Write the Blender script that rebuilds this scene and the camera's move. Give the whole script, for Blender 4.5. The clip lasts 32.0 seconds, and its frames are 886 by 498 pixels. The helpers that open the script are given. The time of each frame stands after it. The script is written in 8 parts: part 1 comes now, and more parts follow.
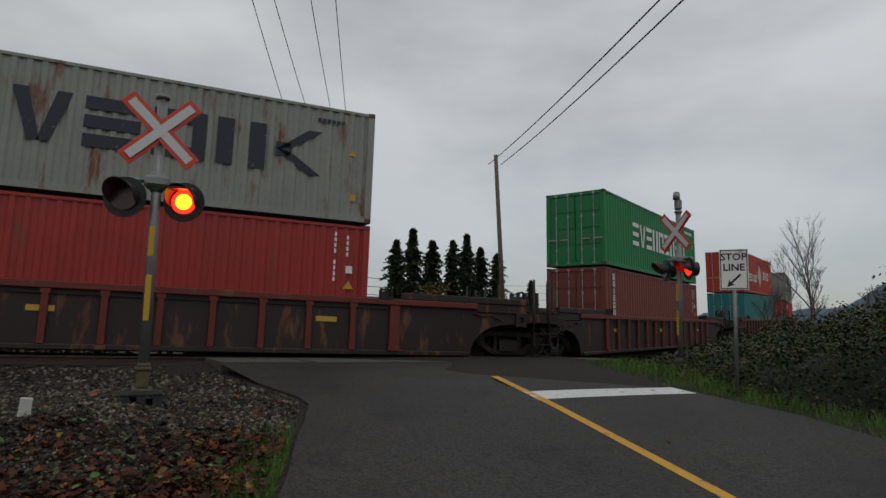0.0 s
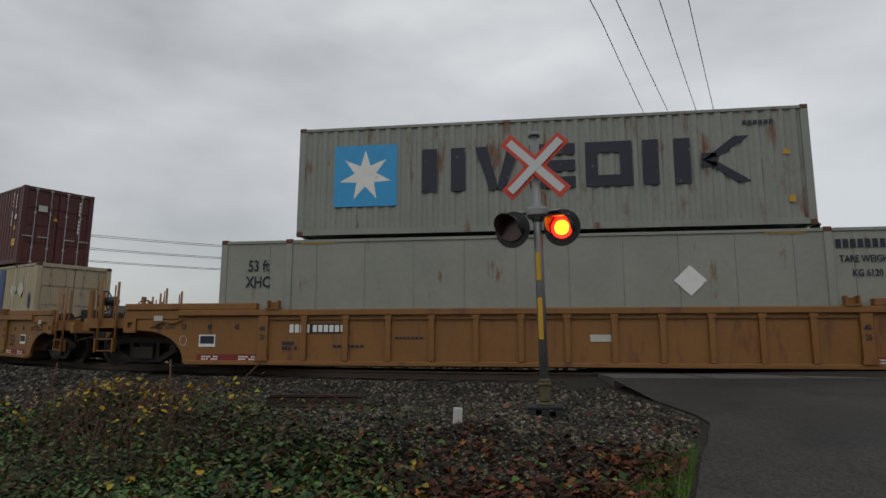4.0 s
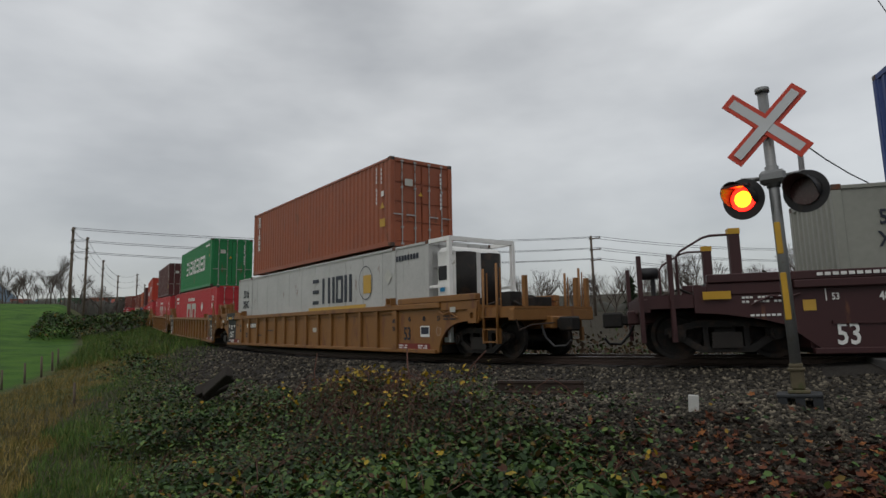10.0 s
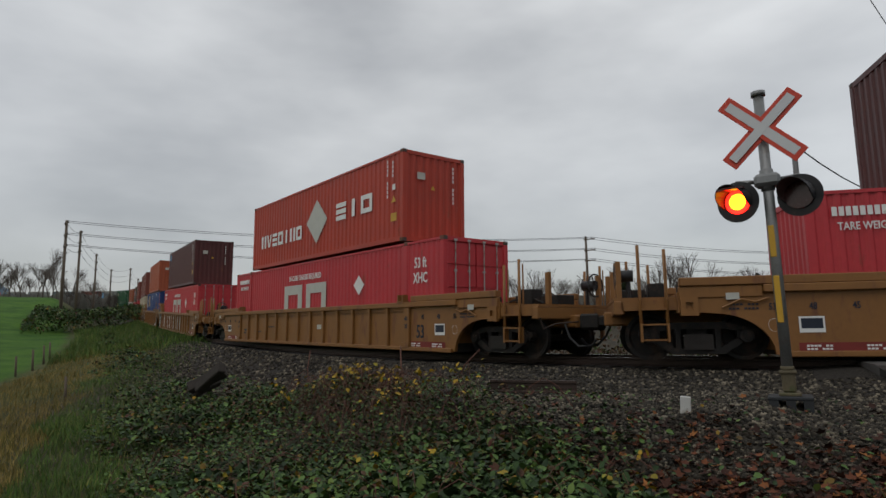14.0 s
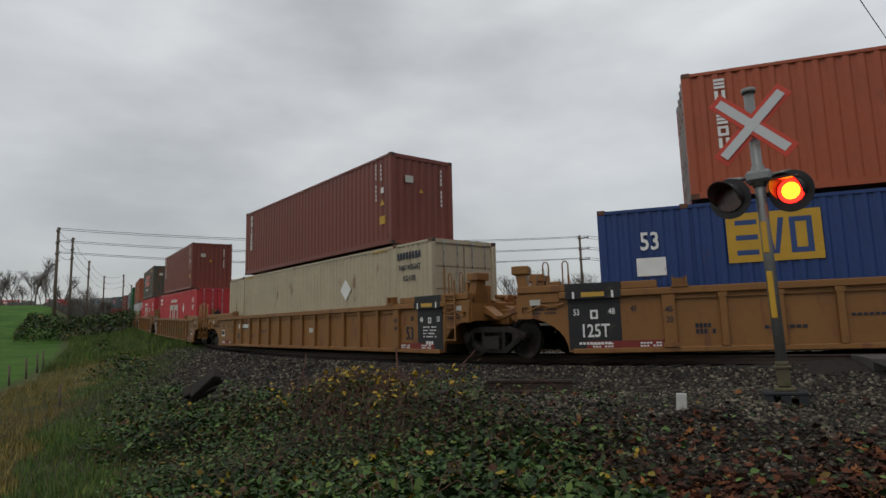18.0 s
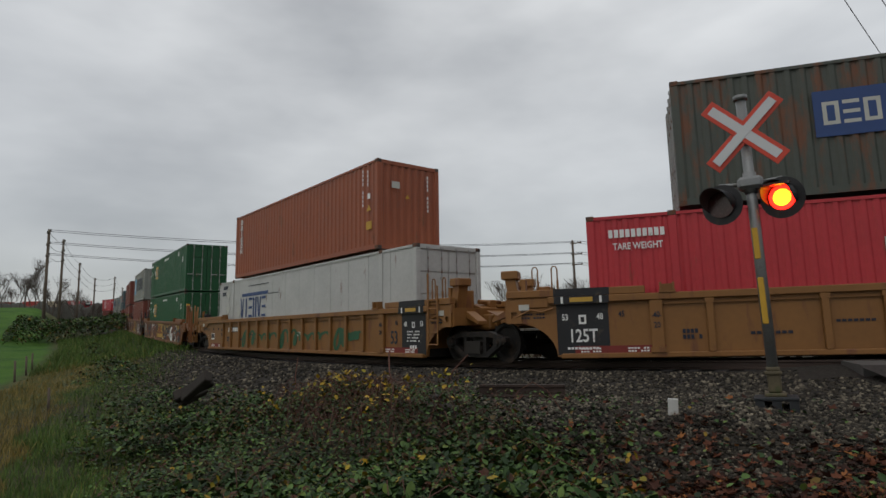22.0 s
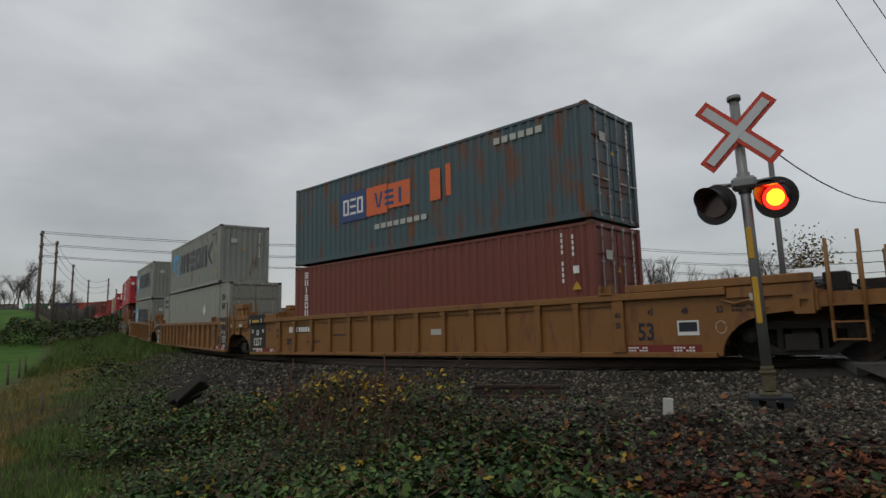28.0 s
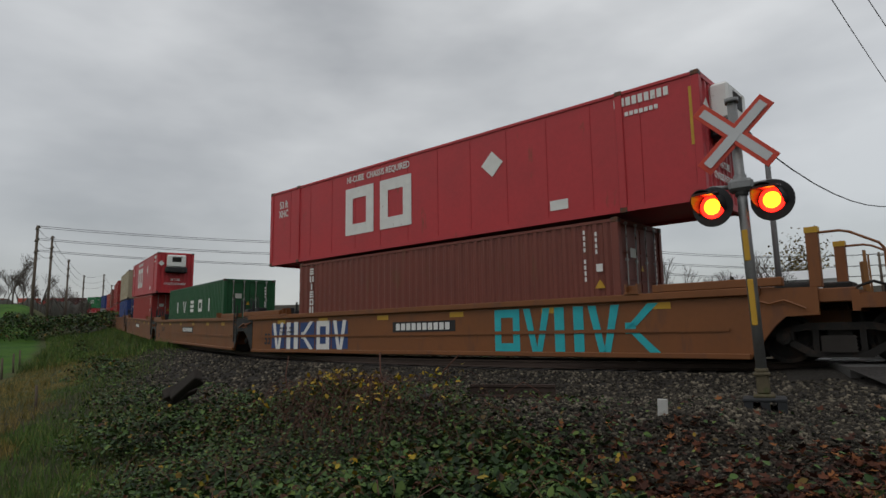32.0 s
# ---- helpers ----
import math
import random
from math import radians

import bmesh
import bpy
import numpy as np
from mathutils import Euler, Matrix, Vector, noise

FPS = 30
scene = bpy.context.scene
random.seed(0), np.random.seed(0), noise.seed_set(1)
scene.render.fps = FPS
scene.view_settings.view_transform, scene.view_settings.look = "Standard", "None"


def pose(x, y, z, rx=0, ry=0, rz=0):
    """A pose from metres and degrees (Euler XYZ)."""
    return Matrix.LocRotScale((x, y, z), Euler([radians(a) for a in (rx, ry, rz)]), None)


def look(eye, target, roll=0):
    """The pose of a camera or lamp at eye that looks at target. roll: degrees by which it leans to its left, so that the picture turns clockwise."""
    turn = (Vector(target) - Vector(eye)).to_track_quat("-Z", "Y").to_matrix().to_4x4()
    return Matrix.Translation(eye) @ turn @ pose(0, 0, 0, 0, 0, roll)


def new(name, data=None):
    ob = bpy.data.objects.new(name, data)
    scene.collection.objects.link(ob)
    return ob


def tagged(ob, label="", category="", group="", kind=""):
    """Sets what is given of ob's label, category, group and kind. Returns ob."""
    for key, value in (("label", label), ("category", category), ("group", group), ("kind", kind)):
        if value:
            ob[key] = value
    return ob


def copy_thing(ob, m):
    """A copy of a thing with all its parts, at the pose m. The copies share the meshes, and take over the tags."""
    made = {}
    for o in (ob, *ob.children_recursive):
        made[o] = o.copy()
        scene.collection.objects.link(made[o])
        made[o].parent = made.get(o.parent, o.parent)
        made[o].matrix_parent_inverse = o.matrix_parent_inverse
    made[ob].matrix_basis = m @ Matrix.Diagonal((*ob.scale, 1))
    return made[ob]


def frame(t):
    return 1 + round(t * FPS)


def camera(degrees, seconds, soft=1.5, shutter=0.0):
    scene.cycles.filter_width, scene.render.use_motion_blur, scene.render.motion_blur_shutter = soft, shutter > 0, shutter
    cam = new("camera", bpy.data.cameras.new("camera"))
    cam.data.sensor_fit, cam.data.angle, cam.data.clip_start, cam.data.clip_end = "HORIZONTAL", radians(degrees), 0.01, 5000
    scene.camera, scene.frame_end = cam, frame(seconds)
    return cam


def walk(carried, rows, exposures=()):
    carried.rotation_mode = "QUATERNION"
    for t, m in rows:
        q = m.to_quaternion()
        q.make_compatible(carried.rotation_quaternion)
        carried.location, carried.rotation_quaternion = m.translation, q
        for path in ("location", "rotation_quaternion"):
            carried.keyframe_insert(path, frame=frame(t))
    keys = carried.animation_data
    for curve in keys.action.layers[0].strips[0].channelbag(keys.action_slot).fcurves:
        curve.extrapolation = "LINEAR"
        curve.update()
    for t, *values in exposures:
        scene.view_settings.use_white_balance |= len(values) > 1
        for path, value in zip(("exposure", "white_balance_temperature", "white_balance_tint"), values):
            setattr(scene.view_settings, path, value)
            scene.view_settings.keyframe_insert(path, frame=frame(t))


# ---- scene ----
cam = camera(71.65, 32.0, soft=1.5)
EYE_Z = 0.75
PATH = [
    (0.0, 0.15, 7.98, -1.43), (0.5, 0.21, 7.78, -1.72), (1.0, 0.16, 7.99, -1.6), (1.5, 0.06, 8.03, -1.85), (2.0, 0.0, 7.82, -1.4),
    (2.5, 0.1, 7.75, -1.41), (3.0, 5.21, 7.82, -0.73), (3.5, 15.6, 9.2, -0.6), (4.0, 34.91, 9.0, 0.1), (4.5, 50.19, 8.58, 2.3),
    (6.5, 56.16, 7.62, 2.3), (7.0, 55.45, 7.7, 3.17), (7.5, 54.72, 7.88, 1.28), (8.0, 55.05, 7.95, 1.67), (8.5, 54.86, 8.31, 1.63),
    (9.0, 54.8, 8.18, 0.97), (9.5, 54.66, 8.09, 1.23), (10.0, 55.16, 8.09, 1.55), (10.5, 54.99, 8.12, 1.8), (11.0, 54.98, 8.12, 1.51),
    (11.5, 55.08, 7.89, 1.75), (12.0, 54.83, 7.99, 1.81), (12.5, 54.47, 7.93, 1.66), (13.0, 54.67, 7.91, 2.03), (13.5, 54.54, 7.99, 1.71),
    (14.0, 54.58, 7.94, 0.83), (14.5, 54.32, 7.97, 1.29), (16.5, 53.73, 8.2, 1.16), (17.0, 53.92, 7.94, 2.1), (17.5, 53.93, 7.87, 2.07),
    (18.0, 54.18, 8.04, 1.81), (18.5, 54.37, 8.06, 1.33), (19.0, 54.43, 8.06, 1.75), (19.5, 54.4, 8.06, 1.95), (20.0, 53.85, 8.28, 2.18),
    (20.5, 54.0, 8.3, 1.96), (21.0, 54.1, 8.31, 1.84), (21.5, 53.92, 8.65, 1.57), (22.0, 53.5, 8.41, 1.56), (22.5, 53.44, 8.5, 1.41),
    (23.0, 53.25, 8.84, 1.45), (23.5, 53.24, 8.99, 1.84), (24.0, 53.38, 9.0, 1.86), (24.5, 52.93, 9.08, 1.44), (25.0, 52.76, 9.08, 0.98),
    (25.5, 52.83, 9.06, 1.14), (27.5, 52.71, 8.27, 0.7), (28.0, 53.08, 8.46, 1.79), (28.5, 53.08, 8.51, 1.8), (29.0, 52.92, 8.71, 1.95),
    (29.5, 52.74, 8.54, 1.03), (30.0, 52.77, 8.49, 0.82), (30.5, 52.83, 8.5, 0.92), (31.0, 52.89, 8.32, 1.14), (31.5, 52.69, 8.43, 1.05),
    (32.0, 52.69, 8.35, 1.23),
]
walk(cam, [(t, pose(0, 0, EYE_Z, 90 + p, r, y)) for t, y, p, r in PATH],
     exposures=[(0, -0.18), (2, -0.04), (3, -0.02), (4.2, 0.06), (7, 0.16), (9, 0.07), (11, 0.11), (14, 0.09), (17, 0.08), (18, 0.14), (20, 0.03), (21, 0.06), (22, 0.1), (24, -0.02), (25, 0.1), (28, -0.03), (29, 0.07), (30, 0.09), (32, -0.01)])

# ---- world, sun, exposure ----
world = bpy.data.worlds.new("overcast_sky")
scene.world = world
world.use_nodes = True
wn, wl = world.node_tree.nodes, world.node_tree.links
wn.clear()
w_out, w_bg = wn.new("ShaderNodeOutputWorld"), wn.new("ShaderNodeBackground")
w_sky = wn.new("ShaderNodeTexSky")
w_sky.sky_type, w_sky.sun_disc = "NISHITA", False
w_sky.sun_elevation, w_sky.sun_rotation = radians(28), radians(200)
w_co, w_map = wn.new("ShaderNodeTexCoord"), wn.new("ShaderNodeMapping")
w_map.inputs["Scale"].default_value = (1.0, 1.0, 2.6)
w_noise, w_ramp = wn.new("ShaderNodeTexNoise"), wn.new("ShaderNodeValToRGB")
w_noise.inputs["Scale"].default_value, w_noise.inputs["Detail"].default_value = 1.7, 5.0
w_noise.inputs["Roughness"].default_value = 0.5
w_ramp.color_ramp.elements[0].position, w_ramp.color_ramp.elements[0].color = 0.30, (0.275, 0.28, 0.284, 1)
w_ramp.color_ramp.elements[1].position, w_ramp.color_ramp.elements[1].color = 0.66, (0.55, 0.555, 0.552, 1)
w_sep, w_up = wn.new("ShaderNodeSeparateXYZ"), wn.new("ShaderNodeMapRange")
w_up.inputs["From Min"].default_value, w_up.inputs["From Max"].default_value = 0.0, 0.9
w_up.inputs["To Min"].default_value, w_up.inputs["To Max"].default_value = 0.80, 1.6
w_mul = wn.new("ShaderNodeMix")
w_mul.data_type, w_mul.blend_type = "RGBA", "MULTIPLY"
w_mul.inputs["Factor"].default_value = 1.0
w_add = wn.new("ShaderNodeMix")
w_add.data_type, w_add.blend_type = "RGBA", "MIX"
w_add.inputs["Factor"].default_value = 0.02
wl.new(w_co.outputs["Generated"], w_map.inputs["Vector"])
wl.new(w_map.outputs["Vector"], w_noise.inputs["Vector"])
wl.new(w_noise.outputs["Fac"], w_ramp.inputs["Fac"])
wl.new(w_co.outputs["Generated"], w_sep.inputs["Vector"])
wl.new(w_sep.outputs["Z"], w_up.inputs["Value"])
wl.new(w_ramp.outputs["Color"], w_mul.inputs["A"])
wl.new(w_up.outputs["Result"], w_mul.inputs["B"])
wl.new(w_mul.outputs["Result"], w_add.inputs["A"])
wl.new(w_sky.outputs["Color"], w_add.inputs["B"])
wl.new(w_add.outputs["Result"], w_bg.inputs["Color"])
w_bg.inputs["Strength"].default_value = 1.0
wl.new(w_bg.outputs["Background"], w_out.inputs["Surface"])
sun = new("sun", bpy.data.lights.new("sun", "SUN"))
sun.data.energy, sun.data.angle, sun.data.color = 0.5, radians(30), (1.0, 0.97, 0.93)
sun.matrix_world = look((0, 0, 40), (-14, 24, 0))

# ---- materials ----
MATS = {}


def tone(c, k):
    return tuple(v * k for v in c)


def surface(name, color, rough=0.6, metal=0.0, vary=0.12, scale=3.0, grain=60.0, bump=0.15, wear=None, wear_amount=0.0,
            wear_scale=4.0, streak=False, island=0.0, objects=0.0, spec=0.4):
    """Paint, metal, stone or leaf: base colour with two scales of variation, optional wear or rust patches, and fine relief."""
    if name in MATS:
        return MATS[name]
    m = bpy.data.materials.new(name)
    m.use_nodes = True
    n, l = m.node_tree.nodes, m.node_tree.links
    b = n["Principled BSDF"]
    b.inputs["Metallic"].default_value = metal
    b.inputs["Specular IOR Level"].default_value = spec
    co = n.new("ShaderNodeTexCoord")
    big, fine = n.new("ShaderNodeTexNoise"), n.new("ShaderNodeTexNoise")
    big.inputs["Scale"].default_value, big.inputs["Detail"].default_value = scale, 5.0
    fine.inputs["Scale"].default_value, fine.inputs["Detail"].default_value = grain, 3.0
    for t in (big, fine):
        l.new(co.outputs["Object"], t.inputs["Vector"])
    hsv = n.new("ShaderNodeHueSaturation")
    hsv.inputs["Color"].default_value = (*color, 1)
    val = n.new("ShaderNodeMapRange")
    val.inputs["From Min"].default_value, val.inputs["From Max"].default_value = 0.3, 0.7
    val.inputs["To Min"].default_value, val.inputs["To Max"].default_value = 1 - vary, 1 + vary
    mixn = n.new("ShaderNodeMath")
    mixn.operation = "MULTIPLY_ADD"
    mixn.inputs[1].default_value, mixn.inputs[2].default_value = 0.35, 0.0
    l.new(fine.outputs["Fac"], mixn.inputs[0])
    summed = n.new("ShaderNodeMath")
    summed.operation = "MULTIPLY_ADD"
    summed.inputs[1].default_value = 0.65
    l.new(big.outputs["Fac"], summed.inputs[0])
    l.new(mixn.outputs[0], summed.inputs[2])
    last = summed.outputs[0]
    if island or objects:
        rnd = n.new("ShaderNodeNewGeometry") if island else n.new("ShaderNodeObjectInfo")
        add = n.new("ShaderNodeMath")
        add.operation = "MULTIPLY_ADD"
        add.inputs[1].default_value = island or objects
        l.new(rnd.outputs["Random Per Island" if island else "Random"], add.inputs[0])
        sub = n.new("ShaderNodeMath")
        sub.operation = "SUBTRACT"
        sub.inputs[1].default_value = (island or objects) * 0.5
        l.new(last, add.inputs[2])
        l.new(add.outputs[0], sub.inputs[0])
        last = sub.outputs[0]
    l.new(last, val.inputs["Value"])
    l.new(val.outputs["Result"], hsv.inputs["Value"])
    col = hsv.outputs["Color"]
    if wear:
        patch = n.new("ShaderNodeTexNoise")
        patch.inputs["Detail"].default_value, patch.inputs["Scale"].default_value = 8.0, wear_scale
        patch.inputs["Roughness"].default_value = 0.62
        if streak:
            mp = n.new("ShaderNodeMapping")
            mp.inputs["Scale"].default_value = (1.0, 1.0, 0.26)
            l.new(co.outputs["Object"], mp.inputs["Vector"])
            l.new(mp.outputs["Vector"], patch.inputs["Vector"])
        else:
            l.new(co.outputs["Object"], patch.inputs["Vector"])
        edge = n.new("ShaderNodeMapRange")
        edge.inputs["From Min"].default_value = 0.66 - 0.22 * wear_amount
        edge.inputs["From Max"].default_value = 0.76 - 0.18 * wear_amount
        l.new(patch.outputs["Fac"], edge.inputs["Value"])
        mix = n.new("ShaderNodeMix")
        mix.data_type = "RGBA"
        mix.inputs["B"].default_value = (*wear, 1)
        l.new(edge.outputs["Result"], mix.inputs["Factor"])
        l.new(col, mix.inputs["A"])
        col = mix.outputs["Result"]
    l.new(col, b.inputs["Base Color"])
    rr = n.new("ShaderNodeMapRange")
    rr.inputs["To Min"].default_value, rr.inputs["To Max"].default_value = max(0.05, rough - 0.12), min(1.0, rough + 0.12)
    l.new(big.outputs["Fac"], rr.inputs["Value"])
    l.new(rr.outputs["Result"], b.inputs["Roughness"])
    if bump:
        bp = n.new("ShaderNodeBump")
        bp.inputs["Strength"].default_value, bp.inputs["Distance"].default_value = bump, 0.01
        l.new(fine.outputs["Fac"], bp.inputs["Height"])
        l.new(bp.outputs["Normal"], b.inputs["Normal"])
    MATS[name] = m
    return m


def glow(name, color, strength):
    if name in MATS:
        return MATS[name]
    m = bpy.data.materials.new(name)
    m.use_nodes = True
    b = m.node_tree.nodes["Principled BSDF"]
    b.inputs["Base Color"].default_value = (*color, 1)
    b.inputs["Emission Color"].default_value = (*color, 1)
    b.inputs["Emission Strength"].default_value = strength
    MATS[name] = m
    return m


RUST = (0.13, 0.05, 0.022)


def paint(name, color, rust=0.25, rough=0.5):
    return surface("paint_" + name, tone(color, 0.68), rough=rough, vary=0.13, scale=0.9, grain=9.0, bump=0.08, wear=RUST, wear_amount=rust,
                   wear_scale=2.8, streak=True)


BLACK = surface("black_paint", (0.012, 0.012, 0.014), rough=0.55, vary=0.3, wear=(0.05, 0.04, 0.03), wear_amount=0.4)
STEEL = surface("galvanised_steel", (0.20, 0.205, 0.205), rough=0.5, metal=0.5, vary=0.2, wear=(0.16, 0.14, 0.12), wear_amount=0.5)
DARK_STEEL = surface("grimy_steel", (0.012, 0.0105, 0.0095), rough=0.7, vary=0.5, scale=6.0, spec=0.3, wear=(0.034, 0.022, 0.015), wear_amount=0.6)
RAIL_SIDE = surface("rusty_rail", (0.045, 0.03, 0.024), rough=0.6, metal=0.4, vary=0.3)
RAIL_TOP = surface("polished_rail_head", (0.55, 0.56, 0.58), rough=0.22, metal=1.0, vary=0.1)
TIE = surface("old_tie_wood", (0.013, 0.011, 0.010), rough=0.9, vary=0.3, objects=0.3, scale=5)
CONCRETE = surface("crossing_concrete", (0.075, 0.073, 0.07), rough=0.75, vary=0.2, scale=2.5, wear=(0.1, 0.1, 0.1), wear_amount=0.5)
ASPHALT = surface("asphalt", (0.032, 0.0295, 0.0275), rough=0.7, spec=0.22, vary=0.4, scale=0.6, grain=70.0, bump=0.7, wear=(0.021, 0.020, 0.0195), wear_amount=0.55, wear_scale=0.8)


def speckle(mat, scale, lo, hi):
    """Scatters lighter and darker grains of stone over a surface."""
    n, l = mat.node_tree.nodes, mat.node_tree.links
    b = n["Principled BSDF"]
    old = b.inputs["Base Color"].links[0].from_socket
    co, vo, sp, mr, hs = n.new("ShaderNodeTexCoord"), n.new("ShaderNodeTexVoronoi"), n.new("ShaderNodeSeparateColor"), n.new("ShaderNodeMapRange"), n.new("ShaderNodeHueSaturation")
    vo.inputs["Scale"].default_value = scale
    mr.inputs["To Min"].default_value, mr.inputs["To Max"].default_value = lo, hi
    l.new(co.outputs["Object"], vo.inputs["Vector"])
    l.new(vo.outputs["Color"], sp.inputs["Color"])
    l.new(sp.outputs["Red"], mr.inputs["Value"])
    l.new(mr.outputs["Result"], hs.inputs["Value"])
    l.new(old, hs.inputs["Color"])
    l.new(hs.outputs["Color"], b.inputs["Base Color"])


speckle(ASPHALT, 48.0, 0.45, 1.6)
YELLOW_LINE = surface("yellow_road_paint", (0.5, 0.27, 0.02), rough=0.7, vary=0.15, scale=8, wear=(0.07, 0.065, 0.06), wear_amount=0.35, wear_scale=9)
WHITE_LINE = surface("white_road_paint", (0.55, 0.55, 0.54), rough=0.7, vary=0.12, scale=8, wear=(0.1, 0.1, 0.1), wear_amount=0.35, wear_scale=7)
WHITE = surface("white_paint", (0.72, 0.72, 0.7), rough=0.5, vary=0.08, wear=(0.3, 0.27, 0.22), wear_amount=0.2)
YELLOW = surface("yellow_marking", (0.45, 0.26, 0.02), rough=0.5, vary=0.12)
RED_EDGE = surface("red_reflective", (0.5, 0.045, 0.02), rough=0.4, vary=0.1)
SHEET_WHITE = surface("white_reflective", (0.50, 0.51, 0.52), rough=0.4, vary=0.06)
WOOD_POLE = surface("weathered_pole_wood", (0.11, 0.085, 0.065), rough=0.9, vary=0.3, scale=6, grain=40)
BARK = surface("bark", (0.075, 0.06, 0.05), rough=0.95, vary=0.35, scale=7)
WIRE = surface("cable_black", (0.02, 0.02, 0.022), rough=0.6)

# ---- small mesh tools ----
MESHES = {}


def mesh_of(key, build, *mats):
    """A mesh made once for each key by build(bm), with its materials."""
    if key not in MESHES:
        bm = bmesh.new()
        build(bm)
        me = bpy.data.meshes.new(str(key[0]) if isinstance(key, tuple) else key)
        bm.to_mesh(me)
        bm.free()
        for m in mats:
            me.materials.append(m)
        MESHES[key] = me
    return MESHES[key]


def place(name, mesh, parent=None, m=None, label=""):
    ob = new(name, mesh)
    if parent is not None:
        ob.parent = parent
    if m is not None:
        ob.matrix_basis = m
    if label:
        ob["label"] = label
    return ob


def box(bm, x0, x1, y0, y1, z0, z1, mat=0, bevel=0.0):
    v = [bm.verts.new(c) for c in ((x0, y0, z0), (x1, y0, z0), (x1, y1, z0), (x0, y1, z0), (x0, y0, z1), (x1, y0, z1), (x1, y1, z1), (x0, y1, z1))]
    fs = [bm.faces.new([v[i] for i in q]) for q in ((3, 2, 1, 0), (4, 5, 6, 7), (0, 1, 5, 4), (1, 2, 6, 5), (2, 3, 7, 6), (3, 0, 4, 7))]
    for f in fs:
        f.material_index = mat
    if bevel:
        bmesh.ops.bevel(bm, geom=list(dict.fromkeys(e for f in fs for e in f.edges)), offset=bevel, segments=1, affect="EDGES", profile=0.7)
    return v


def rod(bm, a, b, r0, r1=None, n=8, mat=0, cap=True):
    """A tapered round bar from a to b."""
    a, b = Vector(a), Vector(b)
    r1 = r0 if r1 is None else r1
    q = (b - a).to_track_quat("Z", "Y")
    rings = []
    for p, r in ((a, r0), (b, r1)):
        rings.append([bm.verts.new(p + q @ Vector((r * math.cos(i * math.tau / n), r * math.sin(i * math.tau / n), 0))) for i in range(n)])
    for i in range(n):
        f = bm.faces.new((rings[0][i], rings[0][(i + 1) % n], rings[1][(i + 1) % n], rings[1][i]))
        f.material_index, f.smooth = mat, n > 6
    if cap:
        bm.faces.new(rings[0][::-1]).material_index = mat
        bm.faces.new(rings[1]).material_index = mat


def pipe(bm, pts, r, n=6, mat=0):
    """One continuous round tube along the points."""
    P = [Vector(p) for p in pts]
    rings = []
    for i, p in enumerate(P):
        d = (P[min(i + 1, len(P) - 1)] - P[max(i - 1, 0)]).normalized()
        u = d.cross(Vector((0, 0, 1) if abs(d.z) < 0.9 else (0, 1, 0))).normalized()
        if rings and u.dot(last_u) < 0:
            u = -u
        last_u = u
        v = d.cross(u)
        rings.append([bm.verts.new(p + r * (math.cos(k * math.tau / n) * u + math.sin(k * math.tau / n) * v)) for k in range(n)])
    for a, b in zip(rings, rings[1:]):
        for k in range(n):
            bm.faces.new((a[k], a[(k + 1) % n], b[(k + 1) % n], b[k])).material_index = mat
    bm.faces.new(rings[0][::-1]).material_index = mat
    bm.faces.new(rings[-1]).material_index = mat


def prism(bm, outline, y0, y1, mat=0):
    """An outline in x and z, given counter-clockwise as seen from -y, made solid from y0 to y1."""
    f0 = [bm.verts.new((x, y0, z)) for x, z in outline]
    f1 = [bm.verts.new((x, y1, z)) for x, z in outline]
    bm.faces.new(f0).material_index = mat
    bm.faces.new(f1[::-1]).material_index = mat
    k = len(outline)
    for i in range(k):
        bm.faces.new((f0[(i + 1) % k], f0[i], f1[i], f1[(i + 1) % k])).material_index = mat


def raw_mesh(name, verts, faces, mat, smooth=False):
    me = bpy.data.meshes.new(name)
    me.from_pydata([tuple(v) for v in verts], [], [tuple(f) for f in faces])
    me.materials.append(mat)
    if smooth:
        me.polygons.foreach_set("use_smooth", [True] * len(me.polygons))
    return me


def text_mesh(text, size, mat, bold=0.0):
    key = ("lettering", text, size, mat.name)
    if key not in MESHES:
        cu = bpy.data.curves.new("lettering", "FONT")
        cu.body, cu.size, cu.align_x, cu.align_y = text, size, "CENTER", "CENTER"
        cu.extrude, cu.offset, cu.resolution_u = 0.003, bold, 2
        tmp = new("lettering", cu)
        me = bpy.data.meshes.new_from_object(tmp.evaluated_get(bpy.context.evaluated_depsgraph_get()))
        bpy.data.objects.remove(tmp)
        me.materials.clear()
        me.materials.append(mat)
        MESHES[key] = me
    return MESHES[key]


# ---- the line of the track ----
HEADS = [(-860, 30.0), (-330, 25.0), (-260, 18.0), (-210, 7.0), (-170, -4.5), (-130, -8.2), (-90, -7.2), (-75, -6.7), (-55, -5.2), (-40, -3.5), (-30, -1.6), (-22, 1.6), (-15, 12.9),
         (-9, 24.8), (-4, 35.7), (1, 45.2), (6, 51.4), (12, 54.6), (20, 53.5), (35, 53.5), (50, 55.7), (80, 62.0), (200, 66.0), (760, 66.0)]
RISE = [(-860, 30.0), (-330, 15.0), (-250, 11.0), (-190, 7.6), (-130, 4.28), (-75, 2.4), (-45, 0.9), (-25, 0.3), (-10, 0.16), (0, 0.15), (10, 0.12), (25, 0.6), (45, 1.5), (90, 2.5), (200, 4.0), (760, 10.0)]
STEP = 0.5
TS = np.arange(-860, 760 + STEP, STEP)
_h = np.interp(TS, [a for a, b in HEADS], [b for a, b in HEADS])
_k = np.ones(9) / 9
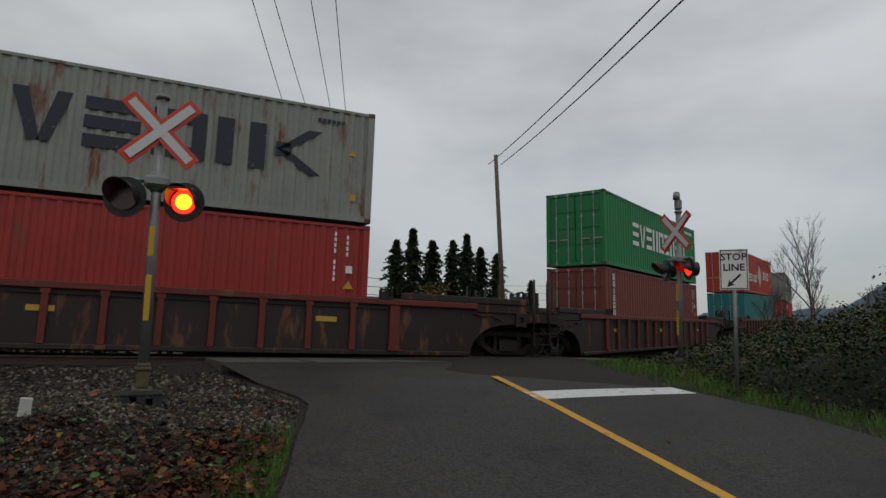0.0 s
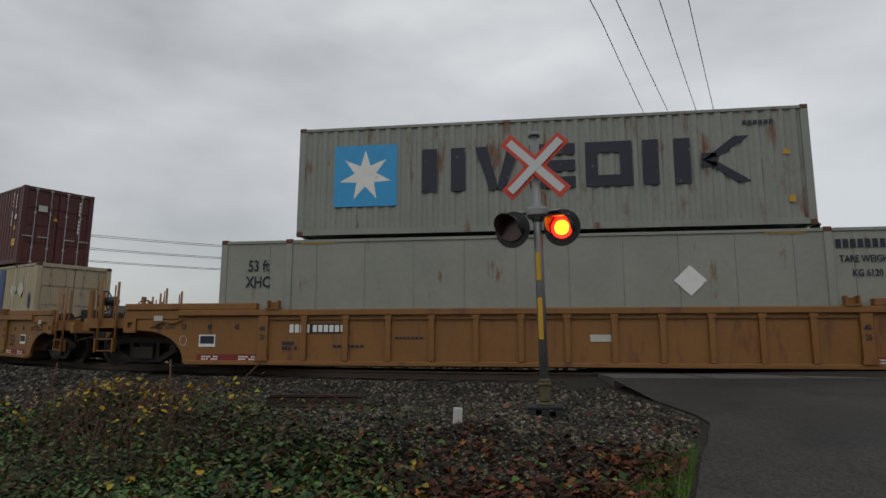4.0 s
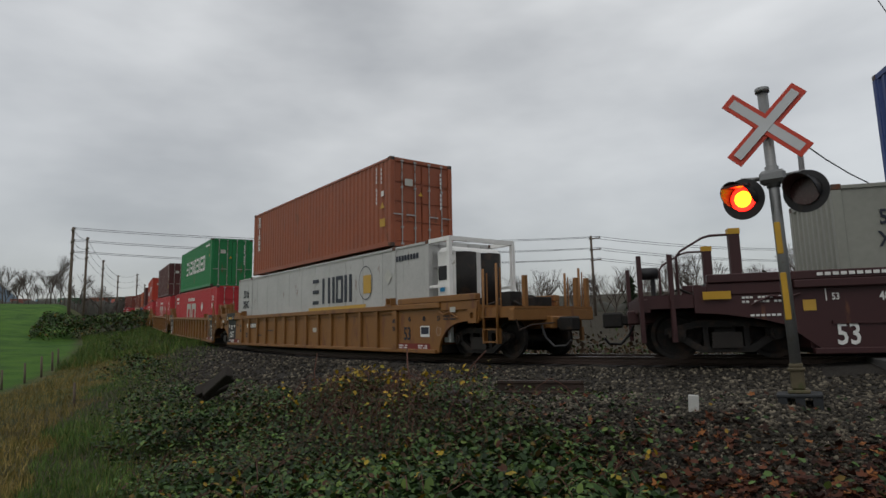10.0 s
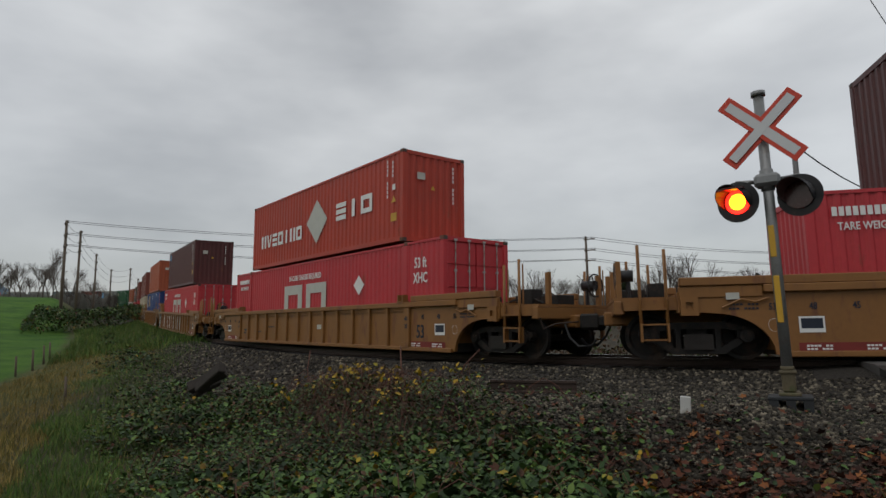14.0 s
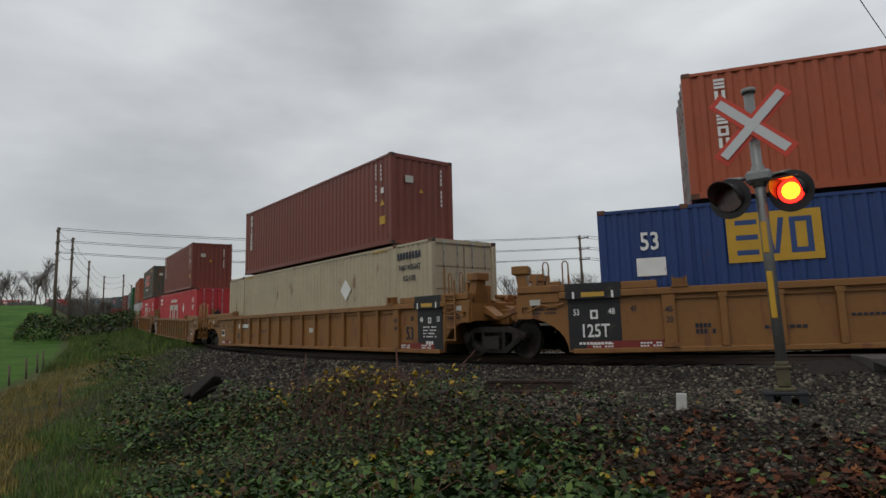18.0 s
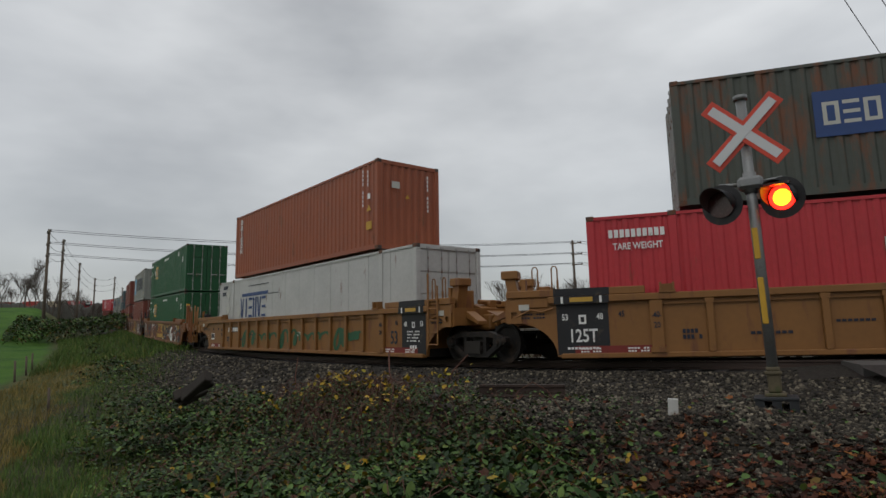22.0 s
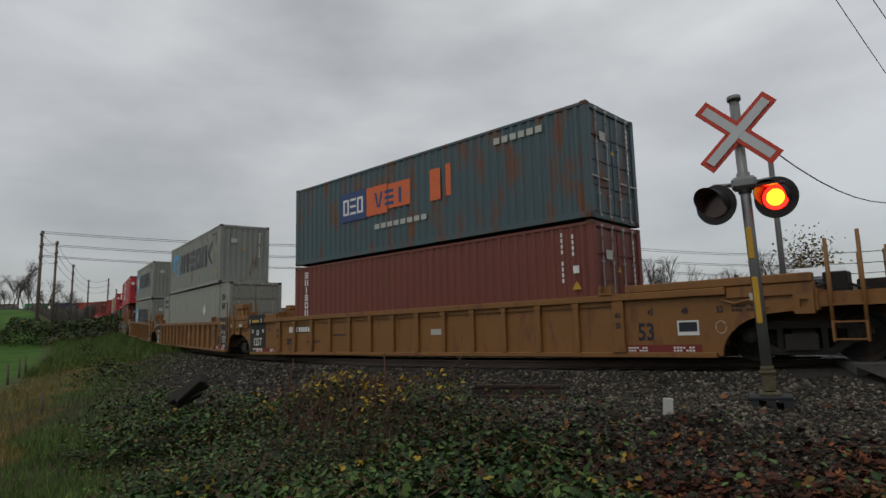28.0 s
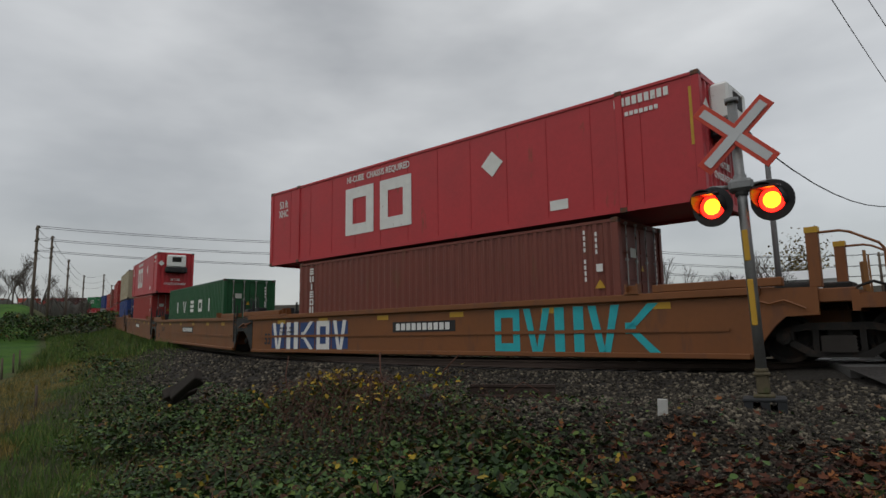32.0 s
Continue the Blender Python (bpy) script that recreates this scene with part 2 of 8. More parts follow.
_h = np.convolve(np.pad(_h, 4, mode="edge"), _k, mode="valid")
_h = np.radians(_h)
_z = np.interp(TS, [a for a, b in RISE], [b for a, b in RISE])
_k = np.ones(21) / 21
_z = np.convolve(np.pad(_z, 10, mode="edge"), _k, mode="valid")
_x = np.concatenate([[0], np.cumsum(np.cos(_h[:-1]) * STEP)])
_y = np.concatenate([[0], np.cumsum(np.sin(_h[:-1]) * STEP)])
_i0 = int(np.argmin(np.abs(TS)))
TX, TY, TZ, TH = _x - _x[_i0] + 0.137, _y - _y[_i0] + 18.054, _z, _h


def track(s):
    return Vector((np.interp(s, TS, TX), np.interp(s, TS, TY), np.interp(s, TS, TZ)))


def ride(s, up=0.0):
    """The pose of a car or its load whose middle is at s along the track."""
    a, b = track(s - 8), track(s + 8)
    u = (b - a).normalized()
    v = Vector((-u.y, u.x, 0)).normalized()
    w = u.cross(v)
    m = Matrix((u, v, w)).transposed().to_4x4()
    m.translation = (a + b) / 2 + w * up
    return m


def travelled(t):
    return 17.4 * t - 0.0165 * t * t
from mathutils import kdtree


# ---- ground ----
ROAD_L = [(-0.9, -30.0), (-0.95, -4.0), (-1.25, 4.5), (-1.55, 6.6), (-1.95, 9.2), (-3.2, 10.6), (-4.6, 13.2), (-5.4, 16.5), (-6.6, 22.0), (-9.0, 34.0), (-22.0, 95.0)]
ROAD_R = [(7.6, -30.0), (7.2, -4.0), (6.3, 4.5), (5.95, 6.6), (5.1, 9.2), (4.2, 10.8), (3.55, 13.4), (3.3, 17.0), (1.2, 24.0), (-1.6, 34.0), (-14.0, 95.0)]


def road_z(y):
    return float(np.interp(y, [-30, 0, 3, 5.4, 9, 12.5, 16, 22, 34, 95], [-1.0, -0.88, -0.84, -0.68, -0.27, 0.07, 0.24, 0.24, 0.2, 0.6]))


def road_edges(y):
    return (float(np.interp(y, [p[1] for p in ROAD_L], [p[0] for p in ROAD_L])), float(np.interp(y, [p[1] for p in ROAD_R], [p[0] for p in ROAD_R])))


def smooth(a, b, v):
    k = min(1.0, max(0.0, (v - a) / (b - a)))
    return k * k * (3 - 2 * k)


TREE = kdtree.KDTree(len(TX))
for _i in range(len(TX)):
    TREE.insert((TX[_i], TY[_i], 0.0), _i)
TREE.balance()


def nearest_track(x, y):
    i = TREE.find((x, y, 0.0))[1]
    d = (x - TX[i]) * math.sin(TH[i]) - (y - TY[i]) * math.cos(TH[i])
    return TS[i], d, TZ[i]


def ground_z(x, y):
    """Height of the ground: ballast shoulders by the track, an overgrown bank, a lower field, all rising slowly into the distance."""
    s, d, rz = nearest_track(x, y)
    r = math.hypot(x, y)
    far = float(np.interp(r, [34, 80, 150, 250, 400, 3000], [-1.05, 1.9, 9.6, 13.0, 17.0, 40.0]))
    if x > 0:
        far = float(np.interp(r, [14, 100, 300, 3000], [-0.5, 3.4, 9.0, 40.0]))
    a = abs(d)
    near = smooth(-17.0, -10.0, s) * (1 - smooth(8.0, 14.0, s))
    bank = rz - 0.215 - (0.58 - 0.42 * near) * smooth(1.9, 4.6, a) - ((0.55 + 0.25 * near) * smooth(5.0 + 1.4 * near, 10.0, a) if d > 0 else 0.2 * smooth(5, 9, a))
    k = smooth(6.5, 17.0 if d > 0 else 14.0, a)
    z = bank * (1 - k) + far * k
    if d > 1.9:
        z += 0.05 * noise.noise((x * 0.7, y * 0.7, 0.0)) + 0.10 * noise.noise((x * 0.23, y * 0.23, 3.0)) * smooth(3.5, 7, a)
    z += 0.12 * math.exp(-((x + 3.86) ** 2 + (y - 8.02) ** 2) / 0.9)
    # the road's cutting
    xl, xr = road_edges(y)
    if -30 <= y <= 95:
        out = max(xl - x, x - xr)
        z = z + (road_z(y) - 0.035 - z) * (1 - smooth(0.45, 2.9, out))
    return z


def axis_steps(near, far, fine, grow):
    vals, v, st = [0.0], 0.0, fine
    while v < far:
        if v > near:
            st *= grow
        v += st
        vals.append(v)
    return vals


GRASS = surface("field_grass", (0.045, 0.105, 0.016), rough=0.9, vary=0.35, scale=0.35, grain=6.0, bump=0.6, wear=(0.11, 0.085, 0.03), wear_amount=0.3, wear_scale=0.25)


def ground_material():
    m = bpy.data.materials.new("ground_soil_and_gravel")
    m.use_nodes = True
    n, l = m.node_tree.nodes, m.node_tree.links
    b = n["Principled BSDF"]
    b.inputs["Roughness"].default_value = 0.95
    b.inputs["Specular IOR Level"].default_value = 0.2
    co = n.new("ShaderNodeTexCoord")
    at = n.new("ShaderNodeAttribute")
    at.attribute_name = "cover"
    sep = n.new("ShaderNodeSeparateColor")
    l.new(at.outputs["Color"], sep.inputs["Color"])

    def blotch(c0, c1, scale, lo=0.35, hi=0.65):
        t, r = n.new("ShaderNodeTexNoise"), n.new("ShaderNodeValToRGB")
        t.inputs["Scale"].default_value, t.inputs["Detail"].default_value = scale, 6.0
        l.new(co.outputs["Object"], t.inputs["Vector"])
        r.color_ramp.elements[0].position, r.color_ramp.elements[0].color = lo, (*c0, 1)
        r.color_ramp.elements[1].position, r.color_ramp.elements[1].color = hi, (*c1, 1)
        l.new(t.outputs["Fac"], r.inputs["Fac"])
        return r.outputs["Color"], t.outputs["Fac"]

    soil, _ = blotch((0.02, 0.017, 0.012), (0.05, 0.042, 0.026), 3.0)
    gravel, gf = blotch((0.007, 0.006, 0.0055), (0.05, 0.045, 0.038), 26.0, 0.3, 0.7)
    field, _ = blotch((0.022, 0.070, 0.005), (0.055, 0.125, 0.010), 0.35)
    verge, vf = blotch((0.028, 0.048, 0.012), (0.085, 0.072, 0.026), 0.45)
    cur = soil
    for col, ch in ((gravel, "Red"), (field, "Green"), (verge, "Blue")):
        mx = n.new("ShaderNodeMix")
        mx.data_type = "RGBA"
        l.new(sep.outputs[ch], mx.inputs["Factor"])
        l.new(cur, mx.inputs["A"])
        l.new(col, mx.inputs["B"])
        cur = mx.outputs["Result"]
    l.new(cur, b.inputs["Base Color"])
    bp = n.new("ShaderNodeBump")
    bp.inputs["Strength"].default_value, bp.inputs["Distance"].default_value = 0.9, 0.04
    l.new(gf, bp.inputs["Height"])
    l.new(bp.outputs["Normal"], b.inputs["Normal"])
    return m


def field_edge(x):
    """y below which the open field lies, for x west of the bank."""
    return float(np.interp(x, [-160, -110, -75, -60, -45, -36, -28, -20], [10.0, 8.5, 6.2, 5.0, 3.0, 1.6, -0.2, -5.0]))


def cover_at(x, y):
    s, d, rz = nearest_track(x, y)
    gravel = 1 - smooth(4.2, 6.6 + 0.9 * noise.noise((x * 0.5, y * 0.5, 1.0)), abs(d))
    xl, xr = road_edges(y)
    gravel = max(gravel, 1 - smooth(0.0, 0.55, max(xl - x, x - xr)))
    if -6.2 < x < xl and 3.5 < y:
        gravel = max(gravel, 0.85 * (1 - smooth(6.5, 9.5, d)))
    fe = field_edge(x)
    green = 1 - smooth(fe - 1.2, fe + 0.6, y) if x < -12 else 0.0
    if x > 60 or y < -40:
        green = 1.0
    verge = 0.8 if y > 60 and x > -60 else 0.0
    if x < -8 and green < 0.6:
        verge = 1 - smooth(fe + 3.0, fe + 7.5, y)
    return gravel, green, verge


def build_ground():
    px, py = axis_steps(24, 2600, 0.42, 1.09), axis_steps(24, 2600, 0.42, 1.09)
    xs = sorted({-v for v in px} | set(px))
    ys = sorted({-v for v in py} | set(py))
    xs, ys = [v - 4 for v in xs], [v + 6 for v in ys]
    verts, faces, cols = [], [], []
    for y in ys:
        for x in xs:
            verts.append((x, y, ground_z(x, y)))
            cols += [*cover_at(x, y), 1.0]
    w = len(xs)
    for j in range(len(ys) - 1):
        for i in range(w - 1):
            a = j * w + i
            faces.append((a, a + 1, a + w + 1, a + w))
    me = raw_mesh("ground", verts, faces, ground_material(), smooth=True)
    at = me.color_attributes.new("cover", "FLOAT_COLOR", "POINT")
    at.data.foreach_set("color", cols)
    tagged(new("ground", me), "dark soil and gravel ground with a green field beyond", "ground", kind="structure")


build_ground()


def ribbon(name, pts_l, pts_r, z_of, mat, thick=0.05, lift=0.0, cross=6):
    """A road-like strip between two edge lines, with thickness."""
    verts, faces = [], []
    for (xl, yl), (xr, yr) in zip(pts_l, pts_r):
        for i in range(cross + 1):
            k = i / cross
            x, y = xl + (xr - xl) * k, yl + (yr - yl) * k
            crown = 0.05 * (1 - (2 * k - 1) ** 2) if cross > 2 else 0.0
            verts.append((x, y, z_of(x, y) + lift + crown))
    c, k = cross + 1, len(pts_l)
    for j in range(k - 1):
        for i in range(cross):
            a = j * c + i
            faces.append((a, a + 1, a + c + 1, a + c))
    base = len(verts)
    verts += [(x, y, z - thick) for x, y, z in verts]
    for j in range(k - 1):
        a, b = j * c, j * c + cross
        faces.append((a + base, a, a + c, a + c + base))
        faces.append((b, b + base, b + c + base, b + c))
    faces.append(tuple(range(0, c)) + tuple(range(base + c - 1, base - 1, -1)))
    return raw_mesh(name, verts, faces, mat, smooth=False)


def build_road():
    ys = [-30, -20, -10, -4] + [0 + 0.5 * i for i in range(22)]
    wob = lambda y, k: 0.05 * noise.noise((y * 1.3, k, 0)) + 0.03 * noise.noise((y * 4.1, k, 2))
    le = [(road_edges(y)[0] + wob(y, 1), y) for y in ys]
    re = [(road_edges(y)[1] + wob(y, 5), y) for y in ys]
    tagged(new("road", ribbon("road", le, re, lambda x, y: road_z(y), ASPHALT, cross=10)), "dark damp asphalt road rising to the railway crossing", "road", kind="structure")
    ys2 = [22 + 3 * i for i in range(25)]
    tagged(new("road_beyond", ribbon("road_beyond", [(road_edges(y)[0], y) for y in ys2], [(road_edges(y)[1], y) for y in ys2], lambda x, y: max(road_z(y), ground_z(x, y) + 0.03), ASPHALT)),
           "wet asphalt road leading away behind the railway", "road", kind="structure")


build_road()


def crown_z(x, y):
    xl, xr = road_edges(y)
    k = (x - xl) / (xr - xl)
    return road_z(y) + 0.05 * (1 - (2 * k - 1) ** 2)


def build_lines():
    cl = [(0.94, 11.5), (1.38, 9.9), (1.95, 7.8), (2.5, 5.74), (2.95, 4.0), (3.3, 0.0), (3.4, -8.0)]
    pts = []
    for (x0, y0), (x1, y1) in zip(cl, cl[1:]):
        for i in range(8):
            pts.append((x0 + (x1 - x0) * i / 8, y0 + (y1 - y0) * i / 8))
    pts = pts[::-1]
    tagged(new("yellow_centre_line", ribbon("yellow_centre_line", [(x - 0.07, y) for x, y in pts], [(x + 0.07, y) for x, y in pts], crown_z, YELLOW_LINE, thick=0.004, lift=0.006, cross=1)),
           "worn yellow centre line painted on the asphalt", "road marking", kind="structure")
    n = 12
    lo = [(1.42 + (4.25 - 1.42) * i / n, 9.45 + (10.55 - 9.45) * i / n) for i in range(n + 1)]
    hi = [(1.28 + (4.02 - 1.28) * i / n, 10.05 + (11.05 - 10.05) * i / n) for i in range(n + 1)]
    tagged(new("stop_line", ribbon("stop_line", hi, lo, crown_z, WHITE_LINE, thick=0.004, lift=0.006, cross=2)), "worn white stop line painted on the asphalt", "road marking", kind="structure")


build_lines()


# ---- railway ----
def build_track():
    for side, name in ((-0.75, "rail"), (0.75, "rail")):
        prof = [(-0.07, -0.18), (0.07, -0.18), (0.07, -0.165), (0.012, -0.14), (0.012, -0.05), (0.036, -0.035), (0.036, 0.0), (-0.036, 0.0), (-0.036, -0.035), (-0.012, -0.05), (-0.012, -0.14), (-0.07, -0.165)]
        idx = [i for i in range(0, len(TS), 2) if -200 < TS[i] < 120]
        verts, faces = [], []
        for i in idx:
            c, s_ = math.cos(TH[i]), math.sin(TH[i])
            for a, z in prof:
                o = side + a
                verts.append((TX[i] - s_ * o, TY[i] + c * o, TZ[i] + z))
        k = len(prof)
        for j in range(len(idx) - 1):
            for q in range(k):
                a, b = j * k + q, j * k + (q + 1) % k
                faces.append((a, b, b + k, a + k))
        me = raw_mesh("rail", verts, faces, RAIL_SIDE)
        me.materials.append(RAIL_TOP)
        me.polygons.foreach_set("material_index", [1 if i % k == 6 else 0 for i in range(len(faces))])
        tagged(new(name, me), "steel rail with a polished head on wooden ties", "rail", group="rails of the track", kind="structure")
    tie = mesh_of("tie", lambda bm: box(bm, -0.115, 0.115, -1.3, 1.3, -0.17, 0.0, bevel=0.012), TIE)
    bed = tagged(new("railway_ties"), "dark weathered wooden ties in ballast", "railway ties", kind="structure")
    near = [s for s in np.arange(-75, 60, 0.56)]
    for s in near:
        i = int(np.argmin(np.abs(TS - s)))
        place("tie", tie, bed, pose(TX[i], TY[i], TZ[i] - 0.185, 0, 0, math.degrees(TH[i]) + random.uniform(-0.6, 0.6)))


build_track()


def build_crossing():
    """Concrete panels between and beside the rails where the road passes."""
    top = tagged(new("crossing_panels"), "wet concrete panels of the level crossing between the rails", "crossing panels", kind="structure")
    for k, s in enumerate(np.arange(-7.0, 3.6, 1.75)):
        for o0, o1 in ((-2.6, -0.84), (-0.66, 0.66), (0.84, 2.6)):
            a, b = track(s + 0.01), track(s + 1.74)
            u = (b - a).normalized()
            v = Vector((-u.y, u.x, 0))
            bm = bmesh.new()
            q = []
            for p in (a, b):
                for o in (o0, o1):
                    q.append(p + v * o)
            lo = [bm.verts.new(p + Vector((0, 0, -0.2))) for p in q]
            hi = [bm.verts.new(p + Vector((0, 0, -0.012))) for p in q]
            for f in ((hi[0], hi[2], hi[3], hi[1]), (lo[0], lo[1], lo[3], lo[2]), (lo[0], lo[2], hi[2], hi[0]), (lo[3], lo[1], hi[1], hi[3]), (lo[1], lo[0], hi[0], hi[1]), (lo[2], lo[3], hi[3], hi[2])):
                bm.faces.new(f)
            me = bpy.data.meshes.new("panel")
            bm.to_mesh(me)
            bm.free()
            me.materials.append(CONCRETE)
            place("panel", me, top)


build_crossing()
# asphalt apron between the road and the crossing panels
_a = [(track(s) + Vector((math.sin(np.interp(s, TS, TH)), -math.cos(np.interp(s, TS, TH)), 0)) * 2.64) for s in np.arange(-7.0, 3.6, 0.6)]
_b = [(road_edges(10.5)[0] + (road_edges(10.5)[1] - road_edges(10.5)[0]) * i / (len(_a) - 1), 10.5) for i in range(len(_a))]


def build_apron():
    verts, faces = [], []
    n = len(_a)
    for i in range(n):
        p, (bx, by) = _a[i], _b[i]
        for k in range(5):
            q = k / 4
            x, y = bx + (p.x - bx) * q, by + (p.y - by) * q
            verts.append((x, y, crown_z(bx, by) * (1 - q) + (p.z - 0.014) * q))
    for i in range(n - 1):
        for k in range(4):
            a = i * 5 + k
            faces.append((a, a + 5, a + 6, a + 1))
    tagged(new("crossing_apron", raw_mesh("crossing_apron", verts, faces, ASPHALT)), "dark asphalt apron up to the rails", "road", kind="structure")


build_apron()

# ---- containers ----
def corrugated(bm, x0, x1, y_out, depth, z0, z1, pitch, face, along="x", mat=0):
    """A pressed steel wall: flat crests at y_out, valleys pushed in by depth; face is the sign of the outward side."""
    n = max(2, int(round((x1 - x0) / pitch)))
    p = (x1 - x0) / n
    line = []
    for i in range(n):
        a = x0 + i * p
        line += [(a, 0), (a + p * 0.32, 0), (a + p * 0.5, 1), (a + p * 0.82, 1)]
    line.append((x1, 0))
    prev = None
    for q, k in line:
        o = y_out - face * depth * k
        c = ((q, o, z0), (q, o, z1)) if along == "x" else ((o, q, z0), (o, q, z1))
        cur = [bm.verts.new(v) for v in c]
        if prev:
            f = bm.faces.new((prev[0], cur[0], cur[1], prev[1]))
            f.material_index = mat
        prev = cur


def seamed(bm, x0, x1, y_out, depth, z0, z1, n, face):
    """A flat sheet wall with a narrow grooved seam between its panels."""
    p = (x1 - x0) / n
    line = [(x0, 0)]
    for i in range(1, n):
        a = x0 + i * p
        line += [(a - 0.016, 0), (a - 0.010, 1), (a + 0.010, 1), (a + 0.016, 0)]
    line.append((x1, 0))
    prev = None
    for q, k in line:
        cur = [bm.verts.new((q, y_out - face * depth * k, z)) for z in (z0, z1)]
        if prev:
            bm.faces.new((prev[0], cur[0], cur[1], prev[1]))
        prev = cur


CORNER = surface("corner_casting", (0.06, 0.05, 0.045), rough=0.6, metal=0.3, vary=0.3, wear=RUST, wear_amount=0.7)
ROD_MAT = surface("galvanised_lock_rod", (0.33, 0.33, 0.32), rough=0.5, metal=0.5, vary=0.2, wear=RUST, wear_amount=0.6)
DECAL_DARK = surface("dark_lettering", (0.012, 0.016, 0.03), rough=0.5, vary=0.15, wear=(0.25, 0.26, 0.26), wear_amount=0.12, wear_scale=5)
DECAL_WHITE = surface("white_lettering", (0.66, 0.66, 0.64), rough=0.5, vary=0.1, wear=(0.3, 0.2, 0.16), wear_amount=0.15, wear_scale=5)
DECAL_BLUE = surface("navy_lettering", (0.02, 0.05, 0.16), rough=0.5, vary=0.1)
DECAL_SKY = surface("sky_blue_square", (0.03, 0.28, 0.56), rough=0.5, vary=0.1, wear=(0.4, 0.42, 0.43), wear_amount=0.1, wear_scale=4)
DECAL_GREY = surface("silver_lettering", (0.42, 0.42, 0.38), rough=0.5, vary=0.1)
DECAL_ORANGE = surface("orange_panel", (0.62, 0.12, 0.03), rough=0.5, vary=0.12, wear=(0.16, 0.15, 0.13), wear_amount=0.35, wear_scale=4)
DECAL_GOLD = surface("gold_lettering", (0.45, 0.27, 0.04), rough=0.5, vary=0.1)
DECAL_TEAL = surface("teal_spray_paint", (0.02, 0.36, 0.40), rough=0.6, vary=0.15)
DECAL_RED = surface("dark_red_marking", (0.16, 0.02, 0.015), rough=0.6, vary=0.2)
DECAL_GREEN = surface("green_spray_paint", (0.02, 0.085, 0.04), rough=0.6, vary=0.2)
INK = {"dark": DECAL_DARK, "white": DECAL_WHITE, "navy": DECAL_BLUE, "sky": DECAL_SKY, "grey": DECAL_GREY, "orange": DECAL_ORANGE,
       "gold": DECAL_GOLD, "yellow": YELLOW, "teal": DECAL_TEAL, "red": DECAL_RED, "green": DECAL_GREEN, "black": BLACK, "rust": surface("decal_rust", (0.17, 0.05, 0.02), rough=0.6, vary=0.3)}
CAST = 0.17


def body_mesh(kind, color, L, H, rust, W=2.44):
    mat = paint(color, PAINTS[color], rust)
    key = ("container_body", kind, color, L, H)

    def build(bm):
        h = W / 2
        x = L / 2
        inner = x - 0.09
        zlo, zhi = 0.16, H - 0.10
        if kind == "smooth":
            for sgn in (-1, 1):
                seamed(bm, -inner, inner, sgn * (h - 0.03), 0.014, zlo, zhi, int(L / 1.22), sgn)
        else:
            pitch = 0.278 if kind == "iso" else 0.245
            for sgn in (-1, 1):
                corrugated(bm, -inner, inner, sgn * (h - 0.012), 0.036 if kind == "iso" else 0.03, zlo, zhi, pitch, sgn)
        # rails, ribbed roof sheet, floor
        for sgn in (-1, 1):
            y0, y1 = sorted((sgn * h, sgn * (h - 0.07)))
            box(bm, -x + CAST, x - CAST, y0, y1, H - 0.10, H - 0.03)
            box(bm, -x + CAST, x - CAST, y0, y1, 0.02, 0.17)
        n = int(L / 0.42)
        prev = None
        for i in range(n):
            a, w = -inner + 2 * inner * i / n, 2 * inner / n
            for q, up in ((0.0, 0), (0.06, 0), (0.12, 1), (0.88, 1), (0.94, 0)):
                cur = [bm.verts.new((a + q * w, y, H - 0.05 + 0.025 * up)) for y in (-h + 0.05, h - 0.05)]
                if prev:
                    bm.faces.new((prev[0], cur[0], cur[1], prev[1]))
                prev = cur
        box(bm, -inner, inner, -h + 0.05, h - 0.05, 0.10, 0.16)

    return mesh_of(key, build, mat)


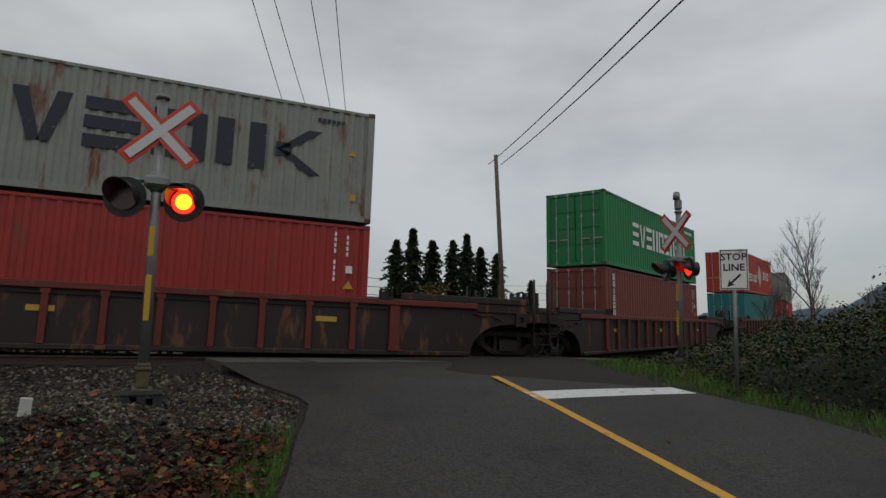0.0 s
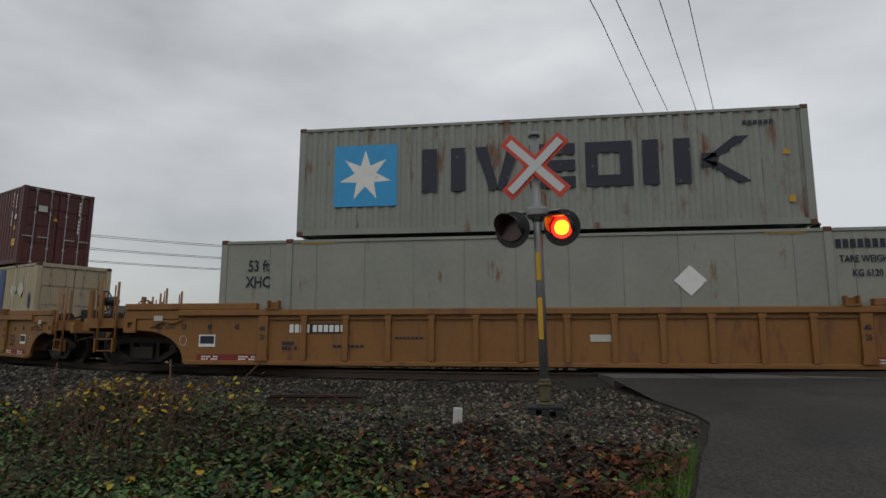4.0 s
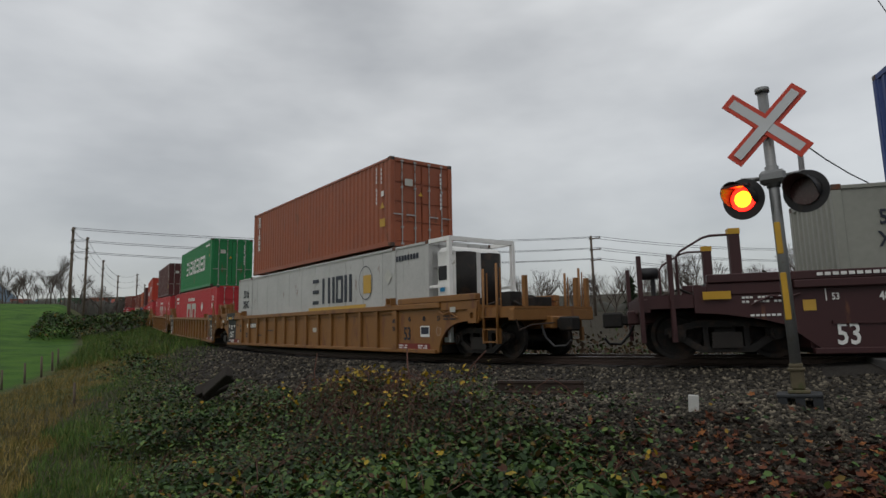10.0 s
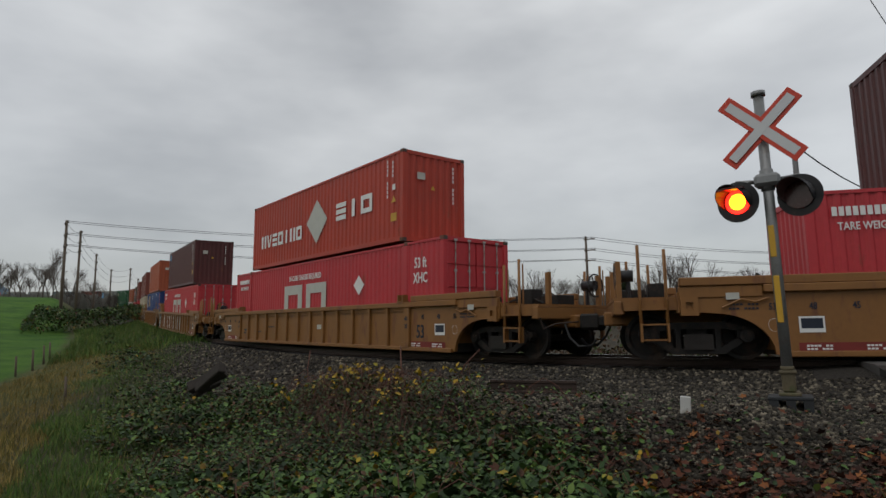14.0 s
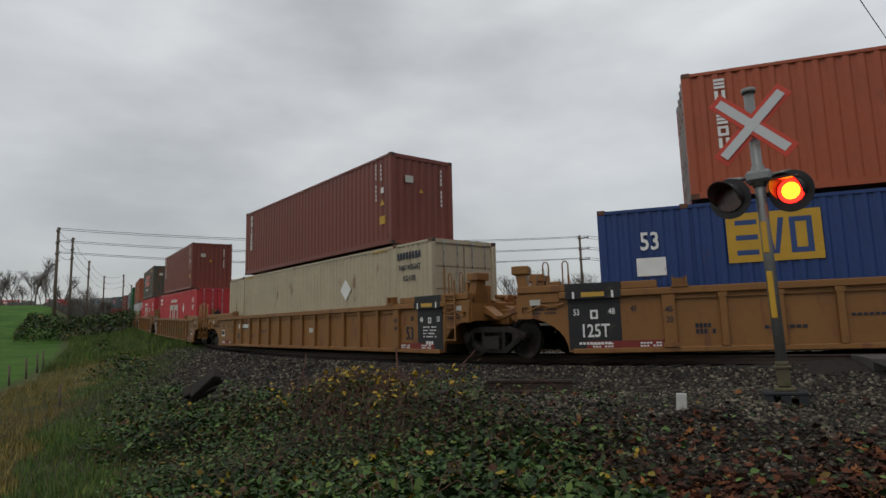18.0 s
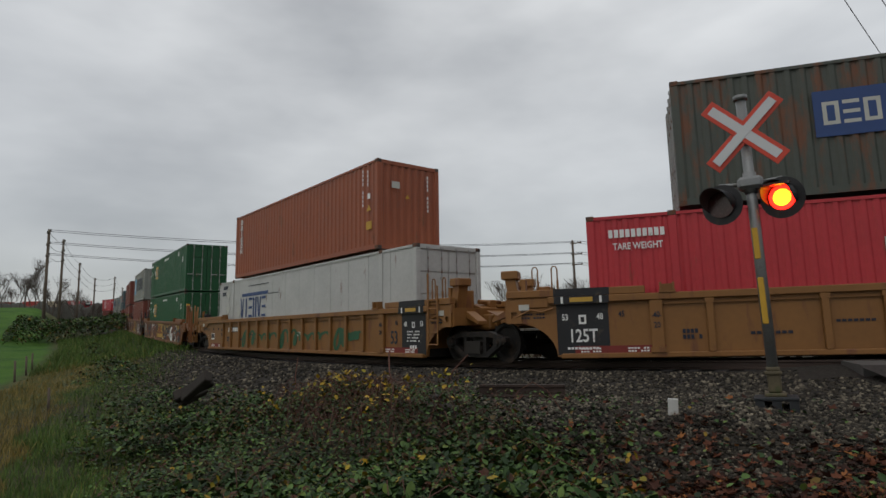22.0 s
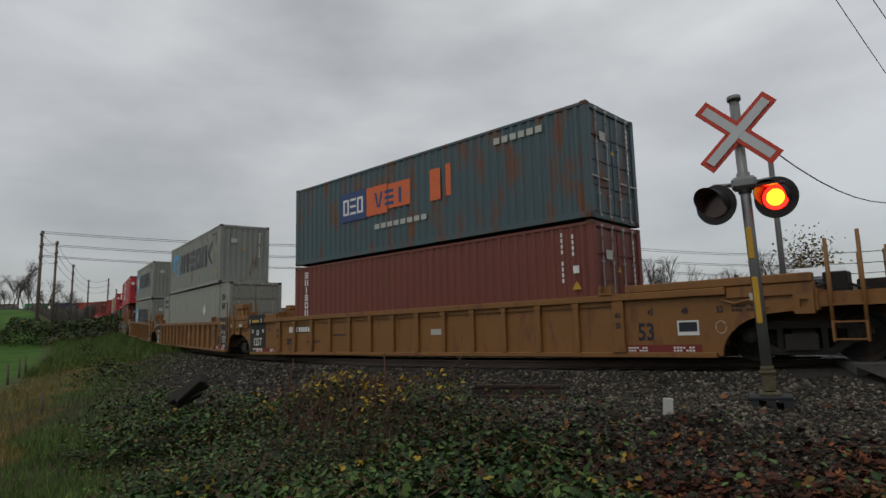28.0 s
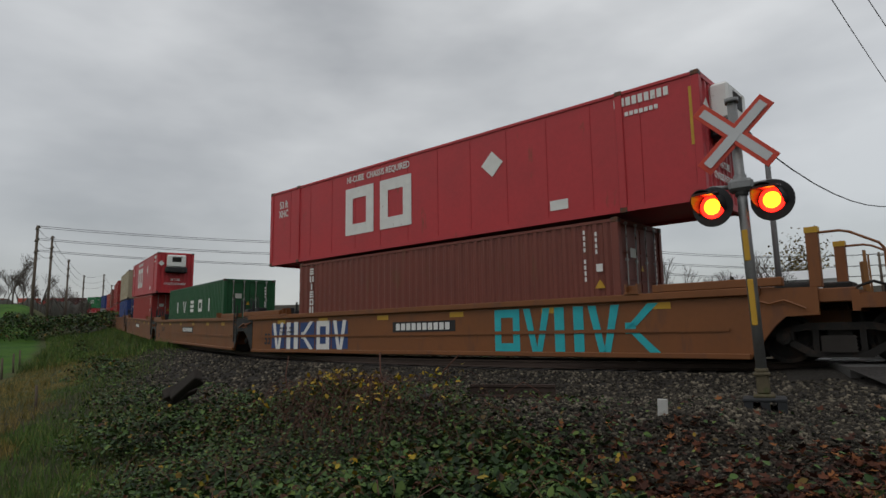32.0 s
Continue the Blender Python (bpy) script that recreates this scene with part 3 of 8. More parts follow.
def container(kind, color, L, H, name, label, doors=1, rust=0.25, marks=(), reefer="", end_marks=()):
    """A shipping container, its floor at z = 0: body, corner posts, corner castings, end wall, doors with lock rods, markings."""
    mat = paint(color, PAINTS[color], rust)
    thing = tagged(new(name), label, "container", group="containers on the train")
    W, x, h = 2.44, L / 2, 1.22
    place("body", body_mesh(kind, color, L, H, rust), thing)
    post = mesh_of(("corner_post", color, H), lambda bm: box(bm, -0.09, 0.09, -0.08, 0.08, 0.11, H - 0.11, bevel=0.015), mat)
    cast = mesh_of(("corner_casting", H), lambda bm: box(bm, -0.09, 0.09, -0.08, 0.08, -0.06, 0.06, bevel=0.014), CORNER)
    px = [x - 0.09] + ([6.42] if L > 13 else [])
    for sx in (-1, 1):
        for sy in (-1, 1):
            for q in px:
                if q < x - 0.2 and sy > 0:
                    continue
                off = 0.0 if q > x - 0.2 else 0.012
                place("corner_post", post, thing, pose(sx * q, sy * (h - 0.08 + off), 0))
                place("corner_casting", cast, thing, pose(sx * q, sy * (h - 0.078 + off), 0.06))
                place("corner_casting", cast, thing, pose(sx * q, sy * (h - 0.078 + off), H - 0.06))
    plain = mesh_of(("end_wall", color, H), lambda bm: (corrugated(bm, -h + 0.14, h - 0.14, 0.0, 0.04, 0.14, H - 0.12, 0.26, 1, along="y"),
                                                        box(bm, -0.10, 0.012, -h + 0.16, h - 0.16, H - 0.14, H - 0.02), box(bm, -0.10, 0.012, -h + 0.16, h - 0.16, 0.02, 0.17)), mat)
    for sx in (-1, 1):
        if doors == sx:
            def door_mesh(bm):
                for i in range(4):
                    z0 = 0.17 + (H - 0.34) * i / 4
                    box(bm, -0.05, 0.0, 0.03, h - 0.17, z0 + 0.03, z0 + (H - 0.34) / 4 - 0.03)
                box(bm, -0.06, -0.025, 0.01, h - 0.16, 0.15, H - 0.13)
                for i in range(5):
                    z = 0.2 + (H - 0.4) * i / 4
                    box(bm, -0.03, 0.015, h - 0.2, h - 0.10, z - 0.05, z + 0.05)
            dm = mesh_of(("door", color, H), door_mesh, mat)
            rm = mesh_of(("lock_rod", H), lambda bm: (rod(bm, (0.035, 0, 0.08), (0.035, 0, H - 0.07), 0.018, n=6), box(bm, 0.0, 0.06, -0.05, 0.05, 0.07, 0.13), box(bm, 0, 0.06, -0.05, 0.05, H - 0.13, H - 0.07),
                                                      box(bm, 0.03, 0.06, -0.02, 0.34, 1.02, 1.06), box(bm, 0.0, 0.055, -0.04, 0.04, 0.6, 0.66), box(bm, 0.0, 0.055, -0.04, 0.04, 1.9, 1.96)), ROD_MAT)
            head = mesh_of(("door_header", color, H), lambda bm: box(bm, -0.10, 0.0, -h + 0.17, h - 0.17, H - 0.13, H - 0.01), mat)
            sillm = mesh_of(("door_sill", color, H), lambda bm: box(bm, -0.10, 0.0, -h + 0.17, h - 0.17, 0.02, 0.15), mat)
            place("door_sill", sillm, thing, pose(x - 0.03, 0, 0) if sx > 0 else pose(-x + 0.03, 0, 0, 0, 0, 180))
            place("door_header", head, thing, pose(x - 0.03, 0, 0) if sx > 0 else pose(-x + 0.03, 0, 0, 0, 0, 180))
            for k in (1, -1):
                m = pose(sx * (x - 0.05), 0, 0, 0, 0, 0 if sx > 0 else 180) @ (Matrix.Identity(4) if k > 0 else Matrix.Scale(-1, 4, (0, 1, 0)))
                d = place("door", dm, thing, m)
                for q in (0.28, 0.78):
                    place("lock_rod", rm, d, pose(0, q, 0))
        else:
            place("end_wall", plain, thing, pose(x - 0.02, 0, 0) if sx > 0 else pose(-x + 0.02, 0, 0, 0, 0, 180))
    if reefer == "nose":
        unit = mesh_of("nose_unit", lambda bm: box(bm, 0.0, 0.42, -0.62, 0.62, 1.85, 2.7, bevel=0.06), WHITE)
        u = place("refrigeration_unit", unit, thing, pose(x - 0.02, 0, 0), "off-white refrigeration unit on the red end wall")
        place("condenser", mesh_of("nose_condenser", lambda bm: box(bm, 0.0, 0.5, -0.72, 0.72, 1.42, 1.85, bevel=0.08), BLACK), u)
        place("grille", mesh_of("nose_grille", lambda bm: box(bm, 0.42, 0.43, -0.3, 0.3, 2.2, 2.55), DARK_STEEL), u)
        end_marks = (("text", 0.0, 0.95, 0.2, "white", "HI-CUBE"), ("text", 0.0, 0.65, 0.2, "white", "CHASSIS REQUIRED"), ("diamond", -0.95, 2.1, 0.2, "white"))
    elif reefer:
        unit = mesh_of("refrigeration_unit", lambda bm: (box(bm, 0.0, 0.78, -0.98, 0.98, 0.55, 2.66, bevel=0.14), box(bm, 0.0, 0.62, -1.0, 1.0, 0.2, 0.55, bevel=0.04)), WHITE)
        u = place("refrigeration_unit", unit, thing, pose(x - 0.02, 0, 0), "off-white refrigeration unit in an open end frame")

        def cage(bm):
            for sy in (-1, 1):
                box(bm, 0.86, 0.98, sy * 1.16 - 0.06, sy * 1.16 + 0.06, 0.0, H, bevel=0.01)
                box(bm, 0.0, 0.86, sy * 1.16 - 0.05, sy * 1.16 + 0.05, 0.0, 0.14)
                box(bm, 0.0, 0.86, sy * 1.16 - 0.05, sy * 1.16 + 0.05, H - 0.12, H)
                box(bm, 0.0, 0.86, sy * 1.16 - 0.03, sy * 1.16 + 0.03, 1.5, 1.58)
            box(bm, 0.87, 0.97, -1.1, 1.1, 0.0, 0.14)
            box(bm, 0.87, 0.97, -1.1, 1.1, H - 0.12, H)
        place("end_frame", mesh_of("reefer_end_frame", cage, WHITE), thing, pose(x, 0, 0))
        place("condenser", mesh_of("condenser", lambda bm: (rod(bm, (0.58, -0.45, 0.9), (0.58, -0.45, 2.5), 0.42, n=18), rod(bm, (0.58, 0.45, 0.9), (0.58, 0.45, 2.5), 0.42, n=18)), DARK_STEEL), u)
        place("control_panel", mesh_of("reefer_panel", lambda bm: box(bm, 0.18, 0.62, -1.0, -0.97, 1.72, 2.12, bevel=0.01), BLACK), u)
        place("sticker", mesh_of("reefer_sticker", lambda bm: box(bm, 0.26, 0.46, -0.995, -0.97, 1.4, 1.6), INK["sky"]), u)
        place("hatch", mesh_of("reefer_hatch", lambda bm: box(bm, 0.15, 0.68, -0.995, -0.97, 0.65, 1.3, bevel=0.01), WHITE), u)
    y = -h + (0.018 if kind == "smooth" else 0.0) - 0.006
    for mk in marks:
        mark(thing, mk, lambda px_, pz: pose(px_ * 1.026, y, pz, 90, 0, 0) @ Matrix.Diagonal((1.026, 1, 1, 1)))
    if kind == "iso":
        end_marks = (("lines", 0.72, 2.5, 0.07, 0.1, "white", 1, 9, 0.14), ("triangle", -0.1, 1.75, 0.09, "yellow"), ("panel", -0.55, 2.1, 0.3, 0.22, "grey"))
    for mk in end_marks:
        mark(thing, mk, lambda px_, pz: pose(x + 0.03, px_, pz, 90, 0, 90))
    return thing


def star_mesh(r0, r1, n):
    def build(bm):
        c = bm.verts.new((0, 0, 0.004))
        ring = []
        for i in range(2 * n):
            r = r0 if i % 2 == 0 else r1
            a = math.pi / 2 + i * math.pi / n
            ring.append(bm.verts.new((r * math.cos(a), r * math.sin(a), 0.004)))
        for i in range(2 * n):
            bm.faces.new((c, ring[i], ring[(i + 1) % (2 * n)]))
    return build


def mark(thing, mk, at):
    """Painted marking: ('bars', x, z, w, h, ink, count), ('panel', x, z, w, h, ink), ('text', x, z, size, ink, text), ('diamond', x, z, size, ink), ('star', ...)."""
    what, x, z = mk[:3]
    if what == "panel":
        w, h, ink = mk[3:6]
        me = mesh_of(("panel", w, h, ink), lambda bm: box(bm, -w / 2, w / 2, -h / 2, h / 2, -0.002, 0.001), INK[ink])
        place("panel", me, thing, at(x, z))
    elif what == "bars":
        w, h, ink, n = mk[3:7]
        cw = w / n
        me = mesh_of(("writing_bars", w, h, ink, n), lambda bm: [box(bm, -w / 2 + cw * i, -w / 2 + cw * (i + 0.74), -h / 2, h / 2, -0.001, 0.003) for i in range(n)], INK[ink])
        tagged(place("writing", me, thing, at(x, z)), kind="stuff")
    elif what == "lines":
        w, h, ink, n, rows, step = mk[3:9]
        cw = w / n
        me = mesh_of(("writing_lines", w, h, ink, n, rows), lambda bm: [box(bm, -w / 2 + cw * i, -w / 2 + cw * (i + 0.74), -step * k - h / 2, -step * k + h / 2, -0.001, 0.003) for i in range(n) for k in range(rows) if (i + k) % 5 != 4], INK[ink])
        tagged(place("writing", me, thing, at(x, z)), kind="stuff")
    elif what == "mural":
        w, h, ink, n, seed = mk[3:8]

        def swirls(bm):
            rg = random.Random(seed)
            for i in range(n):
                cx, cz, r = rg.uniform(-w / 2, w / 2), rg.uniform(-h / 2, h / 2), rg.uniform(0.15, 0.55)
                g0, sweep, th = rg.uniform(0, math.tau), rg.uniform(1.2, 4.2), rg.uniform(0.05, 0.17)
                prev = None
                for k in range(15):
                    g = g0 + sweep * k / 14
                    half = th * (0.25 + 0.75 * math.sin(math.pi * (k + 0.5) / 15))
                    pair = [bm.verts.new((min(w / 2, max(-w / 2, cx + 1.5 * q * math.cos(g))), min(h / 2, max(-h / 2, cz + q * math.sin(g))), 0.0006 * (i % 9))) for q in (r - half, r + half)]
                    if prev:
                        bm.faces.new((prev[0], prev[1], pair[1], pair[0]))
                    prev = pair
        tagged(place("graffiti", mesh_of(("graffiti", w, h, ink, n, seed), swirls, INK[ink]), thing, at(x, z)), kind="stuff")
    elif what == "script":
        w, h, ink = mk[3:6]

        def flourish(bm):
            """One looping pen stroke, tall at its start and rising along its length."""
            line = []
            for i in range(241):
                u = i / 240
                tall = float(np.interp(u * 10, range(11), (1.0, 0.9, 0.32, 0.95, 0.3, 0.24, 0.3, 0.26, 0.3, 0.24, 0.34)))
                a = math.tau * (7.5 * u + 0.16 * math.sin(17 * u) + 0.1)
                line.append(Vector((-w / 2 + w * u + (0.05 + 0.16 * tall) * math.sin(a) + 0.10 * tall * math.cos(a), -0.12 * h + 0.2 * h * u + 0.5 * tall * h * math.cos(a), 0.003)))
            prev = None
            for i, q in enumerate(line):
                d = line[min(i + 1, 240)] - line[max(i - 1, 0)]
                half = 0.035 + 0.05 * abs(d.y) / (d.length + 1e-6)
                n = Vector((-d.y, d.x, 0)).normalized() * half
                q = q + Vector((0, 0, 0.00001 * i))
                cur = [bm.verts.new(q - n), bm.verts.new(q + n)]
                if prev:
                    bm.faces.new((prev[0], cur[0], cur[1], prev[1]))
                prev = cur
        place("flourish", mesh_of(("flourish", w, h, ink), flourish, INK[ink]), thing, at(x, z))
    elif what == "glyphs":
        w, h, ink, shapes = mk[3:7]
        n = len(shapes)
        cw = w / n

        def build(bm):
            for i, sh in enumerate(shapes):
                if sh == " ":
                    continue
                old = set(bm.verts)
                glyph(bm, sh, cw * 0.82, h)
                bmesh.ops.translate(bm, verts=[v for v in bm.verts if v not in old], vec=(-w / 2 + cw * (i + 0.5), 0, 0))
        tagged(place("emblem", mesh_of(("emblem", shapes, w, h, ink), build, INK[ink]), thing, at(x, z)), kind="stuff")
    elif what == "text":
        size, ink, s = mk[3:6]
        place("lettering", text_mesh(s, size, INK[ink], 0.016 * size), thing, at(x, z) @ Matrix.Diagonal((0.84, 1.12, 1, 1)))
    elif what == "diamond":
        r, ink = mk[3:5]
        me = mesh_of(("diamond", r, ink), lambda bm: bm.faces.new([bm.verts.new(c) for c in ((r, 0, 0.004), (0, r, 0.004), (-r, 0, 0.004), (0, -r, 0.004))]), INK[ink])
        place("diamond", me, thing, at(x, z))
    elif what == "triangle":
        r, ink = mk[3:5]
        me = mesh_of(("triangle", r, ink), lambda bm: bm.faces.new([bm.verts.new(c) for c in ((-r, -0.6 * r, 0.004), (r, -0.6 * r, 0.004), (0, r, 0.004))]), INK[ink])
        place("triangle", me, thing, at(x, z))
    elif what == "star":
        r, ink = mk[3:5]
        place("star", mesh_of(("star", r, ink), star_mesh(r, r * 0.42, 7), INK[ink]), thing, at(x, z))
    elif what == "ring":
        r, ink = mk[3:5]

        def build(bm):
            a = [bm.verts.new((r * math.cos(i * math.tau / 28), 1.25 * r * math.sin(i * math.tau / 28), 0.004)) for i in range(28)]
            b = [bm.verts.new((0.95 * r * math.cos(i * math.tau / 28), 1.19 * r * math.sin(i * math.tau / 28), 0.004)) for i in range(28)]
            for i in range(28):
                bm.faces.new((a[i], a[(i + 1) % 28], b[(i + 1) % 28], b[i]))
        place("ring", mesh_of(("ring", r, ink), build, INK[ink]), thing, at(x, z))


def glyph(bm, sh, w, h):
    """Plain stroke shapes: | one bar, # full block, = stacked bars, [ bracket, ] bracket, o frame, v and a wedges, x crossed."""
    t = min(w, h) * 0.26
    a, b = w / 2, h / 2
    z0, z1 = -0.001, 0.003
    if sh == "#":
        box(bm, -a, a, -b, b, z0, z1)
    elif sh == "H":
        box(bm, -a, -a + t * 1.3, -b, b, z0, z1), box(bm, a - t * 1.3, a, -b, b, z0, z1)
    elif sh == "|":
        box(bm, -t * 0.6, t * 0.6, -b, b, z0, z1)
    elif sh == "=":
        box(bm, -a, a, b - t, b, z0, z1), box(bm, -a, a, -t / 2, t / 2, z0, z1), box(bm, -a, a, -b, -b + t, z0, z1)
    elif sh == "E":
        glyph(bm, "=", w, h), box(bm, -a, -a + t, -b, b, z0 - 0.001, z1 - 0.001)
    elif sh == "o":
        box(bm, -a, a, b - t, b, z0, z1), box(bm, -a, a, -b, -b + t, z0, z1), box(bm, -a, -a + t, -b + t, b - t, z0, z1), box(bm, a - t, a, -b + t, b - t, z0, z1)
    elif sh == "[":
        box(bm, -a, a, b - t, b, z0, z1), box(bm, -a, a, -b, -b + t, z0, z1), box(bm, -a, -a + t, -b + t, b - t, z0, z1)
    elif sh == "P":
        box(bm, -a, a, b - t, b, z0, z1), box(bm, -a, -a + t, -b, b - t, z0, z1), box(bm, a - t, a, -t * 0.4, b - t, z0, z1), box(bm, -a + t, a, -t * 1.2, -t * 0.4, z0, z1)
    elif sh == "R":
        glyph(bm, "P", w, h)
        f = [bm.verts.new(c) for c in ((0, -t * 1.2, z1), (t * 1.1, -t * 1.2, z1), (a, -b, z1), (a - t * 1.2, -b, z1))]
        bm.faces.new(f[::-1])
    elif sh == "S":
        box(bm, -a, a, b - t, b, z0, z1), box(bm, -a, a, -t / 2, t / 2, z0, z1), box(bm, -a, a, -b, -b + t, z0, z1), box(bm, -a, -a + t, t / 2, b - t, z0, z1), box(bm, a - t, a, -b + t, -t / 2, z0, z1)
    elif sh == "n":
        box(bm, -a, -a + t, -b, b, z0, z1), box(bm, a - t, a, -b, b, z0, z1)
        f = [bm.verts.new(c) for c in ((-a + t * 0.9, b, z1), (a - t * 0.9 - t, -b, z1), (a - t * 0.9, -b, z1), (-a + t * 1.9, b, z1))]
        bm.faces.new(f)
    elif sh == "m":
        box(bm, -a, -a + t * 0.8, -b, b, z0, z1), box(bm, a - t * 0.8, a, -b, b, z0, z1)
        for k in (-1, 1):
            f = [bm.verts.new(c) for c in ((k * (a - t * 0.7), b, z1), (k * (a - t * 1.7), b, z1), (-k * t * 0.4, -b * 0.5, z1), (k * t * 0.5, -b * 0.5, z1))]
            bm.faces.new(f if k < 0 else f[::-1])
    elif sh in "av":
        s = 1 if sh == "a" else -1
        for k in (-1, 1):
            f = [bm.verts.new(c) for c in ((k * a, -s * b, z1), (k * (a - t), -s * b, z1), (-k * t * 0.1, s * b, z1), (k * t * 0.7, s * b, z1))]
            bm.faces.new(f if (k < 0) == (s > 0) else f[::-1])
        if s > 0:
            box(bm, -a * 0.5, a * 0.5, -b * 0.45, -b * 0.45 + t * 0.8, z0 - 0.001, z1 - 0.001)
    elif sh in "kx":
        for k in (-1, 1):
            f = [bm.verts.new(c) for c in ((-a + t * (sh == "k"), -k * 0.0 * b - k * t * 0.1, z1), (-a + t * 1.4, k * t * 0.3, z1), (a, k * b, z1), (a - t * 1.2, k * b, z1))]
            bm.faces.new(f if k > 0 else f[::-1])
        if sh == "k":
            box(bm, -a, -a + t, -b, b, z0 - 0.001, z1 - 0.001)
        else:
            box(bm, -a, -a + t * 1.2, -t * 0.6, t * 0.6, z0, z1)


PAINTS = {"grey": (0.315, 0.325, 0.295), "red": (0.40, 0.032, 0.028), "green": (0.012, 0.25, 0.074), "bright_red": (0.60, 0.042, 0.054), "magenta": (0.50, 0.025, 0.14),
          "cream": (0.50, 0.42, 0.29), "light_grey": (0.34, 0.345, 0.30), "brown": (0.105, 0.027, 0.026), "blue": (0.018, 0.055, 0.24), "rust_red": (0.50, 0.072, 0.042),
          "orange_brown": (0.37, 0.100, 0.042), "burnt_orange": (0.46, 0.102, 0.040), "white": (0.60, 0.60, 0.58), "beige": (0.54, 0.46, 0.32), "orange": (0.52, 0.055, 0.026), "blue_badge53": (0.015, 0.055, 0.21),
          "red_brown": (0.225, 0.056, 0.038), "olive": (0.085, 0.095, 0.078), "slate": (0.075, 0.13, 0.15), "dark_green": (0.012, 0.105, 0.035), "teal": (0.02, 0.24, 0.24),
          "yellow_car": (0.29, 0.130, 0.034), "brown_car": (0.058, 0.017, 0.018), "orange_car": (0.25, 0.088, 0.024), "rib_red": (0.17, 0.026, 0.016), "dark_car": (0.026, 0.016, 0.015)}
STAR_MARKS = (("panel", -4.33, 1.55, 1.62, 1.62, "sky"), ("star", -4.33, 1.55, 0.68, "white"), ("glyphs", 0.95, 1.62, 7.9, 1.12, "dark", "Hv=oHx"),
          ("triangle", 5.55, 1.75, 0.1, "yellow"), ("bars", 5.0, 2.5, 0.7, 0.1, "dark", 6), ("panel", 5.6, 0.62, 0.14, 0.16, "yellow"))
STAR_WORN = (("panel", -4.85, 1.85, 0.55, 1.0, "sky"), ("panel", -4.1, 2.2, 1.15, 0.32, "sky"), ("panel", -3.72, 1.5, 0.32, 1.1, "sky")) + STAR_MARKS[2:]
GREEN_MARKS = (("glyphs", 0.45, 1.55, 7.4, 0.95, "white", "=v=Ho=H=o"), ("bars", 4.9, 2.55, 1.3, 0.13, "white", 9), ("panel", 5.55, 1.9, 0.14, 0.2, "yellow"))
RED_MARKS = (("glyphs", -0.6, 1.30, 4.0, 1.42, "grey", "oo"), ("diamond", 3.55, 1.75, 0.34, "white"), ("text", -0.6, 2.28, 0.26, "white", "HI-CUBE CHASSIS REQUIRED"),
       ("text", 7.0, 2.2, 0.38, "white", "53 ft"), ("text", 7.0, 1.76, 0.38, "white", "XHC"), ("bars", -7.0, 2.45, 1.2, 0.18, "white", 10), ("text", -7.0, 2.15, 0.19, "white", "TARE WEIGHT"))
RED_REAR = (("glyphs", 0.7, 1.30, 4.0, 1.42, "grey", "oo"), ("diamond", -3.2, 1.75, 0.34, "white"), ("text", 0.7, 2.28, 0.2, "white", "HI-CUBE CHASSIS REQUIRED"), ("bars", -5.6, 2.25, 1.6, 0.2, "white", 10),
            ("text", 7.2, 2.2, 0.34, "white", "53 ft"), ("text", 7.2, 1.8, 0.34, "white", "XHC"))
XHC = (("text", -7.05, 2.2, 0.36, "dark", "53 ft"), ("text", -7.05, 1.78, 0.36, "dark", "XHC"), ("bars", 7.0, 2.5, 1.2, 0.2, "dark", 8), ("text", 7.0, 2.14, 0.2, "dark", "TARE WEIGHT"), ("text", 7.0, 1.82, 0.2, "dark", "KG 6120"),
       ("diamond", 3.3, 1.7, 0.36, "white"), ("bars", -5.5, 2.78, 0.9, 0.05, "yellow", 7), ("bars", 5.4, 2.78, 0.9, 0.05, "yellow", 7))
XHC_R = (("text", 7.05, 2.2, 0.36, "dark", "53 ft"), ("text", 7.05, 1.78, 0.36, "dark", "XHC"), ("bars", -7.0, 2.5, 1.2, 0.2, "dark", 8), ("text", -7.0, 2.14, 0.2, "dark", "TARE WEIGHT"),
         ("diamond", 3.3, 1.7, 0.3, "white"), ("bars", -5.5, 2.78, 0.9, 0.05, "yellow", 7), ("bars", 5.4, 2.78, 0.9, 0.05, "yellow", 7))
SMALL_MARKS = (("glyphs", -5.0, 2.42, 0.95, 0.42, "white", "ov|"), ("diamond", -2.2, 1.55, 0.2, "white"), ("triangle", -2.2, 1.5, 0.09, "dark"))
SERIAL = (("lines", 5.25, 2.62, 0.07, 0.1, "white", 1, 10, 0.14), ("lines", 5.55, 2.55, 0.07, 0.1, "white", 1, 4, 0.14)) + (
    ("panel", 5.6, 1.75, 0.16, 0.18, "white"), ("triangle", 5.6, 1.35, 0.13, "yellow"), ("panel", 5.6, 0.8, 0.32, 0.26, "yellow"))
VERT = tuple(("glyphs", -5.35, 2.55 - 0.27 * i, 0.26, 0.22, "white", c) for i, c in enumerate("=H|=oH"))
BROWN_MARKS = tuple(("glyphs", -5.5, 2.5 - 0.28 * i, 0.24, 0.22, "white", c) for i, c in enumerate("|=x")) + SERIAL
RUST_MARKS = VERT + SERIAL
ORANGE_MARKS = (("glyphs", -3.0, 1.15, 4.2, 0.55, "white", "Hv=o|Ho"), ("diamond", 0.35, 1.4, 0.85, "grey"), ("glyphs", 3.1, 1.5, 2.6, 0.62, "white", "=|o")) + SERIAL
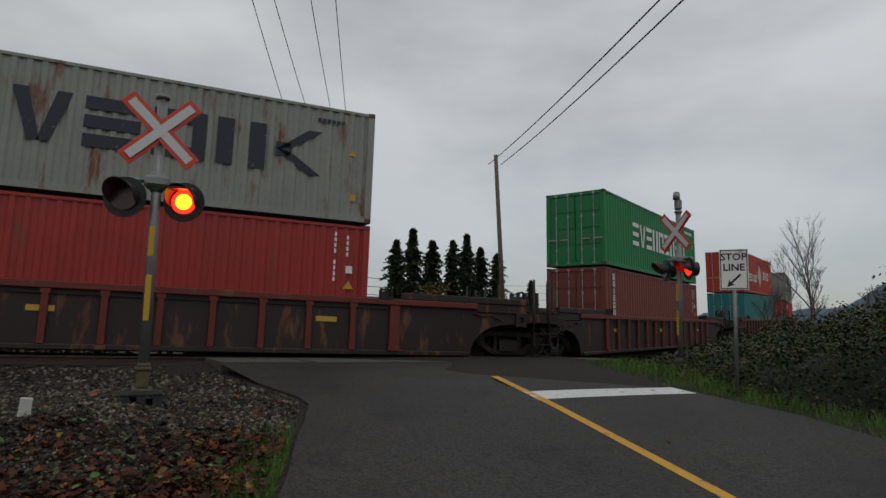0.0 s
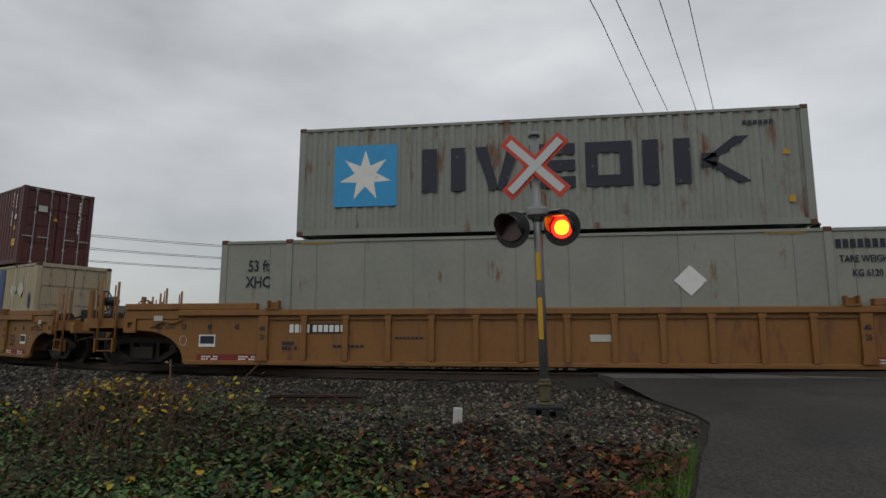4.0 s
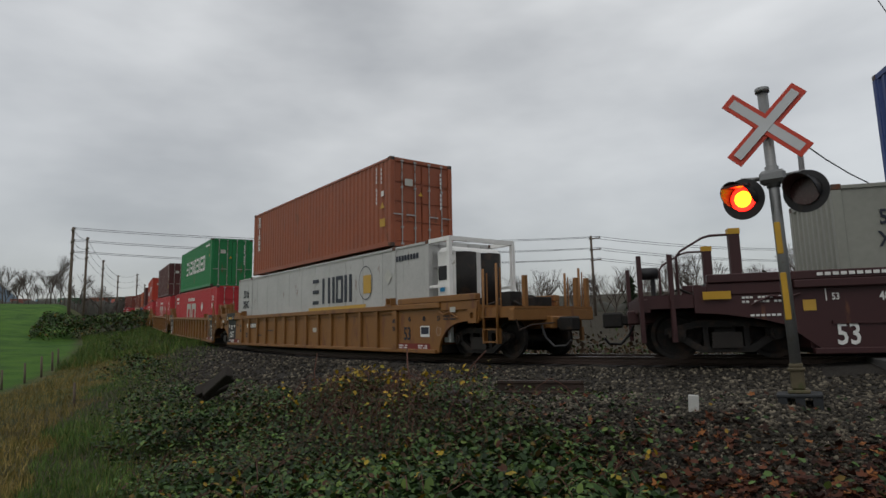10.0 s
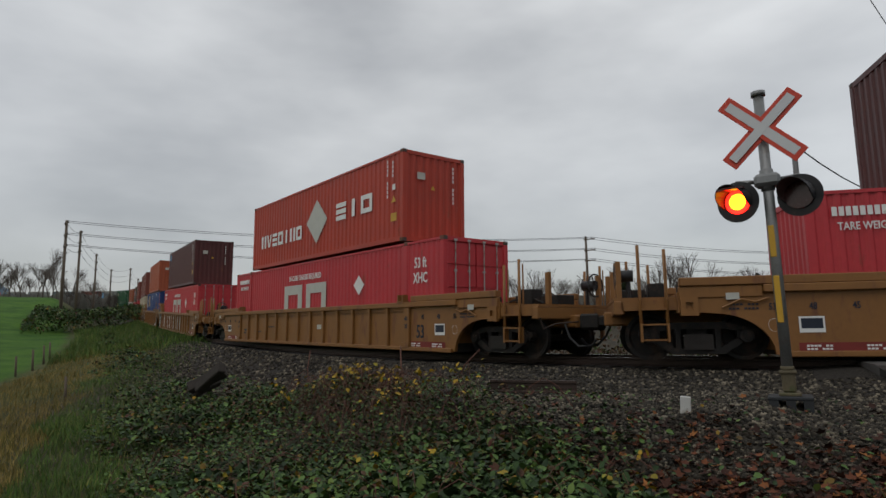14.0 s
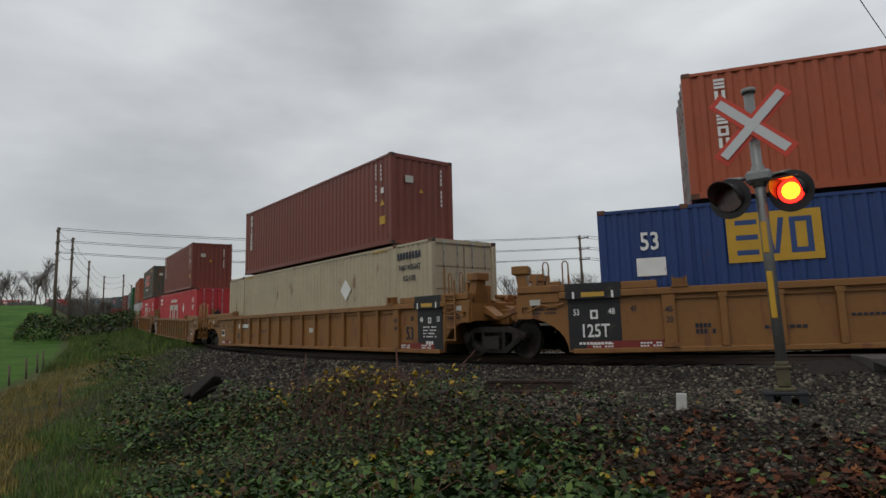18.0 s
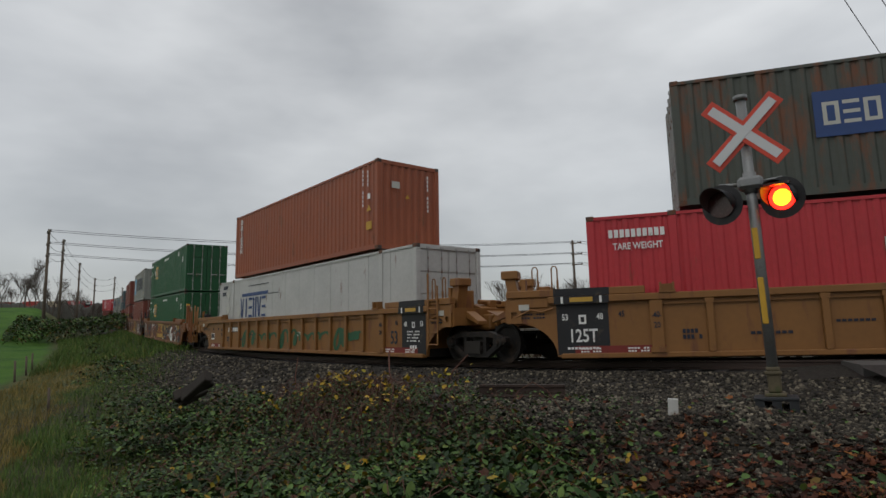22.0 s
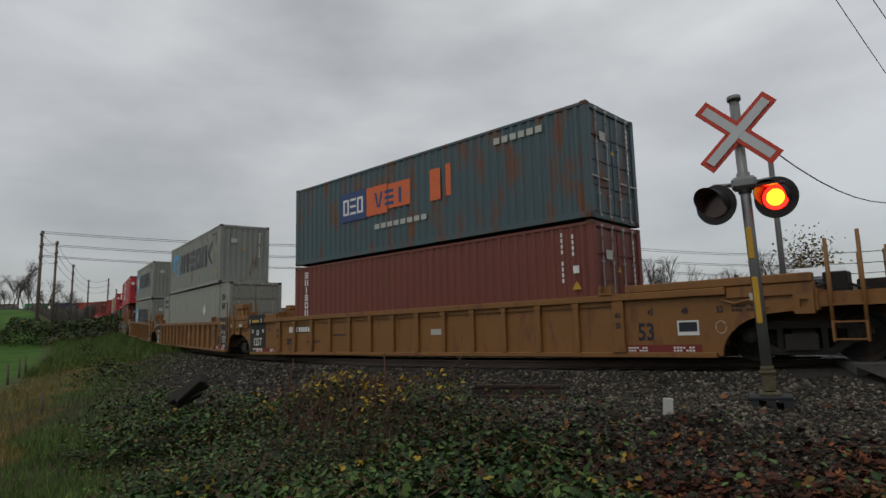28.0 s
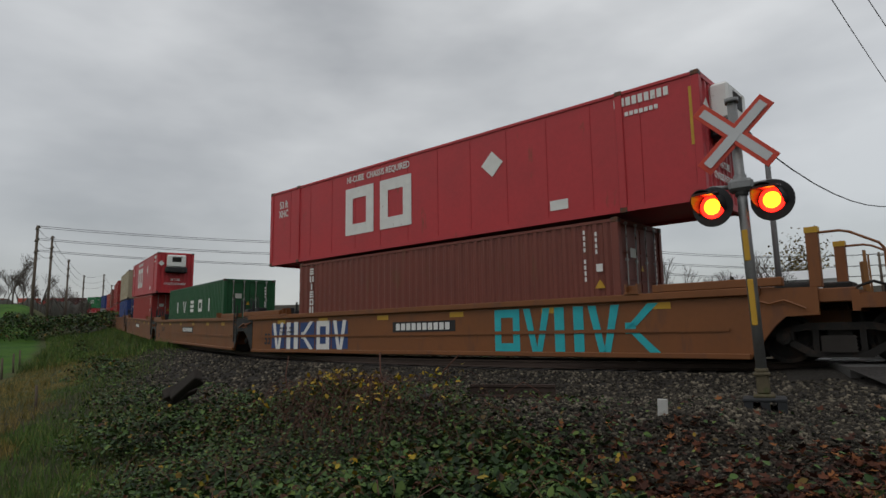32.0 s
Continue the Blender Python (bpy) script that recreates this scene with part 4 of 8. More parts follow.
SCRIPT_MARKS = (("ring", -4.85, 1.45, 0.66, "white"), ("panel", -4.8, 1.6, 0.5, 0.28, "white"), ("panel", -4.85, 1.78, 0.5, 0.1, "orange"), ("panel", -5.12, 1.35, 0.05, 1.0, "white"),
       ("script", 0.0, 1.5, 6.6, 1.7, "white"), ("panel", 2.6, 0.62, 2.4, 0.9, "navy"), ("bars", 5.0, 2.6, 0.9, 0.12, "white", 7), ("panel", 5.4, 2.1, 0.18, 0.22, "white"), ("panel", 5.6, 0.75, 0.18, 0.26, "yellow"))
OLIVE_MARKS = (("panel", -2.7, 1.72, 1.35, 1.0, "navy"), ("glyphs", -2.7, 1.72, 1.1, 0.5, "grey", "o=o"), ("panel", 0.0, 1.72, 4.0, 1.0, "orange"), ("glyphs", 0.0, 1.72, 3.6, 0.6, "navy", "H=o||ovo"),
         ("bars", -0.6, 0.85, 2.6, 0.2, "grey", 9), ("bars", 4.4, 2.5, 1.3, 0.18, "gold", 6))
SLATE_MARKS = (("panel", -2.7, 1.72, 1.35, 1.0, "navy"), ("glyphs", -2.7, 1.72, 1.1, 0.55, "white", "o=o"), ("panel", -1.5, 1.72, 1.0, 0.95, "orange"), ("panel", -0.45, 1.75, 1.0, 0.8, "orange"), ("glyphs", -0.9, 1.72, 1.5, 0.5, "navy", "v=|"), ("panel", 1.1, 1.75, 0.42, 0.95, "orange"), ("panel", 1.62, 1.8, 0.2, 0.95, "orange"), ("bars", -0.4, 0.85, 2.4, 0.16, "grey", 8), ("bars", 4.1, 2.5, 1.6, 0.18, "grey", 6))
CREAM_MARKS = (("glyphs", 0.5, 1.75, 6.9, 1.2, "dark", "vvHx="), ("bars", -4.0, 1.35, 1.4, 0.3, "dark", 4), ("panel", -5.5, 1.9, 0.4, 1.7, "navy"), ("panel", -5.95, 1.9, 0.32, 1.2, "navy"), ("panel", -6.3, 2.2, 0.2, 0.7, "gold"), ("diamond", -6.6, 2.2, 0.3, "grey"),
         ("diamond", -7.25, 2.2, 0.3, "grey"), ("bars", 6.0, 1.95, 2.2, 0.24, "dark", 9), ("bars", 6.4, 1.6, 1.2, 0.12, "grey", 8), ("bars", 4.5, 1.35, 0.6, 0.22, "dark", 2), ("panel", 5.9, 1.15, 1.0, 0.16, "gold"))
CREAM_MARKS_B = (("glyphs", -1.4, 1.8, 7.2, 1.15, "navy", "vvHx="), ("bars", -5.6, 1.4, 1.2, 0.3, "navy", 4), ("panel", 5.0, 1.9, 0.5, 1.7, "navy"), ("panel", 4.5, 1.9, 0.35, 1.2, "navy"), ("panel", 4.0, 2.2, 0.2, 0.8, "gold"),
           ("diamond", 6.2, 2.0, 0.3, "grey"), ("diamond", 6.85, 2.0, 0.3, "grey"), ("panel", 7.6, 1.6, 0.12, 0.5, "navy"), ("bars", 2.9, 1.4, 0.6, 0.22, "navy", 2))
PATCH_MARKS = (("bars", -7.1, 2.55, 0.95, 0.2, "dark", 4), ("bars", -7.05, 2.25, 1.2, 0.2, "dark", 6), ("diamond", -3.6, 2.0, 0.26, "dark"), ("diamond", -5.0, 1.7, 0.26, "sky"), ("panel", -0.4, 2.0, 0.9, 1.6, "sky"))
WHITE_MARKS = (("text", -7.0, 2.1, 0.45, "dark", "53 ft"), ("text", -7.0, 1.6, 0.45, "dark", "XHC"), ("glyphs", 2.0, 1.8, 3.2, 0.95, "dark", "=|HoH"), ("panel", 2.3, 1.12, 4.4, 0.16, "gold"), ("ring", 4.5, 1.9, 0.45, "dark"), ("panel", 4.6, 1.85, 0.5, 0.6, "gold"),
         ("diamond", 5.9, 2.0, 0.25, "grey"), ("bars", 6.9, 2.5, 1.4, 0.16, "dark", 9))
BLUE_MARKS = (("glyphs", -3.9, 1.55, 2.9, 0.85, "navy", "v|=Hv="), ("panel", -3.7, 2.12, 2.9, 0.14, "navy"), ("panel", -3.3, 2.5, 2.2, 0.035, "dark"), ("panel", -1.7, 2.05, 1.0, 0.03, "dark"), ("diamond", -6.9, 1.6, 0.3, "grey"), ("diamond", -6.9, 2.3, 0.3, "grey"), ("diamond", -5.5, 1.4, 0.28, "grey"),
          ("bars", -7.3, 2.6, 0.6, 0.16, "dark", 4), ("bars", -7.2, 2.3, 1.0, 0.18, "dark", 6))
GREEN_BADGE = (("panel", -4.7, 1.85, 1.25, 0.95, "yellow"), ("glyphs", -4.7, 1.85, 1.05, 0.6, "navy", "=vo"), ("diamond", -5.6, 1.9, 0.26, "white"), ("text", 6.9, 2.0, 0.42, "white", "53'"), ("bars", 5.3, 2.5, 0.4, 0.25, "white", 3),
        ("bars", 0.2, 2.55, 2.0, 0.12, "white", 12), ("text", -7.3, 1.9, 0.34, "white", "53'"), ("bars", -7.3, 2.5, 0.8, 0.12, "white", 6))
BLUE_BADGE = (("panel", -4.6, 2.05, 1.75, 1.05, "yellow"), ("glyphs", -4.6, 2.05, 1.5, 0.75, "navy", "=vo"), ("text", -7.0, 2.1, 0.5, "white", "53"), ("panel", -7.0, 1.55, 0.6, 0.4, "white"), ("bars", 4.3, 2.6, 0.9, 0.18, "white", 4), ("panel", -0.3, 2.4, 0.4, 0.4, "white"),
        ("panel", 7.85, 1.5, 0.24, 2.4, "orange"))
LETTER_MARKS = (("glyphs", 0.0, 1.75, 8.0, 0.62, "white", "| v = o |"),)
MAGENTA_MARKS = (("glyphs", -0.05, 1.75, 4.6, 1.5, "grey", "oH="), ("bars", 0.0, 0.75, 4.4, 0.2, "white", 18)) + SERIAL[:1]
COOLER_MARKS = (("glyphs", -2.0, 1.45, 3.4, 1.6, "white", "oo"), ("text", -2.0, 2.55, 0.27, "white", "HI-CUBE  CHASSIS REQUIRED"), ("diamond", 2.6, 1.9, 0.36, "white"), ("bars", 6.8, 2.6, 1.3, 0.2, "white", 9), ("bars", 6.8, 2.3, 0.8, 0.1, "white", 7),
       ("panel", 4.6, 0.45, 0.5, 0.25, "white"), ("text", -7.2, 2.3, 0.34, "white", "53 ft"), ("text", -7.2, 1.95, 0.34, "white", "XHC"), ("bars", 7.9, 1.9, 0.12, 1.3, "yellow", 1))
BADGE_MARKS = (("panel", -5.2, 2.45, 0.42, 0.42, "sky"), ("panel", -5.15, 2.5, 0.2, 0.22, "yellow")) + SERIAL
L40, L53, H = 12.5, 16.56, 2.896
LOADS = {
    "star": ("iso", "grey", L40, STAR_MARKS, -1, 0.42, "weathered grey steel container with a blue star square"),
    "star_far": ("iso", "grey", L40, STAR_MARKS, -1, 0.42, "weathered grey steel container with a blue star square"),
    "star_worn": ("iso", "grey", L40, STAR_WORN, -1, 0.6, "rust-streaked grey steel container with a worn blue patch"),
    "red_small": ("iso", "red", L40, SMALL_MARKS + SERIAL, -1, 0.15, "bright red steel container with a small white mark"),
    "green_words": ("iso", "green", L40, GREEN_MARKS, -1, 0.2, "green corrugated container with large white lettering"),
    "green_patched": ("iso", "green", L40, GREEN_MARKS, 1, 0.3, "green corrugated container with patched white lettering"),
    "red53": ("53c", "bright_red", L53, RED_MARKS, 1, 0.08, "bright red long domestic container with silver letter shapes"),
    "red53_rear": ("53c", "bright_red", L53, RED_REAR, -1, 0.08, "bright red long domestic container with silver letter shapes"),
    "magenta40": ("iso", "magenta", L40, MAGENTA_MARKS, -1, 0.06, "magenta steel container with big grey letter shapes"),
    "cream53": ("53c", "cream", L53, CREAM_MARKS, -1, 0.12, "cream long container with navy letter shapes"),
    "cream53_doors": ("53c", "cream", L53, CREAM_MARKS_B, 1, 0.12, "cream long container with navy letter shapes"),
    "xhc": ("smooth", "light_grey", L53, XHC, 1, 0.14, "smooth light grey long domestic container"),
    "xhc_r": ("smooth", "light_grey", L53, XHC_R, 1, 0.14, "smooth light grey long domestic container"),
    "beige53": ("53c", "beige", L53, XHC[2:], 1, 0.34, "beige corrugated long container with rust spots"),
    "brown40": ("iso", "brown", L40, BROWN_MARKS, 1, 0.15, "dark brown steel container with yellow warning labels"),
    "dull_red40": ("iso", "red_brown", L40, BROWN_MARKS, 1, 0.2, "dull red-brown steel shipping container"),
    "rust40": ("iso", "orange_brown", L40, RUST_MARKS, 1, 0.2, "orange-brown corrugated steel shipping container"),
    "rust40_plain": ("iso", "orange_brown", L40, RUST_MARKS, -1, 0.22, "orange-brown steel container with plain front end"),
    "burnt40": ("iso", "burnt_orange", L40, VERT + SERIAL[:2], -1, 0.12, "burnt orange steel container with plain front end"),
    "deep_rust40": ("iso", "red_brown", L40, RUST_MARKS, -1, 0.25, "red-brown steel container with plain front end"),
    "deep_rust40_doors": ("iso", "red_brown", L40, RUST_MARKS, 1, 0.2, "red-brown steel container with doors facing forward"),
    "faded_red40": ("iso", "rust_red", L40, SERIAL, 1, 0.16, "faded orange-red steel container with rusty spots"),
    "blue_script": ("iso", "blue", L40, SCRIPT_MARKS, 1, 0.3, "deep blue container with white script-like marks"),
    "beige_patched53": ("smooth", "beige", L53, PATCH_MARKS, -1, 0.2, "beige smooth-sided long container with patches"),
    "white_cooler": ("smooth", "white", L53, WHITE_MARKS, 1, 0.1, "white smooth-sided long container with dark letter shapes"),
    "orange40": ("iso", "orange", L40, ORANGE_MARKS, -1, 0.08, "orange-red steel container with white letter shapes"),
    "brown_badge": ("iso", "brown", L40, BADGE_MARKS, -1, 0.15, "dark brown steel container with a small blue badge"),
    "blue_badge53": ("53c", "blue_badge53", L53, BLUE_BADGE, 1, 0.1, "blue long container with a yellow badge and orange corner"),
    "green_badge53": ("53c", "dark_green", L53, GREEN_BADGE, 1, 0.06, "dark green long container with a yellow badge"),
    "olive40": ("iso", "olive", L40, OLIVE_MARKS, -1, 0.8, "faded olive grey container with blue and orange panels"),
    "slate40": ("iso", "slate", L40, SLATE_MARKS, 1, 0.7, "rust-stained slate blue container with worn orange panels"),
    "white_blue53": ("smooth", "white", L53, BLUE_MARKS, 1, 0.2, "white smooth-sided long container with blue letter shapes"),
    "reefer": ("smooth", "bright_red", L53, COOLER_MARKS, -1, 0.05, "red refrigerated long container with white letter shapes"),
    "green40": ("iso", "dark_green", L40, LETTER_MARKS, 1, 0.2, "dark green corrugated container with white letter shapes"),
    "teal": ("iso", "teal", L40, (), -1, 0.2, "teal corrugated steel shipping container"),
    "blue40": ("iso", "blue", L40, (), 1, 0.25, "plain blue corrugated steel container"),
    "cream40": ("iso", "cream", L40, (), 1, 0.25, "cream corrugated steel shipping container"),
    "red40": ("iso", "red", L40, SERIAL, 1, 0.2, "plain red corrugated steel container"),
}
# unit: middle along the train, car body, what the ends are (c coupler, j joint), lower and upper load, extra markings
UNITS = [
    (139, "dark", "cc", "red40", "red40", ""), (112.3, "dark", "cc", "red53", "red_small", ""), (87, "dark", "cc", "red_small", "red40", ""), (62.6, "dark", "cc", "red_small", "star_far", ""),
    (38.6, "dark", "cc", "teal", "orange40", ""), (13.6, "dark", "cc", "deep_rust40", "green_words", ""), (-9.45, "dark", "cc", "red_small", "star", ""),
    (-35.11, "yellow", "cj", "red53_rear", "green_words", ""), (-56.01, "yellow", "jj", "cream53", "magenta40", "red_mark"), (-77.41, "yellow", "jc", "xhc", "star", "num"),
    (-102.75, "yellow", "cc", "cream53_doors", "brown40", "num"), (-129.5, "brown", "cj", "beige_patched53", "red_small", ""), (-150.5, "brown", "jj", "red53", "faded_red40", ""),
    (-171.57, "brown", "jc", "xhc", "blue_script", ""), (-197.2, "yellow", "cj", "white_cooler", "rust40", "num"), (-218.75, "yellow", "jj", "red53", "green_patched", "red_mark"),
    (-239.95, "yellow", "jc", "red53", "brown40", "num"), (-264.42, "yellow", "cc", "red53", "orange40", ""), (-290.4, "yellow", "cj", "red53", "brown_badge", "blocks"),
    (-311.2, "yellow", "jj", "blue_badge53", "burnt40", "red_mark_b"), (-332.15, "yellow", "jc", "beige53", "deep_rust40", "num"), (-356.49, "yellow", "cj", "red53", "deep_rust40", "scrawl"),
    (-378.25, "yellow", "jj", "red53", "olive40", "red_mark"), (-399.45, "yellow", "jc", "white_blue53", "rust40_plain", "scrawl"), (-424.55, "orange", "cj", "green_badge53", "green_badge53", "mural"),
    (-445.42, "orange", "jj", "dull_red40", "star", "mural"), (-467.15, "orange", "jc", "dull_red40", "deep_rust40", "mural"), (-491.74, "yellow", "cj", "deep_rust40_doors", "slate40", "num"),
    (-512.9, "yellow", "jj", "xhc_r", "star_worn", "red_mark"), (-534, "yellow", "jc", "star_far", "star", "num"), (-556.74, "orange", "cj", "deep_rust40_doors", "reefer", "tags"),
    (-576.95, "orange", "jj", "green40", None, ""), (-596.95, "orange", "jj", "red40", "reefer", ""), (-616.95, "orange", "jj", "blue40", "cream40", ""), (-636.95, "orange", "jc", "red40", "red40", ""),
    (-661.95, "yellow", "cj", "red53", "deep_rust40", ""), (-682.95, "yellow", "jj", "red53", "faded_red40", ""), (-703.95, "yellow", "jc", "xhc", "blue40", ""), (-728.95, "brown", "cc", "red53", "green_patched", ""),
    (-753.95, "yellow", "cj", "red53", "brown40", ""), (-774.95, "yellow", "jj", "cream40", "red40", ""), (-795.95, "yellow", "jc", "red53", "orange40", ""), (-820.95, "yellow", "cc", "red40", "deep_rust40", ""),
]


# ---- well cars ----
HALF = 10.55


def wheel_mesh(bm):
    n = 24
    prof = [(-0.07, 0.0), (-0.07, 0.42), (-0.055, 0.455), (0.055, 0.445), (0.07, 0.485), (0.085, 0.485), (0.085, 0.41), (0.03, 0.36), (0.02, 0.16), (0.06, 0.14), (0.06, 0.0)]
    rings = [[bm.verts.new((r * math.cos(i * math.tau / n), y, r * math.sin(i * math.tau / n))) for i in range(n)] for y, r in prof if r > 0]
    for a, b in zip(rings, rings[1:]):
        for i in range(n):
            bm.faces.new((a[i], a[(i + 1) % n], b[(i + 1) % n], b[i]))
    bm.faces.new(rings[0][::-1])
    bm.faces.new(rings[-1])


def truck(parent, x):
    """A two-axle bogie: wheels on axles, cast side frames with springs, a bolster."""
    t = place("truck", mesh_of("bolster", lambda bm: (box(bm, -0.22, 0.22, -0.95, 0.95, 0.45, 0.72, bevel=0.03), rod(bm, (0, 0, 0.7), (0, 0, 0.9), 0.3, n=14)), DARK_STEEL), parent, pose(x, 0, 0), "black grimy two-axle bogie")

    def frame_mesh(bm):
        prism(bm, [(-1.12, 0.5), (-0.55, 0.62), (0.55, 0.62), (1.12, 0.5), (1.12, 0.6), (0.5, 0.76), (-0.5, 0.76), (-1.12, 0.6)], -0.08, 0.06)
        prism(bm, [(-1.0, 0.46), (-0.48, 0.13), (0.48, 0.13), (1.0, 0.46), (0.86, 0.52), (0.4, 0.24), (-0.4, 0.24), (-0.86, 0.52)], -0.08, 0.06)
        for q in (-0.42, 0.32):
            box(bm, q, q + 0.1, -0.07, 0.05, 0.2, 0.66)
        for q in (-0.89, 0.89):
            box(bm, q - 0.17, q + 0.17, -0.1, 0.05, 0.42, 0.6, bevel=0.02)

    def springs(bm):
        side = [(-0.26 - 0.03 * (k % 2), 0.22 + 0.03 * k) for k in range(11)]
        prism(bm, side[::-1] + [(-p, q) for p, q in side], -0.14, -0.02)

    fm = mesh_of("side_frame", frame_mesh, DARK_STEEL)
    sp = mesh_of("spring_nest", springs, surface("worn_spring_steel", (0.026, 0.022, 0.019), rough=0.6, metal=0.3, vary=0.3))
    wm = mesh_of("wheel", wheel_mesh, DARK_STEEL)
    am = mesh_of("axle", lambda bm: rod(bm, (0, -1.1, 0), (0, 1.1, 0), 0.085, n=10), DARK_STEEL)
    bx = mesh_of("bearing_cap", lambda bm: (rod(bm, (0, -0.12, 0), (0, 0.02, 0), 0.13, n=12), rod(bm, (0, -0.15, 0), (0, -0.12, 0), 0.07, n=8)), DARK_STEEL)
    for sy in (-1, 1):
        f = place("side_frame", fm, t, pose(0, sy * 1.0, 0, 0, 0, 0 if sy < 0 else 180))
        place("spring_nest", sp, t, pose(0, sy * 1.0, 0, 0, 0, 0 if sy < 0 else 180))
        for sx in (-0.89, 0.89):
            place("wheel", wm, t, pose(sx, sy * 0.75, 0.485, 0, 0, 0 if sy > 0 else 180))
            place("bearing_cap", bx, t, pose(sx, sy * 1.04, 0.485, 0, 0, 0 if sy < 0 else 180))
    for sx in (-0.89, 0.89):
        place("axle", am, t, pose(sx, 0, 0.485))
    return t


TOP = 1.42


def arc(cx, cz, rx, rz, a0, a1, n):
    return [(cx + rx * math.cos(math.radians(a0 + (a1 - a0) * i / n)), cz + rz * math.sin(math.radians(a0 + (a1 - a0) * i / n))) for i in range(n + 1)]


def side_outline(ends, plain):
    """Side wall seen from outside: straight well in the middle, a rounded arch over each bogie."""
    lo = 0.12

    def end(kind):
        if plain == "orange":
            return [(8.95, lo), (9.4, 0.7), (9.6, 0.88), (10.15, 0.9), (10.15, TOP - 0.02), (9.2, TOP)]
        if plain:
            return [(8.75, lo), (9.35, 0.62), (9.75, 0.74), (10.45, 0.86), (10.95, 0.9), (10.95, TOP - 0.02), (9.3, TOP)]
        low = arc(10.12, lo, 1.08, 0.80, 180, 100, 7)
        if kind == "j":
            return low + [(10.2, 0.9), (10.2, TOP - 0.08), (9.2, TOP)]
        return low + [(10.3, 0.94), (10.75, 0.94), (10.75, TOP - 0.08), (9.2, TOP)]
    right = end(ends[0])
    left = [(-x, z) for x, z in end(ends[1])][::-1]
    return right + left


def stand(bm, x, y, z0, z1, w, r=0.02):
    """A tall thin loop of bent pipe."""
    pipe(bm, [(x, y, z0), (x, y, z1 - 0.06), (x + 0.3 * w, y, z1), (x + 0.7 * w, y, z1), (x + w, y, z1 - 0.06), (x + w, y, z0)], r)


def well_car(color, ends, extra):
    """One unit of a double-stack car, rail head at z = 0, front end first in ends."""
    col = color + "_car"
    ribbed = color in ("yellow", "dark")
    plain = not ribbed
    rib_col = "rib_red" if color == "dark" else col
    mat = paint(col, PAINTS[col], 0.5 if color != "brown" else 0.2, rough=0.55)
    rib = paint(rib_col, PAINTS[rib_col], 0.45) if color == "dark" else mat
    words = {"yellow": "dirty yellow ribbed steel well car with black end panels", "dark": "dark brown well car with faded red ribs", "brown": "smooth maroon well car with white markings", "orange": "orange smooth-sided well car covered with graffiti"}
    car = tagged(new("well_car"), words[color], "railcar", group="cars of the train")
    out = side_outline(ends, plain and color)
    y0, y1 = -1.44, -1.36
    wall = mesh_of(("side_wall", color, ends), lambda bm: prism(bm, out, y0, y1), mat)
    far = mesh_of(("side_wall", color, ends, 2), lambda bm: prism(bm, out, -y1, -y0), mat)
    place("side_wall", wall, car)
    place("side_wall", far, car)
    chord = mesh_of(("top_chord", color), lambda bm: box(bm, -9.2, 9.2, -0.12, 0.05, TOP - 0.12, TOP + 0.03, bevel=0.015), rib if color == "dark" else mat)
    sill = mesh_of(("bottom_sill", color), lambda bm: box(bm, -8.95, 8.95, -0.09, 0.06, 0.08, 0.19, bevel=0.015), mat)
    for sy in (-1, 1):
        place("top_chord", chord, car, pose(0, sy * 1.43, 0, 0, 0, 0 if sy < 0 else 180))
        place("bottom_sill", sill, car, pose(0, sy * 1.43, 0, 0, 0, 0 if sy < 0 else 180))
    floor = mesh_of(("well_floor", color), lambda bm: [box(bm, -8.6 + 1.72 * i, -8.2 + 1.72 * i, -1.36, 1.36, 0.1, 0.32) for i in range(11)] + [box(bm, -8.6, 8.6, -1.3, 1.3, 0.06, 0.1), box(bm, -8.6, 8.6, -1.3, -1.0, 0.14, 0.34), box(bm, -8.6, 8.6, 1.0, 1.3, 0.14, 0.34)], DARK_STEEL)
    place("well_floor", floor, car)
    if ribbed:
        rb = mesh_of(("side_post", rib_col), lambda bm: (box(bm, -0.07, 0.07, -0.09, 0.0, 0.19, TOP - 0.12, bevel=0.012), box(bm, -0.09, 0.09, -0.10, 0.0, TOP - 0.22, TOP - 0.12)), rib)
        wide = mesh_of(("wide_post", rib_col), lambda bm: (box(bm, -0.13, 0.13, -0.09, 0.0, 0.19, TOP - 0.12, bevel=0.012), box(bm, -0.16, 0.16, -0.12, 0.0, 0.19, 0.3)), rib)
        ledge = mesh_of(("ledge", col), lambda bm: (box(bm, 0.08, 0.98, -0.05, 0.0, TOP - 0.22, TOP - 0.20), box(bm, 0.08, 0.98, -0.025, 0.0, TOP - 0.20, TOP - 0.12)), mat)
        for i in range(14):
            q = -6.9 + 13.8 * i / 13
            place("side_post", wide if i in (0, 13) else rb, car, pose(q, -1.44, 0))
            if i < 13 and extra != "far":
                place("ledge", ledge, car, pose(q, -1.44, 0))
    else:
        lip = mesh_of(("crease", color), lambda bm: prism(bm, [(-8.6, 0.62), (8.6, 0.62), (8.6, 0.70), (-8.6, 0.70)], -1.475, -1.44), mat)
        place("crease", lip, car)

    def guide(bm):
        box(bm, -0.17, 0.17, -0.15, 0.06, TOP + 0.03, TOP + 0.07)
        for q in (-0.15, 0.11):
            prism(bm, [(q, TOP + 0.07), (q + 0.04, TOP + 0.07), (q + 0.04, TOP + 0.25), (q, TOP + 0.25)], -0.14, 0.04)
        box(bm, -0.11, 0.11, -0.02, 0.04, TOP + 0.07, TOP + 0.22)
    cone = mesh_of(("container_guide", color), guide, mat)
